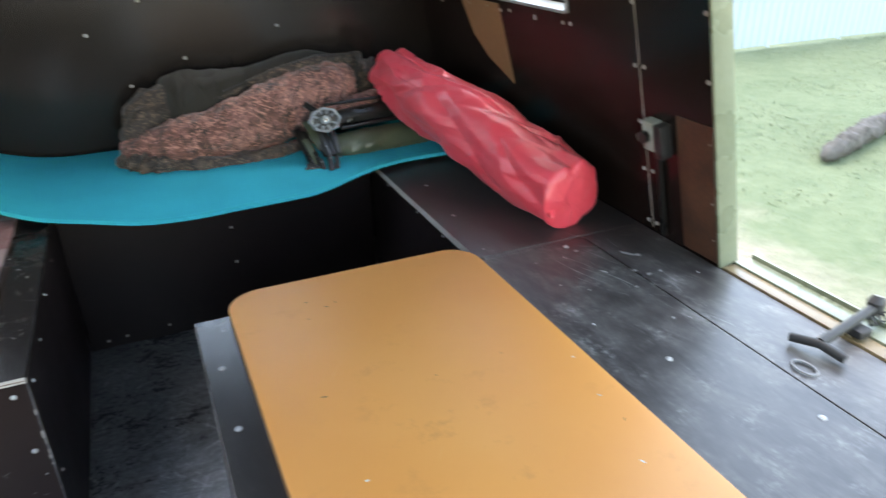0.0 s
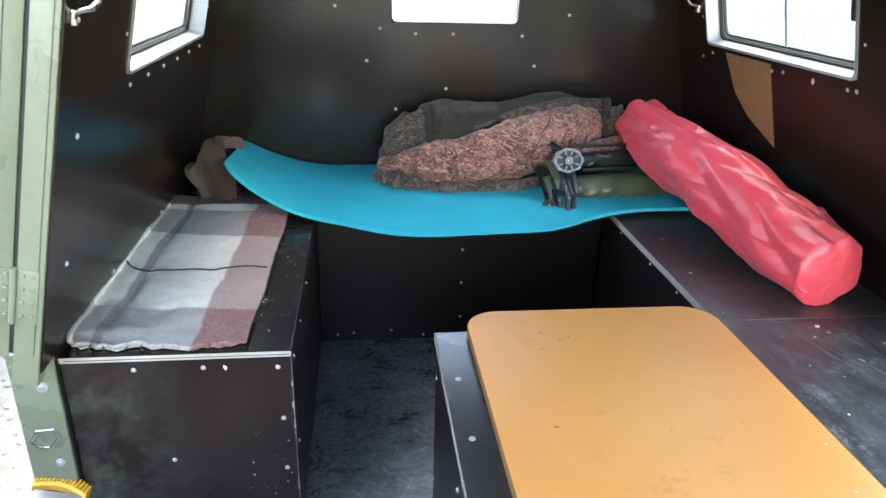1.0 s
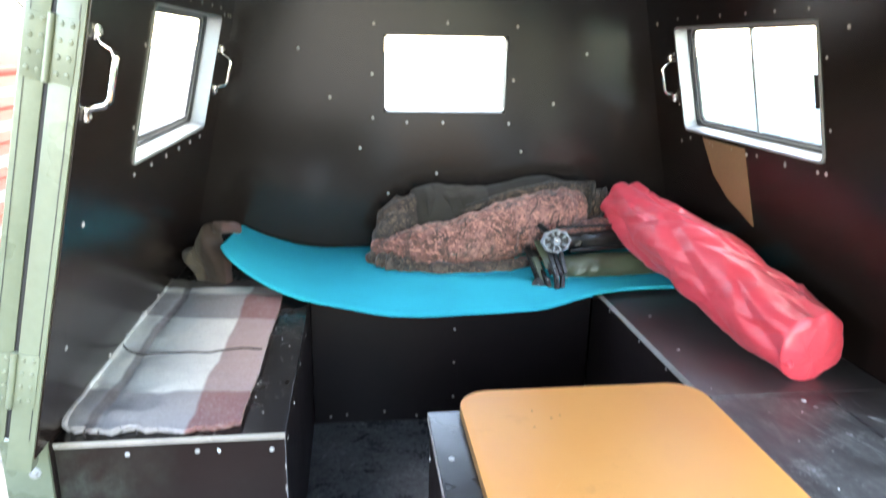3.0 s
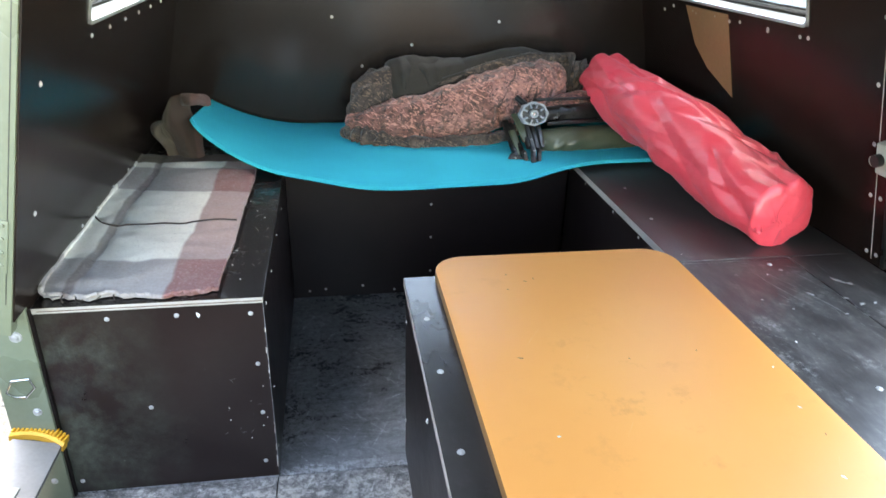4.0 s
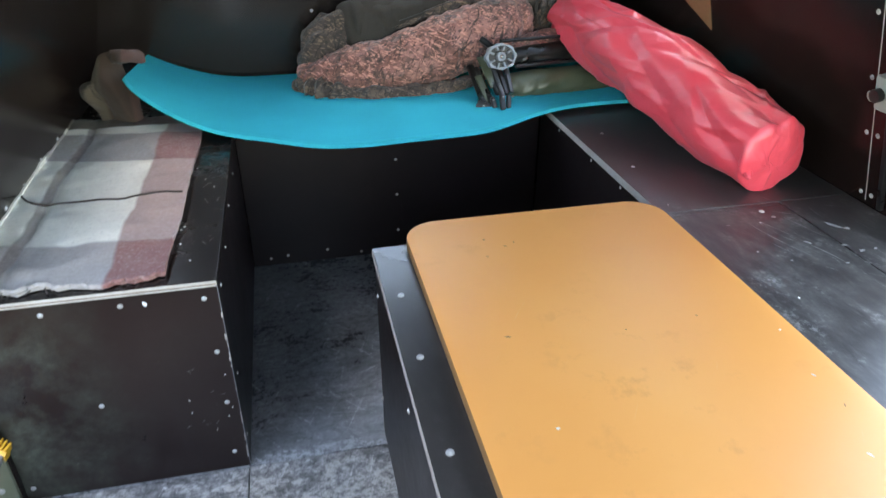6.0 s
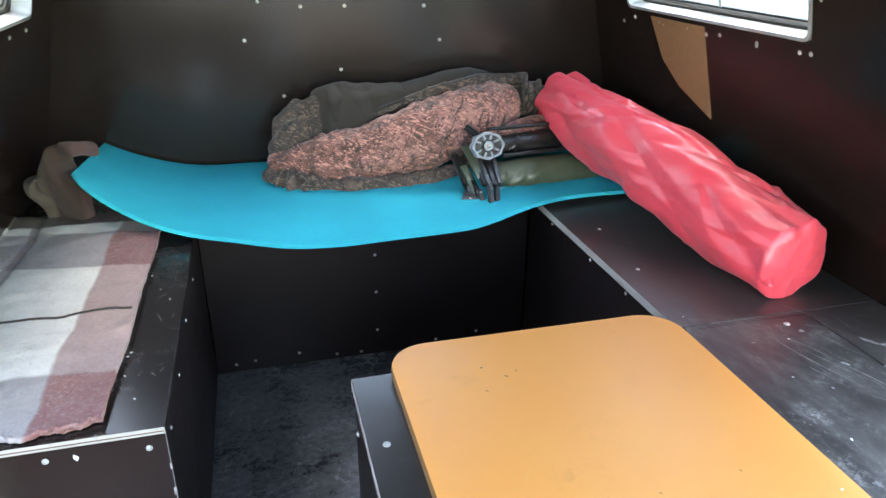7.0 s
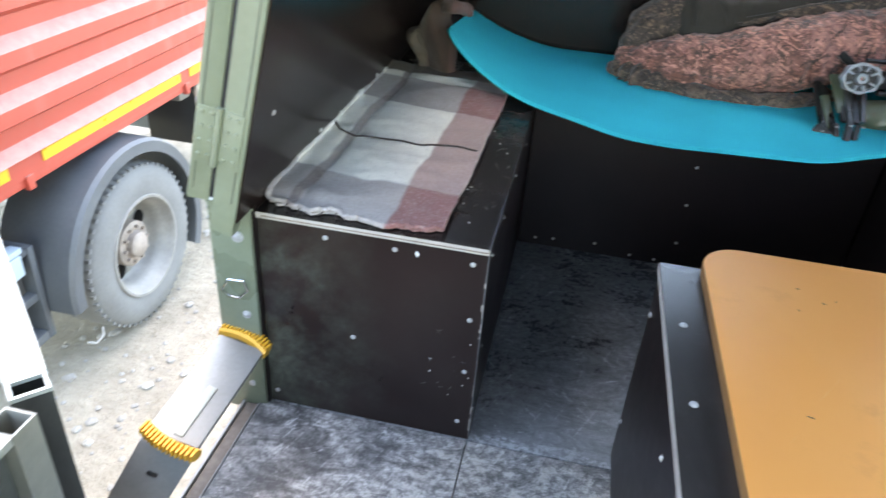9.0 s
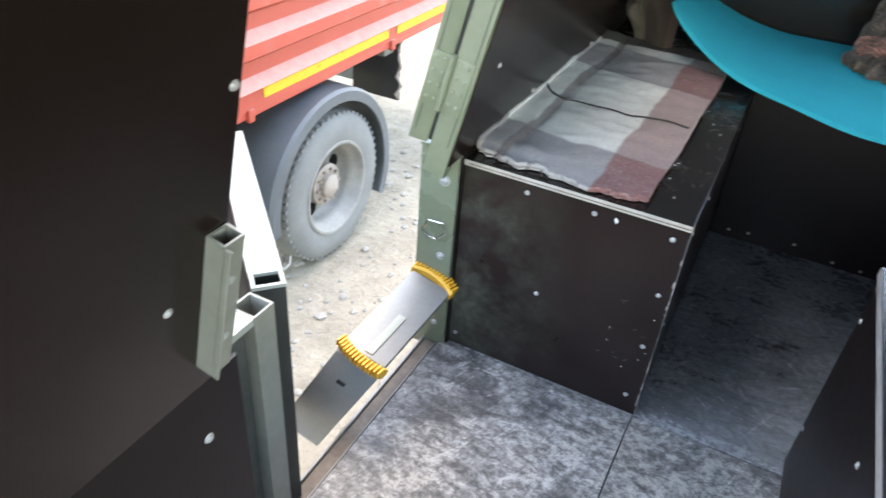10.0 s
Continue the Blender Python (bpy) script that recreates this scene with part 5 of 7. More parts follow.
def hood_flap(u, v):
    """The folded edge of the hood: two flat panels that meet in crisp vertical creases."""
    x = 0.358 + 0.205 * u + 0.010 * v * (1 - u)
    top = 0.694 - 0.010 * smooth_step(0.18, 0.45, u) + 0.006 * u
    low = 0.598 + 0.060 * u
    z = top + (low - top) * v ** 1.25
    crease = 0.030 * max(1 - abs(u - 0.02) / 0.16, 0) + 0.024 * max(1 - abs(u - 0.34 - 0.10 * v) / 0.15, 0) + 0.012 * max(1 - abs(u - 0.72 + 0.12 * v) / 0.12, 0)
    y = 1.030 - 0.022 * v - crease * (0.45 + 0.55 * math.sin(math.pi * (0.2 + 0.6 * v))) + 0.060 * max(1 - v / 0.40, 0) ** 2
    return (x, y + 0.002 * lump((x, y, z), 20, 4), z)


part("hood_edge", sheet(60, 36, hood_flap, 0.005), M["fleece"], jacket, "folded hood edge with crisp creases", shift, 50)
part("hood_shell", cloth_roll([(0.225, 1.03, 0.525), (0.25, 1.055, 0.560), (0.31, 1.075, 0.595), (0.385, 1.085, 0.600)], [0.045, 0.068, 0.080, 0.070],
     70, 70, 41, 1.0, 1.0, 0.0, 0.018, 1.0, FZ, 6, 0.08, 0.2, 0, 0.02, 0.001, (0, 0), ((0.9, 0.10, 0.045, 0.014), (-0.6, 0.05, 0.022, 0.007))), M["camo_dark"], jacket, "dark camouflage hood shell", shift, 60)
part("placket", cloth_roll([(0.50, 1.010, 0.640), (0.64, 1.020, 0.682), (0.78, 1.035, 0.708), (0.90, 1.04, 0.705)], [0.008, 0.013, 0.015, 0.014],
     32, 90, 43, 1.08, 1.15, 1.2, 0.010, 0.8, None, 160, 0.06, 0.2, 8, 0.02), M["camo_dark"], jacket, "front placket folded along its zip", shift, 60)
part("zip", tube([(0.49, 0.996, 0.648), (0.56, 1.000, 0.668), (0.64, 1.004, 0.693), (0.78, 1.018, 0.720), (0.90, 1.022, 0.716)], 0.0013, 6), M["black_plastic"], jacket, "thin dark zip", shift)
part("collar", cloth_roll([(0.86, 1.03, 0.640), (0.905, 1.02, 0.660), (0.96, 1.02, 0.655), (1.0, 1.03, 0.63)], [0.040, 0.046, 0.046, 0.036],
     52, 54, 51, 1.04, 1.04, 0.0, 0.018, 0.95, None, 50, 0.08, 0.2, 0, 0.02, 0.004, (0, 0), ((1.0, 0.06, 0.022, 0.010), (-0.6, 0.04, 0.016, 0.006))), M["camo_dark"], jacket, "dark camouflage collar", shift, 60)
part("collar_strap", tube([(0.895, 0.972, 0.625), (0.893, 0.968, 0.66), (0.90, 0.985, 0.695), (0.915, 1.02, 0.712)], 0.008, 8, flat=0.35), M["fleece"], jacket, "dark webbing strap", shift)
part("sleeve_end", cloth_roll([(0.79, 0.925, 0.555), (0.85, 0.925, 0.585), (0.92, 0.93, 0.600), (0.97, 0.94, 0.60)], [0.012, 0.026, 0.026, 0.018],
     36, 44, 53, 1.1, 1.15, 0.9, 0.010, 0.8, None, 160, 0.08, 0.2, 5, 0.015), M["camo"], jacket, "flattened cuff", shift, 60)
part("hem", cloth_roll([(0.195, 0.985, 0.480), (0.26, 0.925, 0.474), (0.38, 0.885, 0.470), (0.52, 0.875, 0.470), (0.66, 0.90, 0.482), (0.74, 0.93, 0.50)], [0.026, 0.030, 0.024, 0.024, 0.022, 0.014],
     44, 120, 61, 1.0, 1.0, 0.0, 0.012, 0.9, FZ, 8, 0.05, 0.18, 0, 0.02, 0.002, (0, 0), ((0.9, 0.06, 0.024, 0.010), (-0.7, 0.04, 0.015, 0.005))), M["camo_dark"], jacket, "dark crumpled hem", shift, 60)

part("open_end", cloth_roll([(0.205, 0.965, 0.490), (0.222, 0.945, 0.487), (0.250, 0.918, 0.484), (0.295, 0.900, 0.480)], [0.024, 0.028, 0.026, 0.018],
     56, 60, 67, 1.0, 1.0, 0.0, 0.022, 0.95, FZ, 3, 0.10, 0.2, 0, 0.02, 0.002, (0, 0), ((1.4, 0.07, 0.018, 0.013), (0.6, 0.035, 0.013, 0.006)), (), 0), M["camo_dark"], jacket, "crumpled open end of the roll", shift, 60)
for k, (x, y) in enumerate(((0.885, 0.962), (0.902, 0.960), (0.925, 0.966))):
    pts = [(x + 0.004 * math.sin(j * 1.9 + k), y - 0.010 * math.sin(j * 0.45), 0.705 - 0.012 * j) for j in range(8)]
    part("lace", tube(pts, 0.0022, 6), M["fleece"], jacket, "thin drawcord" if k == 0 else "", shift)

# ---- folded chair ----
def bar(a_, b_, wide, thick, up=(0, 0, 1), bevel=0.002):
    """A flat bar from point to point."""
    a_, b_ = Vector(a_), Vector(b_)
    m = axes((a_ + b_) / 2, b_ - a_, Vector(up).cross(b_ - a_))
    bm = boxes([((-(b_ - a_).length / 2, -wide / 2, -thick / 2), ((b_ - a_).length / 2, wide / 2, thick / 2))], bevel)
    bmesh.ops.transform(bm, matrix=m, verts=bm.verts)
    return bm


chair = base("folding_chair", (0.9, 0.85, H + 0.012), "folded dark green camping chair with black tubes on the foam mat", "chair")
shift = Matrix.Translation((-0.9, -0.85, -H - 0.012))
part("seat_fabric", cloth_roll([(0.782, 0.822, 0.494), (0.86, 0.828, 0.495), (0.98, 0.84, 0.494), (1.10, 0.86, 0.494), (1.20, 0.88, 0.50)], [0.040, 0.046, 0.047, 0.045, 0.035],
     64, 110, 71, 1.01, 1.01, 0.0, 0.010, 0.96, FZ, 50, 0.04, 0.3, 0, 0.02, 0.002, (0, 0), ((0.12, 0.30, 0.035, 0.007), (0.8, 0.09, 0.03, 0.003))), M["chair_fabric"], chair, "wrapped green nylon fabric", shift, 60)
part("back_fabric", cloth_roll([(0.79, 0.862, 0.565), (0.90, 0.875, 0.566), (1.02, 0.895, 0.57), (1.15, 0.925, 0.575)], [0.024, 0.028, 0.028, 0.024],
     40, 70, 75, 1.04, 1.06, 0.4, 0.008, 0.85, None, 140, 0.05, 0.3, 4, 0.012), M["chair_metal"], chair, "black folded fabric", shift, 60)
for a_, b_, r in (((0.782, 0.800, 0.549), (1.160, 0.872, 0.545), 0.006), ((0.743, 0.830, 0.614), (1.160, 0.915, 0.603), 0.005), ((0.696, 0.860, 0.616), (0.722, 0.835, 0.596), 0.009)):
    part("tube", tube([a_, b_], r, 10), M["chair_metal"], chair, at=shift)
for a_, b_, w_, t_, m_ in (((0.659, 0.840, 0.548), (0.682, 0.735, 0.454), 0.02, 0.013, "chair_metal"),
                          ((0.673, 0.835, 0.542), (0.703, 0.735, 0.460), 0.016, 0.012, "chair_metal"),
                          ((0.707, 0.825, 0.542), (0.717, 0.745, 0.490), 0.017, 0.012, "chair_metal"),
                          ((0.718, 0.815, 0.543), (0.726, 0.740, 0.492), 0.015, 0.012, "grey_dark"),
                          ((0.736, 0.812, 0.541), (0.740, 0.740, 0.489), 0.016, 0.012, "chair_metal"),
                          ((0.756, 0.810, 0.542), (0.755, 0.745, 0.491), 0.014, 0.012, "grey_dark")):
    part("leg", bar(a_, b_, w_, t_, (0.3, -1, 0.4), 0.004), M[m_], chair, at=shift)
for a_, b_, w_ in (((0.689, 0.835, 0.572), (0.712, 0.765, 0.504), 0.026), ((0.672, 0.800, 0.530), (0.694, 0.750, 0.468), 0.02)):
    part("strap", bar(a_, b_, w_, 0.006, (0.3, -1, 0.4)), M["chair_fabric"], chair, "folded green nylon strap", shift)
for a_, b_, w_ in (((0.698, 0.742, 0.485), (0.704, 0.722, 0.454), 0.014), ((0.725, 0.738, 0.496), (0.719, 0.692, 0.440), 0.016), ((0.745, 0.738, 0.488), (0.734, 0.697, 0.442), 0.014)):
    part("foot", bar(a_, b_, w_, 0.014, (0.1, -1, 0.3), 0.006), M["black_plastic"], chair, at=shift)
part("end_block", bar((0.657, 0.748, 0.467), (0.694, 0.735, 0.451), 0.024, 0.018, (0.1, -1, 0.3), 0.004), M["black_plastic"], chair, "black plastic corner joint", shift)
for p_ in ((0.697, 0.728, 0.481), (0.724, 0.724, 0.489), (0.753, 0.730, 0.487), (0.671, 0.730, 0.466), (0.721, 0.752, 0.516)):
    part("rivet", tube([p_, (p_[0], p_[1] - 0.010, p_[2] + 0.003)], 0.0022, 8), M["dull_alloy"], chair, "bright steel rivet", shift)
hub_at = axes((0.736, 0.796, 0.580), (1, 0.15, 0), (0.02, 0.25, 1))


def lobed(rx, ry, depth, count, n=64):
    return [(rx * (1 - depth * (0.5 - 0.5 * math.cos(k * count * math.tau / n))) * math.cos(k * math.tau / n), ry * (1 - depth * (0.5 - 0.5 * math.cos(k * count * math.tau / n))) * math.sin(k * math.tau / n)) for k in range(n)]


hub = part("hub", frame_ring(lobed(0.047, 0.036, 0.09, 8), lobed(0.039, 0.029, 0.0, 8), -0.012, 0.006), M["grey_plastic"], chair, "round lobed grey plastic hub with spokes", shift @ hub_at)
part("disc", slab(lobed(0.040, 0.030, 0.0, 8, 32), -0.014, -0.007), M["black_plastic"], hub)
part("boss", frame_ring(lobed(0.013, 0.012, 0, 8, 24), lobed(0.006, 0.0055, 0, 8, 24), -0.008, 0.007), M["grey_plastic"], hub)
part("bolt", slab(lobed(0.0055, 0.005, 0, 6, 12), -0.008, 0.003), M["chrome"], hub)
for k in range(8):
    part("spoke", boxes([((0.019, -0.0024, -0.008), (0.034, 0.0028, 0.004))], 0.001), M["grey_plastic"], hub, at=Matrix.Diagonal((1.16, 0.88, 1, 1)) @ pose(0, 0, 0, 0, 0, 45 * k + 22))

# ---- red tent bag ----
bag = base("tent_bag", (1.1, 0.5, H), "long crumpled red nylon tent bag leaning on the folded chair", "bag")
shift = Matrix.Translation((-1.1, -0.5, -H))
part("sack", cloth_roll([(1.012, 0.965, 0.655), (1.024, 0.82, 0.640), (1.049, 0.62, 0.612), (1.082, 0.42, 0.576), (1.108, 0.25, 0.540), (1.124, 0.122, 0.520)], [0.079, 0.088, 0.094, 0.094, 0.089, 0.084],
     160, 290, 84, 1.0, 1.0, 0.0, 0.030, 1.0, H + 0.0015, 1, 0.075, 0.2, 0, 0.03, 0.0003, (0.010, -0.032), ((0.20, 0.26, 0.060, 0.0095), (-0.28, 0.17, 0.046, 0.0130), (0.35, 0.09, 0.030, 0.0072)), ((20, 0.26, 0.006, 0.0085, 0.28),), 0, 0.62), M["bag"], bag, at=shift, smooth=30)
part("pinch", cloth_roll([(1.076, 0.150, 0.520), (1.070, 0.128, 0.512), (1.066, 0.112, 0.500)], [0.010, 0.016, 0.010], 30, 24, 91, 1.0, 1.0, 0.6, 0.008, 1.0, None, 4, 0.15, 0.15, 0, 0.006, 0.002, (0, 0), ((0.3, 0.03, 0.012, 0.006),)), M["bag"], bag, "small pinched fold at the end", shift, 40)

# ---- windows ----
def side_window(at, y_sign, name, label, split=True):
    """An aluminium-framed sliding side window in a wall's own axes."""
    w = base(name, at, label, "window", "", "structure")
    u0, u1 = sorted((y_sign * WIN_Y0, y_sign * WIN_Y1))
    o = rounded(u0 - 0.001, u1 + 0.001, WIN_V0 - 0.001, WIN_V1 + 0.001, 0.020)
    i = rounded(u0 + 0.006, u1 - 0.006, WIN_V0 + 0.006, WIN_V1 - 0.006, 0.016)
    part("window_frame", frame_ring(o, i, -0.054, 0.0035), M["frame_alloy"], w, "pale aluminium reveal")
    g = rounded(u0 + 0.012, u1 - 0.012, WIN_V0 + 0.012, WIN_V1 - 0.012, 0.022)
    part("gasket", frame_ring(i, g, -0.053, -0.036), M["rubber"], w)
    g2 = rounded(u0 + 0.017, u1 - 0.017, WIN_V0 + 0.017, WIN_V1 - 0.017, 0.024)
    part("sash", frame_ring(g, g2, -0.053, -0.043), M["frame_alloy"], w)
    g3 = rounded(u0 + 0.022, u1 - 0.022, WIN_V0 + 0.022, WIN_V1 - 0.022, 0.024)
    part("seal", frame_ring(g2, g3, -0.053, -0.045), M["rubber"], w)
    mid = (u0 + u1) / 2
    if split:
        part("pane_bar", boxes([((mid - 0.005, WIN_V0 + 0.02, -0.052), (mid + 0.005, WIN_V1 - 0.02, -0.044))], 0.001), M["frame_alloy"], w)
    for a_, b_, z in ((u0 + 0.02, mid, -0.050), (mid, u1 - 0.02, -0.0495)) if split else ((u0 + 0.02, u1 - 0.02, -0.050),):
        p = part("pane", boxes([((a_, WIN_V0 + 0.02, z - 0.003), (b_, WIN_V1 - 0.02, z))]), M["glass"], w, smooth=0)
        p.visible_shadow = False
    if split:
        near = u1
        part("catch", boxes([((near - 0.046, WIN_V0 + 0.118, -0.044), (near - 0.0065, WIN_V0 + 0.196, -0.012))], 0.003), M["black_plastic"], w, "black plastic sliding catch")
        part("catch_slot", boxes([((near - 0.028, WIN_V0 + 0.140, -0.0125), (near - 0.018, WIN_V0 + 0.176, -0.0105))], 0.0008), M["rubber"], w)
    n = 6
    for k in range(n):
        u = u0 + 0.03 + (u1 - u0 - 0.06) * k / (n - 1)
        screw(w, Matrix.Translation((u, WIN_V0 - 0.024, 0)), 0.85)
        screw(w, Matrix.Translation((u, WIN_V1 + 0.024, 0)), 0.7)
    for v in (0.25, 0.75):
        for u in (u0 - 0.022, u1 + 0.022):
            screw(w, Matrix.Translation((u, WIN_V0 + (WIN_V1 - WIN_V0) * v, 0)), 0.7)
    return w


side_window(W_LEFT, 1, "window_1", "window with a pale aluminium frame, bright sky outside", False)
side_window(W_RIGHT, -1, "window_2", "sliding window with a pale aluminium frame and a black catch")
w = base("window_3", W_BACK, "small fixed window with rounded corners, bright sky outside", "window", "", "structure")
part("gasket", frame_ring(rounded(BW[0] - 0.0, BW[1] + 0.0, BW[2] - 0.0, BW[3] + 0.0, 0.002), rounded(BW[0] + 0.004, BW[1] - 0.004, BW[2] + 0.004, BW[3] - 0.004, 0.016), -0.040, 0.0015), M["rubber"], w)
p = part("pane", boxes([((BW[0] + 0.001, BW[2] + 0.001, -0.030), (BW[1] - 0.001, BW[3] - 0.001, -0.026))]), M["glass"], w, smooth=0)
p.visible_shadow = False


# ---- grab handles ----
def grab_handle(at, length, label):
    """A bent flat bar with two screwed feet; runs along its own y, stands off along z."""
    h = base("grab_handle", at, label, "handle", "grab handles")
    L2 = length / 2
    pts = [(0, -L2 - 0.010, 0.003), (0, -L2 + 0.006, 0.003), (0, -L2 + 0.014, 0.010), (0, -L2 + 0.020, 0.026), (0, -L2 + 0.030, 0.032), (0, L2 - 0.030, 0.032), (0, L2 - 0.020, 0.026), (0, L2 - 0.014, 0.010), (0, L2 - 0.006, 0.003), (0, L2 + 0.010, 0.003)]
    part("grip", tube(pts, 0.0062, 10), M["chrome"], h)
    for s in (-1, 1):
        part("foot", boxes([((-0.009, s * L2 - 0.012, 0.0), (0.009, s * L2 + 0.012, 0.003))], 0.001), M["chrome"], h)
        screw(h, Matrix.Translation((0, s * (L2 + 0.002), 0.008)), 0.8)
    return h


grab_handle(W_LEFT @ Matrix.Translation(on_left(-0.040, 1.088)), 0.125, "polished steel grab handle screwed beside the doorway")
grab_handle(W_LEFT @ Matrix.Translation(on_left(1.030, 1.060)), 0.120, "polished steel grab handle between window and end wall")
grab_handle(W_RIGHT @ Matrix.Translation(on_right(0.998, 1.056)), 0.125, "polished steel grab handle beside the sliding window")


# ---- doorway ----
def hollow(x0, x1, y0, y1, z0, z1, wall=0.004):
    """A square tube open at its top."""
    o = [(x0, y0), (x1, y0), (x1, y1), (x0, y1)]
    i = [(x0 + wall, y0 + wall), (x1 - wall, y0 + wall), (x1 - wall, y1 - wall), (x0 + wall, y1 - wall)]
    return frame_ring(o, i, z0, z1)


door = base("door_1", W_LEFT, "olive steel door standing open outwards in a steel frame", "door", "", "structure")
jamb = part("jamb", boxes([((-0.075, -0.012, -0.044), (-0.046, V_HEAD, -0.003))], 0.002), M["green_steel"], door, "olive painted steel door post")
part("head", boxes([((-0.64, V_HEAD - 0.004, -0.054), (-0.0765, V_HEAD - 0.0005, -0.006))], 0.001), M["green_steel"], door)
rust = bmesh.new()
rr = random.Random(5)
rim_ = [(-0.088 + 0.036 * rr.uniform(0.45, 1.1) * math.cos(k * math.tau / 22), V_HEAD + 0.016 + 0.021 * rr.uniform(0.4, 1.0) * math.sin(k * math.tau / 22)) for k in range(22)]
rust.faces.new([rust.verts.new((u, v, 0.0012)) for u, v in rim_])
made = bmesh.ops.extrude_face_region(rust, geom=rust.faces[:])["geom"]
bmesh.ops.translate(rust, vec=(0, 0, -0.0012), verts=[g for g in made if isinstance(g, bmesh.types.BMVert)])
bmesh.ops.recalc_face_normals(rust, faces=rust.faces)
part("rust_mark", rust, surf("rusty_film", (0.014, 0.010, 0.006), (0.115, 0.088, 0.036), 45.0, 0.5, fine=120.0), door, "yellowish rust mark")
leaf = part("leaf", boxes([((0.0, 0.040, -0.034), (0.55, V_HEAD - 0.012, 0.0))], 0.003), M["green_steel"], door, "olive steel door leaf", Matrix.Translation((-0.075, 0, -0.050)) @ pose(0, 0, 0, 0, 17, 0))
part("leaf_panel", boxes([((0.04, 0.08, -0.0005), (0.51, V_HEAD - 0.05, 0.003))], 0.001), M["wall_ply"], leaf)
# black strip paints the shade in the gap between post and leaf
part("gap_shade", boxes([((-0.071, 0.046, -0.052), (-0.046, V_HEAD, -0.0445))]), M["rubber"], door)
for v0 in (0.110, 0.645):
    part("hinge", boxes([((-0.0772, v0, -0.043), (-0.0748, v0 + 0.095, -0.010))], 0.0008), M["green_steel"], door, "painted steel hinge plate")
    part("hinge_pin", tube([(-0.0785, v0 - 0.002, -0.0475), (-0.0785, v0 + 0.097, -0.0475)], 0.0055, 12), M["green_steel"], door)
    part("hinge", boxes([((-0.0026, v0, -0.032), (-0.0005, v0 + 0.095, -0.002))], 0.0008), M["green_steel"], leaf)
    for k in range(4):
        for n_ in (-0.019, -0.034):
            v1 = v0 + 0.014 + 0.024 * k
            part("rivet", tube([(-0.0770, v1, n_), (-0.0795, v1, n_), (-0.0802, v1, n_)], [0.0040, 0.0036, 0.0015], 8), M["green_steel"], door)
            part("rivet", tube([(-0.0024, v1, n_ + 0.010), (-0.0049, v1, n_ + 0.010), (-0.0056, v1, n_ + 0.010)], [0.0040, 0.0036, 0.0015], 8), M["green_steel"], leaf)
part("edge_line", boxes([((-0.0756, 0.05, -0.0125), (-0.0750, V_HEAD - 0.05, -0.0112))]), M["dark_steel"], door, "thin dark weld line", smooth=0)
part("edge_line", boxes([((-0.0008, 0.06, -0.0262), (-0.0002, V_HEAD - 0.03, -0.0250))]), M["dark_steel"], leaf, smooth=0)

lower_jamb = base("door_post", (-0.452, 0.0, 0.0), "olive painted lower steel door post with a wire loop", "door post", "", "structure")
part("post", boxes([((-0.040, -0.012, -0.02), (0.038, 0.004, 0.452))], 0.002), M["green_steel"], lower_jamb)
part("cap", boxes([((-0.040, -0.016, 0.452), (0.040, 0.004, 0.458))], 0.001), M["green_steel"], lower_jamb)
part("loop", tube([(-0.028, -0.015, 0.272), (-0.012, -0.019, 0.300), (0.020, -0.021, 0.304), (0.026, -0.021, 0.284), (0.006, -0.019, 0.262), (-0.016, -0.016, 0.262)], 0.0022, 8, True), M["chrome"], lower_jamb, "bent wire loop")
for x, z, s in ((0.015, 0.222, 1.5), (0.012, 0.390, 2.0), (-0.02, 0.41, 0.9), (0.012, 0.05, 1.2)):
    screw(lower_jamb, Matrix.Translation((x, -0.012, z)) @ FRONT, s)
sill = base("door_sill", (XL - 0.05, -0.3, 0), "worn door sill with bare metal and wood edge strips", "sill", "", "structure")
for x0, x1, z1, m_ in ((0.030, 0.0325, 0.003, "dull_alloy"), (0.0045, 0.0295, -0.002, "sill_wood"), (-0.002, 0.003, 0.004, "dull_alloy")):
    part("strip", boxes([((x0, -0.31, -0.03), (x1, 0.285, z1))], 0.0008), M[m_], sill)

near_post = base("door_post", (-0.45, -0.55, 0.0), "grey-green hollow steel posts at the near side of the doorway", "door post", "", "structure")
part("tube", hollow(-0.014, 0.025, 0.0, 0.037, -0.02, 0.452, 0.003), M["grey_steel"], near_post)
part("web", boxes([((-0.014, -0.046, -0.02), (0.006, -0.0005, 0.440))], 0.001), M["web_steel"], near_post, "recessed web, grimy, its shade put into a darker steel")
part("cover_plate", boxes([((-0.014, -0.0455, 0.4405), (0.0245, -0.0005, 0.4515))], 0.001), M["pale_steel"], near_post, "cap plate with skylight painted in as paler steel")
part("flange", boxes([((-0.014, -0.058, -0.02), (0.025, -0.0465, 0.446))], 0.0015), M["grey_steel"], near_post)
for z in (0.40, 0.10):
    screw(near_post, Matrix.Translation((0.006, -0.022, z)) @ RIGHT, 0.8)
stub = base("door_post", W_LEFT, "short hollow steel channel screwed to the wall beside the doorway", "door post", "", "structure")
part("tube", hollow(0.0005, 0.022, 0.0, 0.027, 0.0, 0.185, 0.0025), M["grey_steel"], stub, at=axes((-0.668, 0.045, 0.0), (0, 0, 1), (1, 0, 0)))
part("edge", boxes([((-0.6685, 0.045, 0.0225), (-0.6655, 0.228, 0.030))], 0.001), M["grey_steel"], stub)
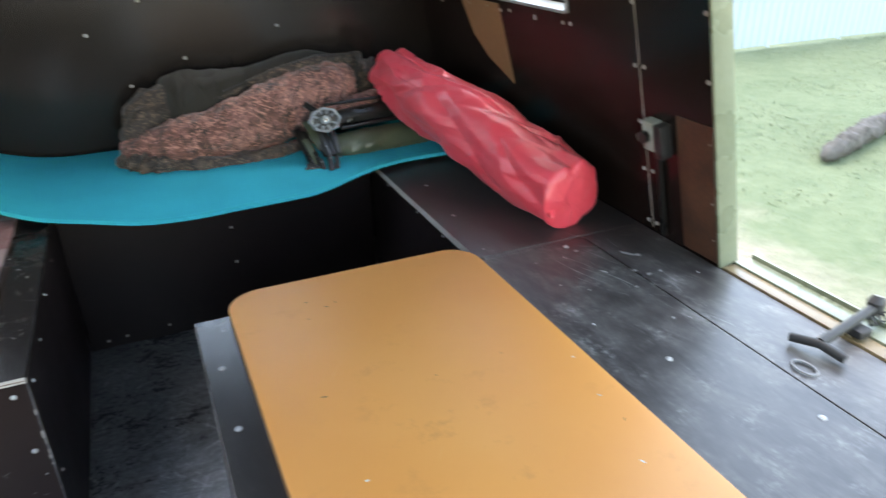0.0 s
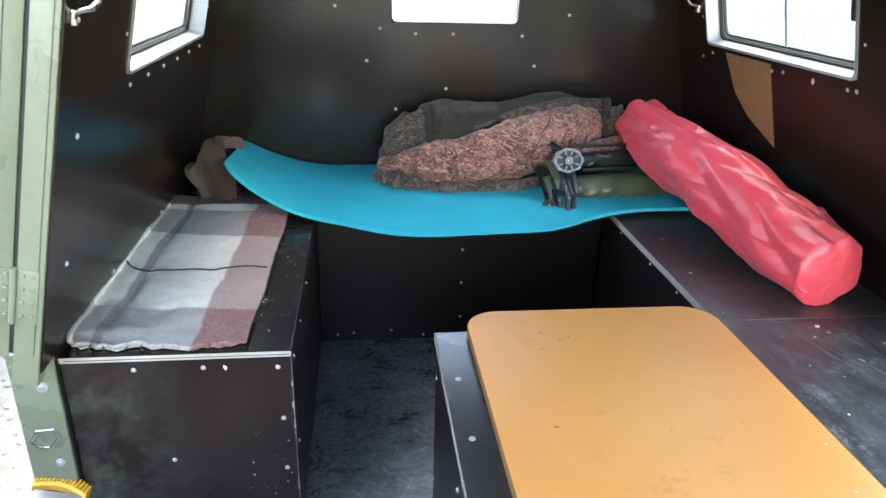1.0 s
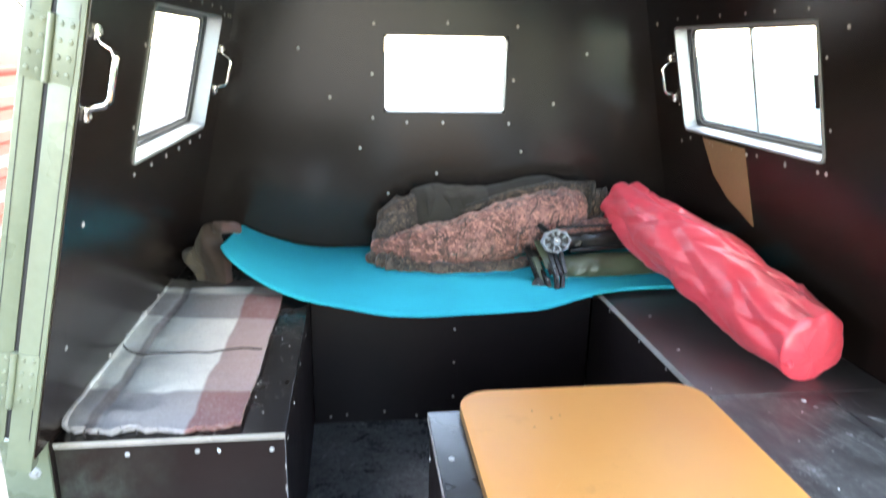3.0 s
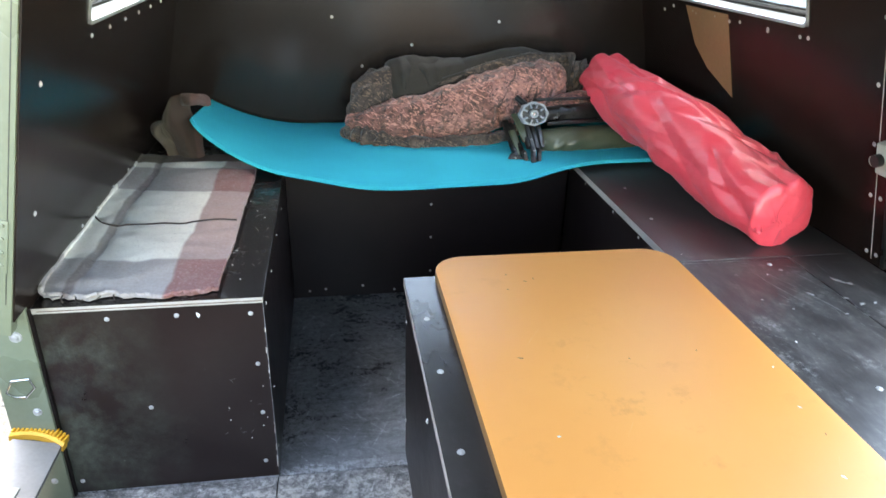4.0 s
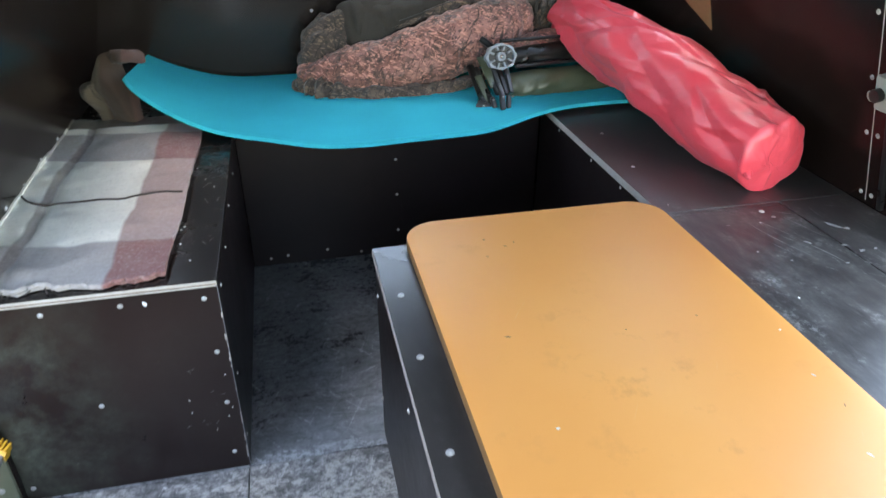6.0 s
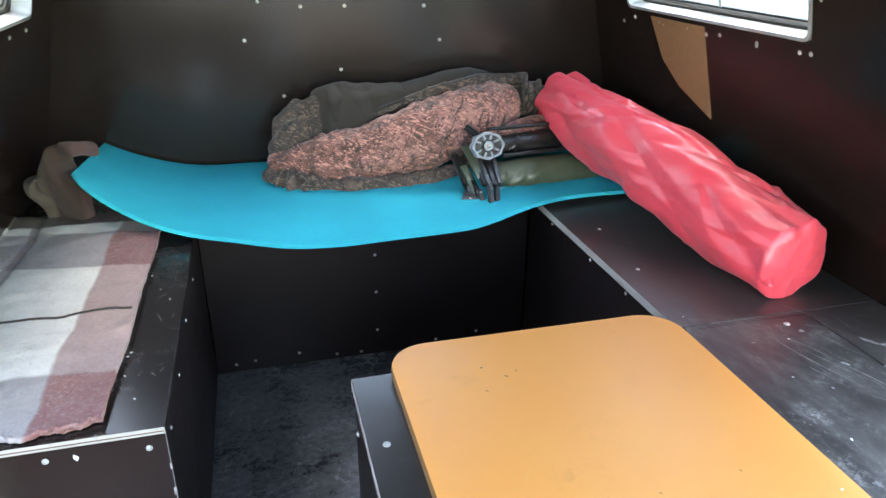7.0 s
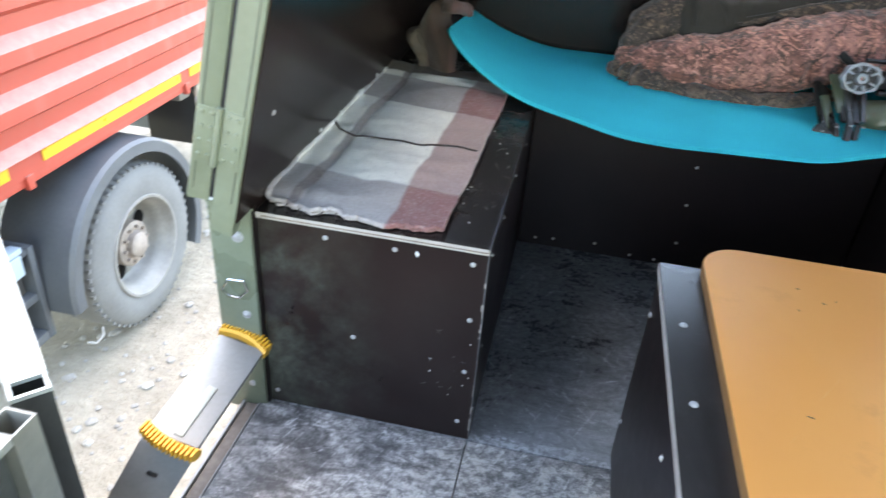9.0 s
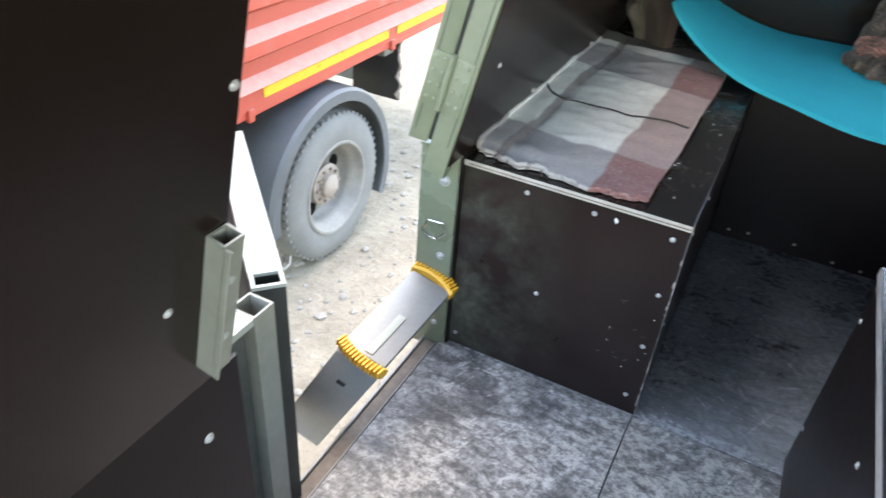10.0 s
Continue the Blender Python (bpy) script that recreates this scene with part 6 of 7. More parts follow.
# dark plugs paint the shade inside two drilled holes
for v_ in (0.075, 0.205):
    part("slot_dark", tube([(-0.6475, v_, 0.0145), (-0.6405, v_, 0.0145)], 0.006, 14, flat=1.4), M["rubber"], stub, "dark plug painted in for a drilled hole's shade")
for v_ in (0.10, 0.18):
    screw(stub, Matrix.Translation((-0.655, v_, 0.0222)), 0.9)
half = base("door_2", axes((-0.440, -0.470, 0.0), (-0.74, 0.67, 0), (-0.67, -0.74, 0)), "lower half door swung outwards, pale steel rim with hollow tube ends", "door", "", "structure")
part("face_panel", boxes([((0.036, 0.003, 0.0), (0.46, 0.041, 0.438))], 0.002), M["bench_ply"], half)
# both rims carry their skylight in the paler steel
part("rim", boxes([((0.036, -0.001, 0.4385), (0.47, 0.045, 0.4485))], 0.001), M["pale_steel"], half, "top rim with skylight painted in as paler steel")
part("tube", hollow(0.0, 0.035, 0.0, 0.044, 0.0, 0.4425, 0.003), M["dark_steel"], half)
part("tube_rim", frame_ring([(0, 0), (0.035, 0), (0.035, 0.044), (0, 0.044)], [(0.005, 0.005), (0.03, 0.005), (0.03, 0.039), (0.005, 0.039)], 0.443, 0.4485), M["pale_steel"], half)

# tread and leg placed to fit the camera's view; far end hangs free
STEP_U = Vector((0.0984, -0.0015, -0.0214)).normalized()
STEP = axes((-0.447, -0.2775, 0.161), STEP_U, (0.006, 0.2555, 0.009))
step = base("step_stool", STEP, "aluminium step stool with yellow ribbed ends at the door sill, placed to fit the view", "step stool")
part("tread", boxes([((-0.045, 0.004, -0.012), (0.045, 0.246, 0.0))], 0.003), M["dull_alloy"], step, "brushed aluminium tread")
part("rib", boxes([((-0.002, 0.012, -0.001), (0.014, 0.125, 0.0030))], 0.001), M["pale_steel"], step, "bright raised rib")


def slanted(top, drop, width, thick):
    """A flat leg from a top edge centre down by drop, in world axes."""
    bm = bmesh.new()
    c, d, w_ = Vector(top), Vector(drop), STEP_U * (width / 2)
    q = Vector((0, thick, 0.002))
    vs = [bm.verts.new(p) for p in (c - w_, c + w_, c + w_ + d, c - w_ + d, c - w_ + q, c + w_ + q, c + w_ + d + q, c - w_ + d + q)]
    for f in ((0, 1, 2, 3), (7, 6, 5, 4), (0, 4, 5, 1), (1, 5, 6, 2), (2, 6, 7, 3), (3, 7, 4, 0)):
        bm.faces.new([vs[k] for k in f])
    bmesh.ops.recalc_face_normals(bm, faces=bm.faces)
    bmesh.ops.bevel(bm, geom=bm.edges[:], offset=0.002, segments=1, affect="EDGES")
    return bm


leg = part("end_leg", slanted((-0.449, -0.290, 0.150), (-0.128, -0.018, -0.240), 0.092, 0.010), M["dull_alloy"], step, "flat grey aluminium end leg", STEP.inverted())
# black inset stands in for the shade inside the leg's slot
part("slot_dark", slanted((-0.478, -0.2965, 0.095), (-0.005, -0.0007, -0.0094), 0.018, 0.003), M["black_plastic"], leg)


def ribbed_end(at):
    """A bowed yellow end cap with a comb of teeth."""
    def bow(x):
        return 1 - (x / 0.052) ** 2
    bm = bmesh.new()
    rows_ = []
    for k in range(13):
        x = -0.051 + 0.0085 * k
        rows_.append([bm.verts.new((x, -0.004 - 0.012 * bow(x) + dy, dz + 0.004 * bow(x))) for dy, dz in ((0.0, -0.013), (0.016, -0.013), (0.017, 0.0), (0.012, 0.004), (0.002, 0.004), (-0.002, 0.0))])
    for p, q in zip(rows_, rows_[1:]):
        for k in range(6):
            bm.faces.new((p[k], p[(k + 1) % 6], q[(k + 1) % 6], q[k]))
    bm.faces.new(rows_[0][::-1])
    bm.faces.new(rows_[-1])
    bmesh.ops.recalc_face_normals(bm, faces=bm.faces)
    e = part("end_cap", bm, M["yellow_plastic"], step, "yellow ribbed plastic end", at, 35)
    for k in range(14):
        x = -0.0485 + k * 0.00745
        part("tooth", boxes([((x - 0.0021, -0.012 - 0.012 * bow(x), -0.007 + 0.004 * bow(x)), (x + 0.0021, 0.008 - 0.012 * bow(x), 0.0085 + 0.004 * bow(x)))], 0.0014), M["yellow_plastic"], e)
    return e


ribbed_end(pose(0, 0, 0, 0, 0, -9))
ribbed_end(Matrix.Translation((0, 0.2555, 0)) @ pose(0, 0, 0, 0, 0, 171))

# ---- side opening ----
side_open = base("door_3", W_RIGHT, "pale painted steel frame round the open side hatch", "door", "", "structure")
part("jamb", boxes([((R_DOOR_FAR - 0.002, 0.0, -0.044), (R_DOOR_FAR + 0.005, R_HEAD, 0.003))], 0.0015), M["green_steel"], side_open)
part("jamb", boxes([((R_DOOR_NEAR - 0.006, 0.0, -0.066), (R_DOOR_NEAR + 0.002, R_HEAD, 0.003))], 0.0015), M["green_steel"], side_open)
part("head", boxes([((R_DOOR_FAR + 0.006, R_HEAD - 0.008, -0.066), (R_DOOR_NEAR - 0.006, R_HEAD, 0.003))], 0.0015), M["green_steel"], side_open)
hatch_sill = base("door_sill", (XR, -0.82, H), "worn brass-coloured wood and steel sill of the side hatch", "sill", "", "structure")
part("strip", boxes([((0.001, 0.825 - R_DOOR_NEAR, -0.03), (0.034, 0.622, 0.004))], 0.002), surf("varnished_pine", (0.14, 0.095, 0.045), (0.22, 0.16, 0.08), 14.0, 0.4, fine=60.0), hatch_sill, "varnished pine strip")
part("strip", boxes([((0.0345, 0.825 - R_DOOR_NEAR, -0.03), (0.080, 0.622, 0.008))], 0.002), M["green_steel"], hatch_sill)
part("drip_edge", boxes([((0.0805, 0.825 - R_DOOR_NEAR, -0.03), (0.086, 0.622, 0.016))], 0.001), M["green_steel"], hatch_sill)

stay = base("latch_arm", (1.24, -0.50, H), "black steel latch arm lying across the hatch sill", "latch")
part("arm", tube([(-0.03, 0.0, 0.022), (0.06, 0.012, 0.034), (0.125, 0.022, 0.040)], 0.009, 10), M["rubber"], stay)
part("crossbar", tube([(-0.045, 0.045, 0.012), (-0.03, 0.0, 0.020), (-0.02, -0.042, 0.012)], 0.0085, 10), M["rubber"], stay)
part("knob", tube([(0.125, 0.022, 0.028), (0.125, 0.022, 0.050), (0.128, 0.023, 0.060)], [0.014, 0.016, 0.010], 12), M["black_plastic"], stay)
part("pivot", boxes([((0.052, -0.012, 0.0085), (0.082, 0.030, 0.024))], 0.004), M["rubber"], stay)
part("spring", tube([(0.090 + 0.0035 * k, 0.006 + 0.010 * math.cos(k * 1.6), 0.026 + 0.010 * math.sin(k * 1.6)) for k in range(16)], 0.0022, 6), M["rubber"], stay)
pull = base("ring_pull", (1.155, -0.522, H), "small oval plated ring pull set in the bench lid", "ring pull")
part("ring", tube([(0.014 * math.cos(k * math.tau / 20), 0.022 * math.sin(k * math.tau / 20), 0.003) for k in range(20)], 0.0022, 8, True), M["dull_alloy"], pull)

lock = base("door_latch", W_RIGHT @ Matrix.Translation(on_right(-0.02, 0.69)), "plated steel slam latch with a black cover and pull rod", "latch")
body = part("body", boxes([((-0.012, -0.030, 0.0), (0.026, 0.036, 0.026))], 0.005), M["pale_steel"], lock)
part("boss", tube([(-0.014, -0.004, 0.010), (-0.014, -0.004, 0.030)], 0.011, 12), M["pale_steel"], lock)
part("bolt", tube([(0.004, 0.004, 0.028), (0.004, 0.004, 0.040)], 0.013, 12), M["chair_metal"], lock)
part("cover", boxes([((0.0265, -0.040, 0.0), (0.050, 0.034, 0.028))], 0.003), M["black_plastic"], lock)
part("pull_rod", boxes([((0.006, -0.245, 0.003), (0.018, -0.0385, 0.012))], 0.002), M["chair_metal"], lock)
for u, v in ((-0.030, 0.02), (-0.030, -0.03)):
    screw(lock, Matrix.Translation((u, v, 0.0)), 0.9)
hook = base("wire_hook", W_LEFT @ Matrix.Translation(on_left(0.06, 1.27)), "thin black wire loops hanging on the wall", "wire")
part("wire", tube([(-0.04, 0.022, 0.004), (-0.03, 0.0, 0.010), (-0.045, -0.02, 0.012), (-0.02, -0.022, 0.010), (-0.018, 0.004, 0.006), (0.0, 0.012, 0.006), (0.03, 0.002, 0.010), (0.045, -0.022, 0.010), (0.03, -0.032, 0.008), (0.0, -0.028, 0.006)], 0.0016, 6), M["black_plastic"], hook)

# ---- outside ----
GROUND = -1.5


def earth():
    """Dry trodden earth, pale beside the truck, turning to thin grassy soil away from it."""
    m, t, b = tree_of("dry_earth")
    at = where_is(t)
    big, mid, fine = noise_at(t, at, 0.9, 5.0), noise_at(t, at, 5.0, 7.0, 0.7), noise_at(t, at, 24.0, 5.0, 0.7)
    f = calc(t, "ADD", calc(t, "MULTIPLY", ramp(t, big, 0.3, 0.7), 0.4), calc(t, "MULTIPLY", ramp(t, mid, 0.35, 0.65), 0.6))
    pale = blend(t, f, (0.165, 0.138, 0.102), (0.350, 0.300, 0.232))
    turf = blend(t, f, (0.058, 0.086, 0.036), (0.112, 0.134, 0.070))
    x = node(t, "SeparateXYZ", {"Vector": at}).outputs[0]
    edge = calc(t, "ADD", x, ramp(t, big, 0.3, 0.7, -1.5, 1.5))
    t.links.new(blend(t, ramp(t, edge, 3.2, 5.6), pale, turf), b.inputs["Base Color"])
    b.inputs["Roughness"].default_value = 0.95
    put_bump(t, b, calc(t, "ADD", mid, calc(t, "MULTIPLY", fine, 0.4)), 0.9, 0.06)
    return m


def dusty_skylit_red():
    """Red truck enamel: painted sky glow and dust on upward faces, faint dust runs."""
    m, t, b = tree_of("red_truck_paint")
    at = where_is(t)
    big, fine = noise_at(t, at, 1.6, 5.0), noise_at(t, at, 18.0, 6.0, 0.7)
    run = noise_at(t, at, 6.0, 5.0, 0.6, (1.0, 1.0, 0.2))
    up = node(t, "SeparateXYZ", {"Vector": node(t, "NewGeometry").outputs["Normal"]}).outputs[2]
    col = blend(t, ramp(t, big, 0.3, 0.7), (0.33, 0.034, 0.018), (0.40, 0.048, 0.026))
    # upward faces paler: sky light put into the colour together with dust
    dust = calc(t, "MULTIPLY", ramp(t, up, 0.15, 0.60, 0.06, 0.62), ramp(t, fine, 0.30, 0.65, 0.55, 1.0))
    dust = calc(t, "ADD", dust, calc(t, "MULTIPLY", ramp(t, run, 0.56, 0.70), 0.14), True)
    t.links.new(blend(t, dust, col, (0.30, 0.235, 0.195)), b.inputs["Base Color"])
    t.links.new(calc(t, "ADD", 0.45, calc(t, "MULTIPLY", dust, 0.4), True), b.inputs["Roughness"])
    put_bump(t, b, fine, 0.1, 0.002)
    return m


M["ground"] = earth()
M["grass"] = surf("thin_spring_grass", (0.090, 0.118, 0.060), (0.130, 0.150, 0.088), 1.5, 0.8, fine=30.0)
M["stone"] = surf("pale_stone", (0.20, 0.18, 0.16), (0.32, 0.30, 0.27), 6.0, 0.9, random=0.5)
M["red_paint"] = dusty_skylit_red()
M["tape"] = surf("yellow_reflective_tape", (0.50, 0.29, 0.010), (0.58, 0.35, 0.018), 14.0, 0.35)
M["tyre"] = surf("dusty_tyre_rubber", (0.10, 0.099, 0.096), (0.155, 0.153, 0.148), 5.0, 0.85, fine=60.0)
M["rim"] = surf("grey_steel_rim", (0.12, 0.114, 0.104), (0.215, 0.204, 0.186), 8.0, 0.5, fine=50.0)
M["rust"] = surf("rusty_hub_steel", (0.17, 0.135, 0.11), (0.30, 0.25, 0.215), 14.0, 0.7, fine=60.0)
M["guard"] = surf("grey_plastic_mudguard", (0.048, 0.053, 0.059), (0.078, 0.085, 0.092), 4.0, 0.5, fine=60.0)
# near-black that stands for the shade inside the rim's holes
M["void"] = surf("hole_shade", (0.0012, 0.0012, 0.0012), (0.003, 0.003, 0.003), 8.0, 0.8, spec=0.1)
M["chassis"] = surf("dark_chassis_steel", (0.020, 0.019, 0.018), (0.04, 0.038, 0.036), 5.0, 0.6)
M["fence"] = surf("pale_blue_fence_paint", (0.24, 0.295, 0.33), (0.28, 0.335, 0.37), 0.6, 0.6)
M["bark"] = surf("grey_bark", (0.022, 0.020, 0.017), (0.075, 0.068, 0.058), 9.0, 0.9)


bm = bmesh.new()
bmesh.ops.create_grid(bm, x_segments=40, y_segments=40, size=400, matrix=Matrix.Translation((0, 0, GROUND)))
tagged(part("ground", bm, M["ground"], None, "pale dry trodden earth with thin grass", None, 0), "", "ground", "", "structure")

rnd = random.Random(11)
bm = bmesh.new()
for k in range(11000):
    x, y = rnd.uniform(4.2, 15), rnd.uniform(-0.5, 9.2)
    if noise.noise(Vector((x * 0.7, y * 0.7, 3))) < rnd.uniform(-0.35, 0.25) + 0.5 * max(6.0 - x, 0):
        continue
    for b_ in range(3):
        a, h_, w_ = rnd.uniform(0, math.tau), rnd.uniform(0.012, 0.045), rnd.uniform(0.003, 0.007)
        dx, dy = math.cos(a), math.sin(a)
        p = Vector((x + rnd.uniform(-0.05, 0.05), y + rnd.uniform(-0.05, 0.05), GROUND))
        v1, v2 = bm.verts.new(p + Vector((-dy * w_, dx * w_, 0))), bm.verts.new(p + Vector((dy * w_, -dx * w_, 0)))
        v3 = bm.verts.new(p + Vector((dx * h_ * 0.6, dy * h_ * 0.6, h_)))
        bm.faces.new((v1, v2, v3))
tagged(part("grass", bm, M["grass"], None, "thin short spring grass on dry earth", None, 0), "", "grass", "", "stuff")
bm = bmesh.new()
for k in range(700):
    x, y = rnd.uniform(-2.4, -0.6), rnd.uniform(-1.0, 4.0)
    s = rnd.uniform(0.008, 0.035) * rnd.uniform(0.5, 1)
    made = bmesh.ops.create_icosphere(bm, subdivisions=1, radius=s)["verts"]
    for v in made:
        v.co *= rnd.uniform(0.75, 1.2)
        v.co.z *= 0.6
        v.co += Vector((x, y, GROUND + s * 0.2))
tagged(part("gravel", bm, M["stone"], None, "loose pale stones on the dry earth", None, 0), "", "gravel", "", "stuff")

# truck: its side faces +x
truck = base("truck", (-2.1, 1.80, GROUND), "red corrugated truck body with yellow tape and a dusty rear wheel", "truck")
bm = bmesh.new()
prof = [(0.02, 1.14), (0.02, 1.235)]
for k in range(6):
    zh = 1.255 + 0.21 * k
    prof += [(0.045, zh - 0.018), (0.0, zh + 0.032), (0.0, zh + 0.10), (0.045, zh + 0.13)]
prof += [(0.05, 2.452), (0.05, 2.47), (-0.02, 2.47)]
Y0, Y1 = -6.0, 2.6
rows = [[bm.verts.new((x, y, z)) for x, z in prof] for y in (Y0, Y1)]
for k in range(len(prof) - 1):
    bm.faces.new((rows[0][k], rows[1][k], rows[1][k + 1], rows[0][k + 1]))
bm_box(bm, (-2.4, Y0, 1.14), (-0.021, Y1, 2.46))
part("cargo_side", bm, M["red_paint"], truck, "red corrugated steel side", smooth=0)
for a_, b_ in ((-2.4, -1.5), (-1.4, -0.62), (-0.42, 0.70), (0.80, 1.75), (1.85, 2.5)):
    part("reflector_tape", boxes([((0.021, a_, 1.172), (0.024, b_, 1.222))]), M["tape"], truck, smooth=0)
part("lower_rail", boxes([((-0.04, Y0, 1.10), (0.012, Y1, 1.139))], 0.004), M["red_paint"], truck)
part("top_board", boxes([((-0.06, Y0, 2.4705), (0.02, Y1, 2.71))], 0.005), surf("faded_wood_board", (0.13, 0.090, 0.058), (0.17, 0.122, 0.082), 2.0, 0.8), truck, "faded plank above the side")
part("chassis_rail", boxes([((-0.75, Y0, 0.82), (-0.62, Y1, 1.08))], 0.01), M["chassis"], truck)
part("underbody", boxes([((-2.3, Y0, 1.0), (-0.30, Y1, 1.098))], 0.01), M["chassis"], truck)
part("tail_lamp", boxes([((-0.20, 0.86, 0.98), (-0.10, 0.98, 1.06))], 0.015), M["rim"], truck, "grey lamp housing")
part("tail_lamp", boxes([((-0.20, 1.02, 0.94), (-0.12, 1.10, 1.00))], 0.012), M["rim"], truck)
part("bumper", boxes([((-1.6, 1.02, 0.70), (-0.30, 1.12, 0.80))], 0.01), M["fence"], truck, "pale bumper bar")
part("mud_flap", boxes([((-0.42, 0.98, 0.66), (-0.06, 1.0, 1.05))], 0.004), M["rubber"], truck)
part("tail_chain", tube([(-0.03 + 0.012 * math.sin(k * 1.3), 0.93 + 0.012 * math.cos(k * 1.7), 1.12 - 0.030 * k) for k in range(15)], [0.008 + 0.005 * (k % 2) for k in range(15)], 7), M["rust"], truck, "rusty hanging chain")
part("rail_clip", boxes([((0.0, 0.735, 1.085), (0.03, 0.775, 1.15))], 0.006), M["red_paint"], truck)
part("rail_clip", boxes([((0.0, -0.54, 1.085), (0.03, -0.50, 1.15))], 0.006), M["red_paint"], truck)
part("side_guard", boxes([((-0.12, -1.05, 0.52), (-0.08, -0.80, 0.58)), ((-0.12, -1.05, 0.83), (-0.08, -0.80, 0.88)), ((-0.12, -1.0, 0.50), (-0.08, -0.95, 0.90)), ((-0.12, -0.84, 0.50), (-0.08, -0.80, 0.90))], 0.005), M["guard"], truck)
crate = part("battery_box", boxes([((-0.40, -0.80, 0.30), (-0.30, -0.53, 0.80))], 0.006), M["guard"], truck, "grey plastic battery box frame")
for lo, hi in (((-0.2995, -0.80, 0.30), (-0.05, -0.765, 0.80)), ((-0.2995, -0.565, 0.30), (-0.05, -0.53, 0.80)), ((-0.2995, -0.7645, 0.30), (-0.055, -0.5655, 0.345)),
               ((-0.2995, -0.7645, 0.52), (-0.06, -0.5655, 0.56)), ((-0.2995, -0.7645, 0.765), (-0.055, -0.5655, 0.798))):
    part("bar", boxes([(lo, hi)], 0.006), M["guard"], crate)
part("battery", boxes([((-0.28, -0.75, 0.562), (-0.10, -0.58, 0.70))], 0.01), M["chassis"], crate)
part("clamp", boxes([((-0.10, -0.76, 0.802), (-0.04, -0.60, 0.83)), ((-0.06, -0.72, 0.70), (-0.035, -0.62, 0.80))], 0.006), M["fence"], crate, "pale steel clamp")
part("fuel_box", boxes([((-0.60, -2.2, 0.45), (-0.16, -0.98, 0.95))], 0.03), M["chassis"], truck)


def turned(profile, seg=48):
    """A solid turned about the x axis: profile of (x, radius)."""
    bm = bmesh.new()
    loops = [[bm.verts.new((x, r * math.cos(k * math.tau / seg), r * math.sin(k * math.tau / seg))) for k in range(seg)] for x, r in profile]
    for i in range(len(loops) - 1):
        for k in range(seg):
            bm.faces.new((loops[i][k], loops[i][(k + 1) % seg], loops[i + 1][(k + 1) % seg], loops[i + 1][k]))
    bmesh.ops.recalc_face_normals(bm, faces=bm.faces)
    return bm


wheel = part("wheel", turned([(-0.27, 0.27), (-0.275, 0.34), (-0.262, 0.42), (-0.235, 0.448), (-0.20, 0.456), (-0.07, 0.456), (-0.035, 0.448), (-0.008, 0.42), (0.005, 0.34), (-0.004, 0.283), (-0.02, 0.272)]), M["tyre"], truck,
             "dusty worn truck tyre", Matrix.Translation((0.07, 0.09, 0.456)))
rim = part("rim", turned([(-0.004, 0.286), (0.006, 0.282), (0.004, 0.268), (-0.02, 0.256), (-0.05, 0.245), (-0.055, 0.238), (-0.10, 0.226), (-0.13, 0.214), (-0.145, 0.195), (-0.135, 0.12), (-0.11, 0.105), (-0.105, 0.0005)]), M["rim"], wheel, "deep-dished grey steel rim")
part("hub", turned([(-0.130, 0.128), (-0.080, 0.126), (-0.075, 0.118), (-0.075, 0.075), (-0.045, 0.070), (-0.035, 0.058), (-0.034, 0.0005)], 28), M["rust"], wheel, "rusty hub")
for k in range(10):
    a = k * math.tau / 10
    part("nut", tube([(-0.077, 0.098 * math.cos(a), 0.098 * math.sin(a)), (-0.056, 0.098 * math.cos(a), 0.098 * math.sin(a))], 0.010, 6), M["rust"], wheel)
for k in range(5):
    a = (k + 0.35) * math.tau / 5
    # solid discs in front of the rim paint the holes' darkness
    part("hand_hole_disc", turned([(-0.1385, 0.0005), (-0.1375, 0.044), (-0.1395, 0.047)], 16), M["void"], rim, at=Matrix.Translation((0.004, 0.165 * math.cos(a), 0.165 * math.sin(a))))
block = finish(boxes([((-0.020, -0.010, -0.010), (0.020, 0.010, 0.006))]), "tread_block", M["tyre"])
for k in range(56):
    a = k * math.tau / 56
    for x_ in (-0.040, -0.238):
        part("tread_block", block, None, wheel, at=Matrix.Rotation(a, 4, "X") @ Matrix.Translation((x_, 0, 0.4455)))
bm = bmesh.new()
seg = 26
prof = [(-0.36, 0.585), (0.01, 0.585), (0.03, 0.570), (0.032, 0.515), (0.024, 0.512), (0.012, 0.562), (-0.36, 0.573)]
loops = []
for k in range(seg + 1):
    a = radians(-28 + 212 * k / seg)
    loops.append([bm.verts.new((x, r * math.cos(a), r * math.sin(a))) for x, r in prof])
for i in range(seg):
    for k in range(len(prof)):
        bm.faces.new((loops[i][k], loops[i][(k + 1) % len(prof)], loops[i + 1][(k + 1) % len(prof)], loops[i + 1][k]))
bm.faces.new(loops[0])
bm.faces.new(loops[-1][::-1])
bmesh.ops.recalc_face_normals(bm, faces=bm.faces)
part("mudguard", bm, M["guard"], truck, "grey plastic wheel arch", Matrix.Translation((0.06, 0.06, 0.47)), 30)
part("mudguard_bracket", tube([(0.08, -0.50, 0.25), (0.10, -0.47, 0.225), (0.10, -0.41, 0.23), (0.085, -0.385, 0.26)], 0.007, 8), M["rim"], truck)

fence = base("fence", (6, 9.4, GROUND), "pale blue sheet-metal fence beyond the grass", "fence")
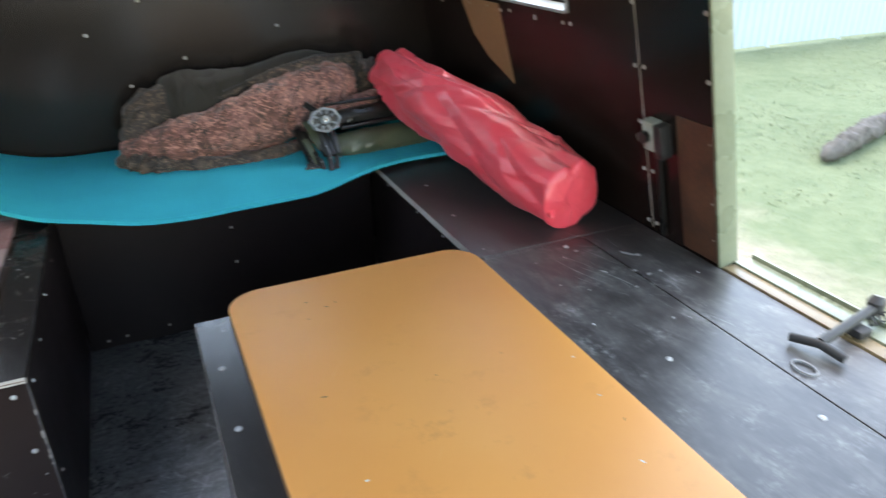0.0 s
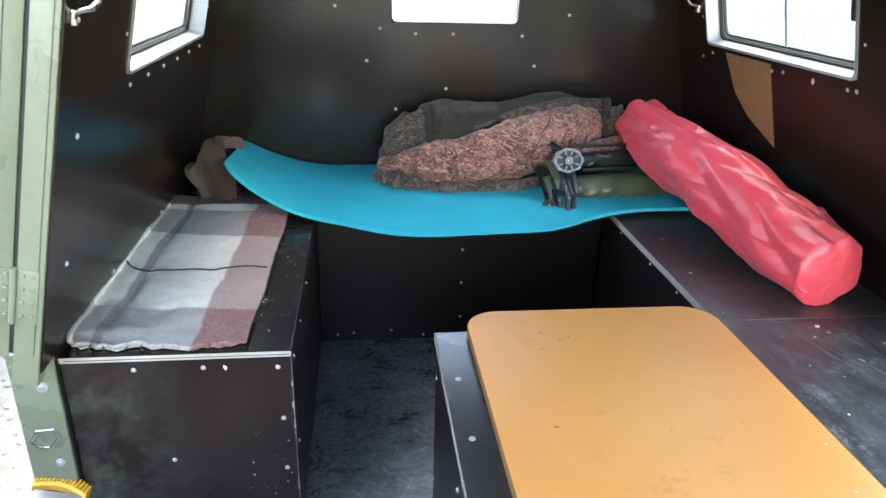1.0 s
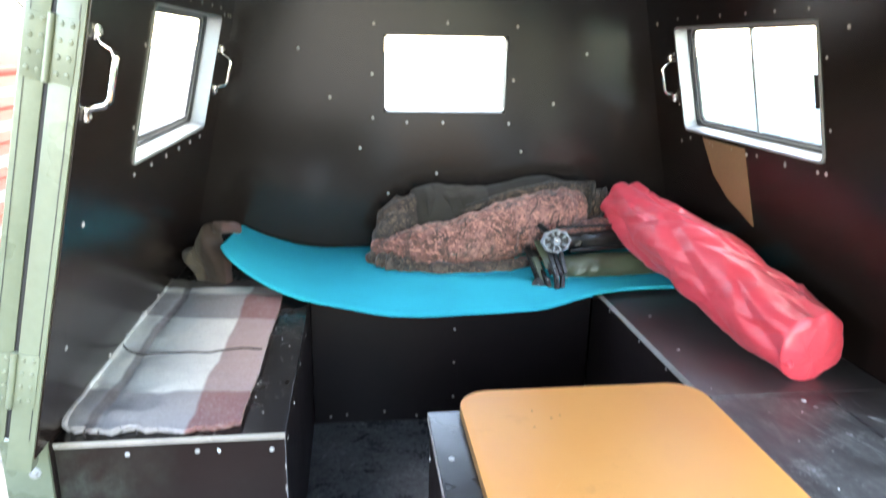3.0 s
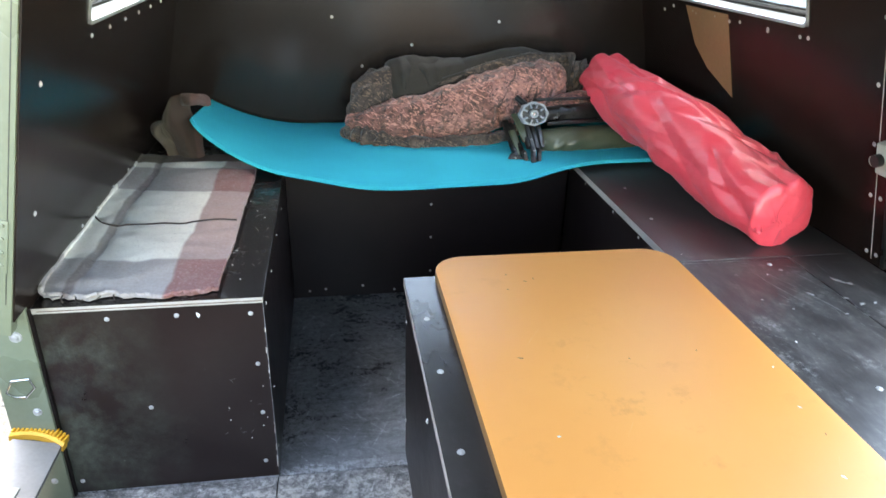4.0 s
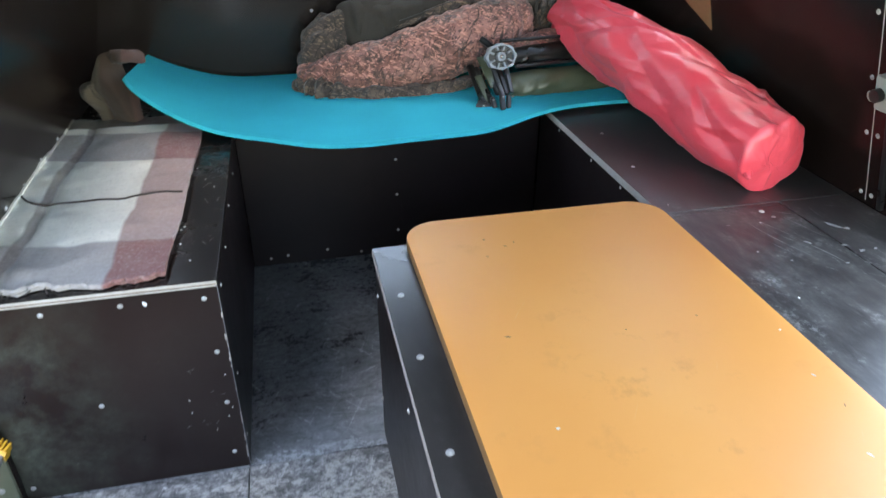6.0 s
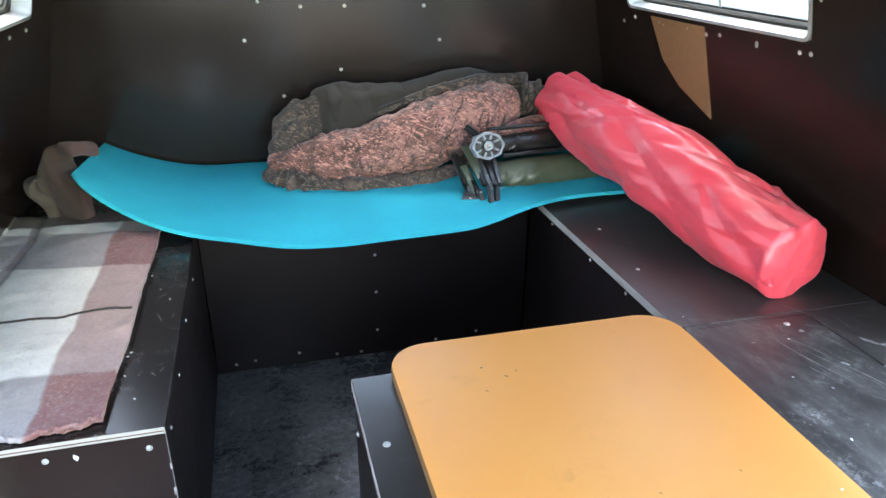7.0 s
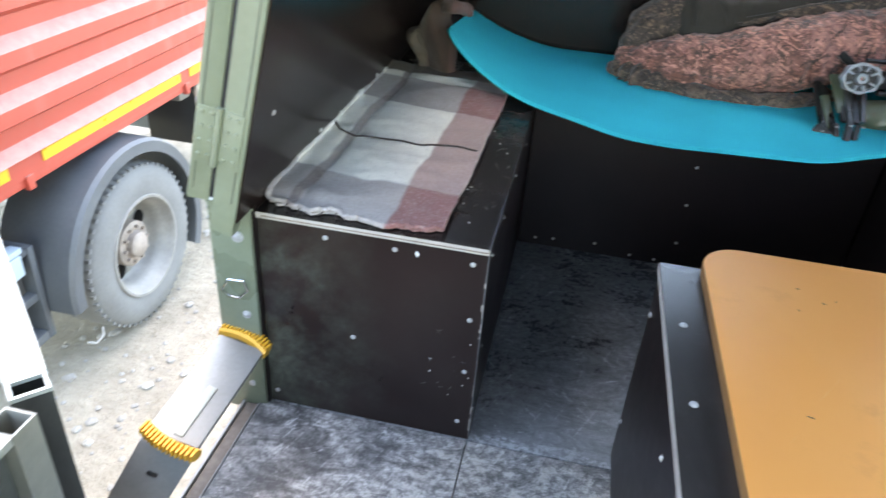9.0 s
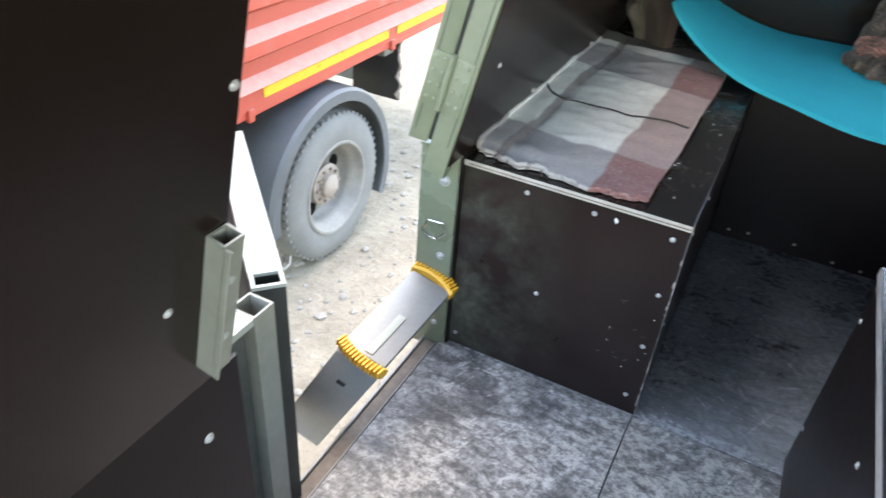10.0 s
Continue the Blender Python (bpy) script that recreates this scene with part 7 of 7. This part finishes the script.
for k in range(13):
    x = k * 2.0
    bm = bmesh.new()
    prof = []
    for j in range(10):
        prof += [(x + j * 0.2, 0.0), (x + j * 0.2 + 0.09, 0.0), (x + j * 0.2 + 0.10, -0.02), (x + j * 0.2 + 0.19, -0.02)]
    prof.append((x + 1.99, -0.02))
    lo, hi = ([bm.verts.new((px, py, z)) for px, py in prof] for z in (0.05, 2.1))
    for j in range(len(prof) - 1):
        bm.faces.new((lo[j], lo[j + 1], hi[j + 1], hi[j]))
    part("fence_panel", bm, M["fence"], fence, smooth=0)
    part("post", boxes([((x - 0.03, 0.005, 0.0), (x + 0.03, 0.065, 1.9))], 0.004), M["fence"], fence)

log = base("log", (7.9, 4.2, GROUND), "weathered grey log lying in the grass", "log")
part("trunk", crumple([(-0.9, -0.3, 0.10), (-0.3, -0.1, 0.12), (0.3, 0.12, 0.13), (1.1, 0.35, 0.14)], [0.09, 0.12, 0.13, 0.11], 24, 60, 0.05, 7, 5, 1.0, 0.03), M["bark"], log)


def bare_tree(at, height, seed):
    r = random.Random(seed)
    t = base("tree", at, "bare leafless tree far behind the truck", "tree", "bare trees")
    lean = Vector((r.uniform(-0.04, 0.04), r.uniform(-0.04, 0.04), 1))
    pts = [lean * height * k / 6 + Vector((r.uniform(-0.1, 0.1), r.uniform(-0.1, 0.1), 0)) for k in range(7)]
    pts[0] = Vector((0, 0, -0.02))
    part("trunk", tube(pts, [0.16 * (1 - k / 7.5) for k in range(7)], 8), M["bark"], t)
    crown = bmesh.new()
    for k in range(34):
        f = r.uniform(0.28, 0.98)
        p = lean * height * f
        a = r.uniform(0, math.tau)
        ln = (1.15 - f) * height * 0.38 * r.uniform(0.6, 1.2)
        d = Vector((math.cos(a), math.sin(a), r.uniform(0.6, 1.3))).normalized()
        ends = [(p, d, ln, 0.035 * (1.2 - f))]
        for q in range(5):
            s = r.uniform(0.25, 0.9)
            d2 = (d + Vector((r.uniform(-0.8, 0.8), r.uniform(-0.8, 0.8), r.uniform(-0.2, 0.7)))).normalized()
            ends.append((p + d * ln * s, d2, ln * 0.45, 0.016 * (1.2 - f)))
        for p0, dd, l_, w_ in ends:
            p1 = p0 + dd * l_ * 0.5 + Vector((0, 0, 0.03 * l_))
            p2 = p0 + dd * l_
            o = dd.orthogonal().normalized()
            o2 = dd.cross(o)
            rings = [[crown.verts.new(c + (o * math.cos(j * 2.094) + o2 * math.sin(j * 2.094)) * w) for j in range(3)] for c, w in ((p0, w_), (p1, w_ * 0.6), (p2, w_ * 0.12))]
            for i in range(2):
                for j in range(3):
                    crown.faces.new((rings[i][j], rings[i][(j + 1) % 3], rings[i + 1][(j + 1) % 3], rings[i + 1][j]))
    part("crown", crown, M["bark"], t)
    return t


for k, (x, y, h_) in enumerate(((-9.0, 17.0, 8.5), (-10.2, 18.5, 9.5), (-8.2, 19.0, 7.5), (-12.0, 21.0, 9.0), (-13.5, 20.0, 8.0), (-7.2, 22.0, 8.0))):
    bare_tree((x, y, GROUND), h_, 900 + k)

# the frame that carries the cabin, out of sight under its floor
carrier = base("truck_bed", (0.44, -0.2, GROUND), "dark steel underframe on blocks carrying the cabin", "underframe", "", "structure")
for x in (-0.45, 0.45):
    part("rail", boxes([((x - 0.06, -1.3, 1.20), (x + 0.06, 1.35, 1.449))], 0.01), M["chassis"], carrier)
    for y in (-1.0, 1.0):
        part("block", boxes([((x - 0.15, y - 0.2, 0.0), (x + 0.15, y + 0.2, 1.1995))], 0.01), M["chassis"], carrier)
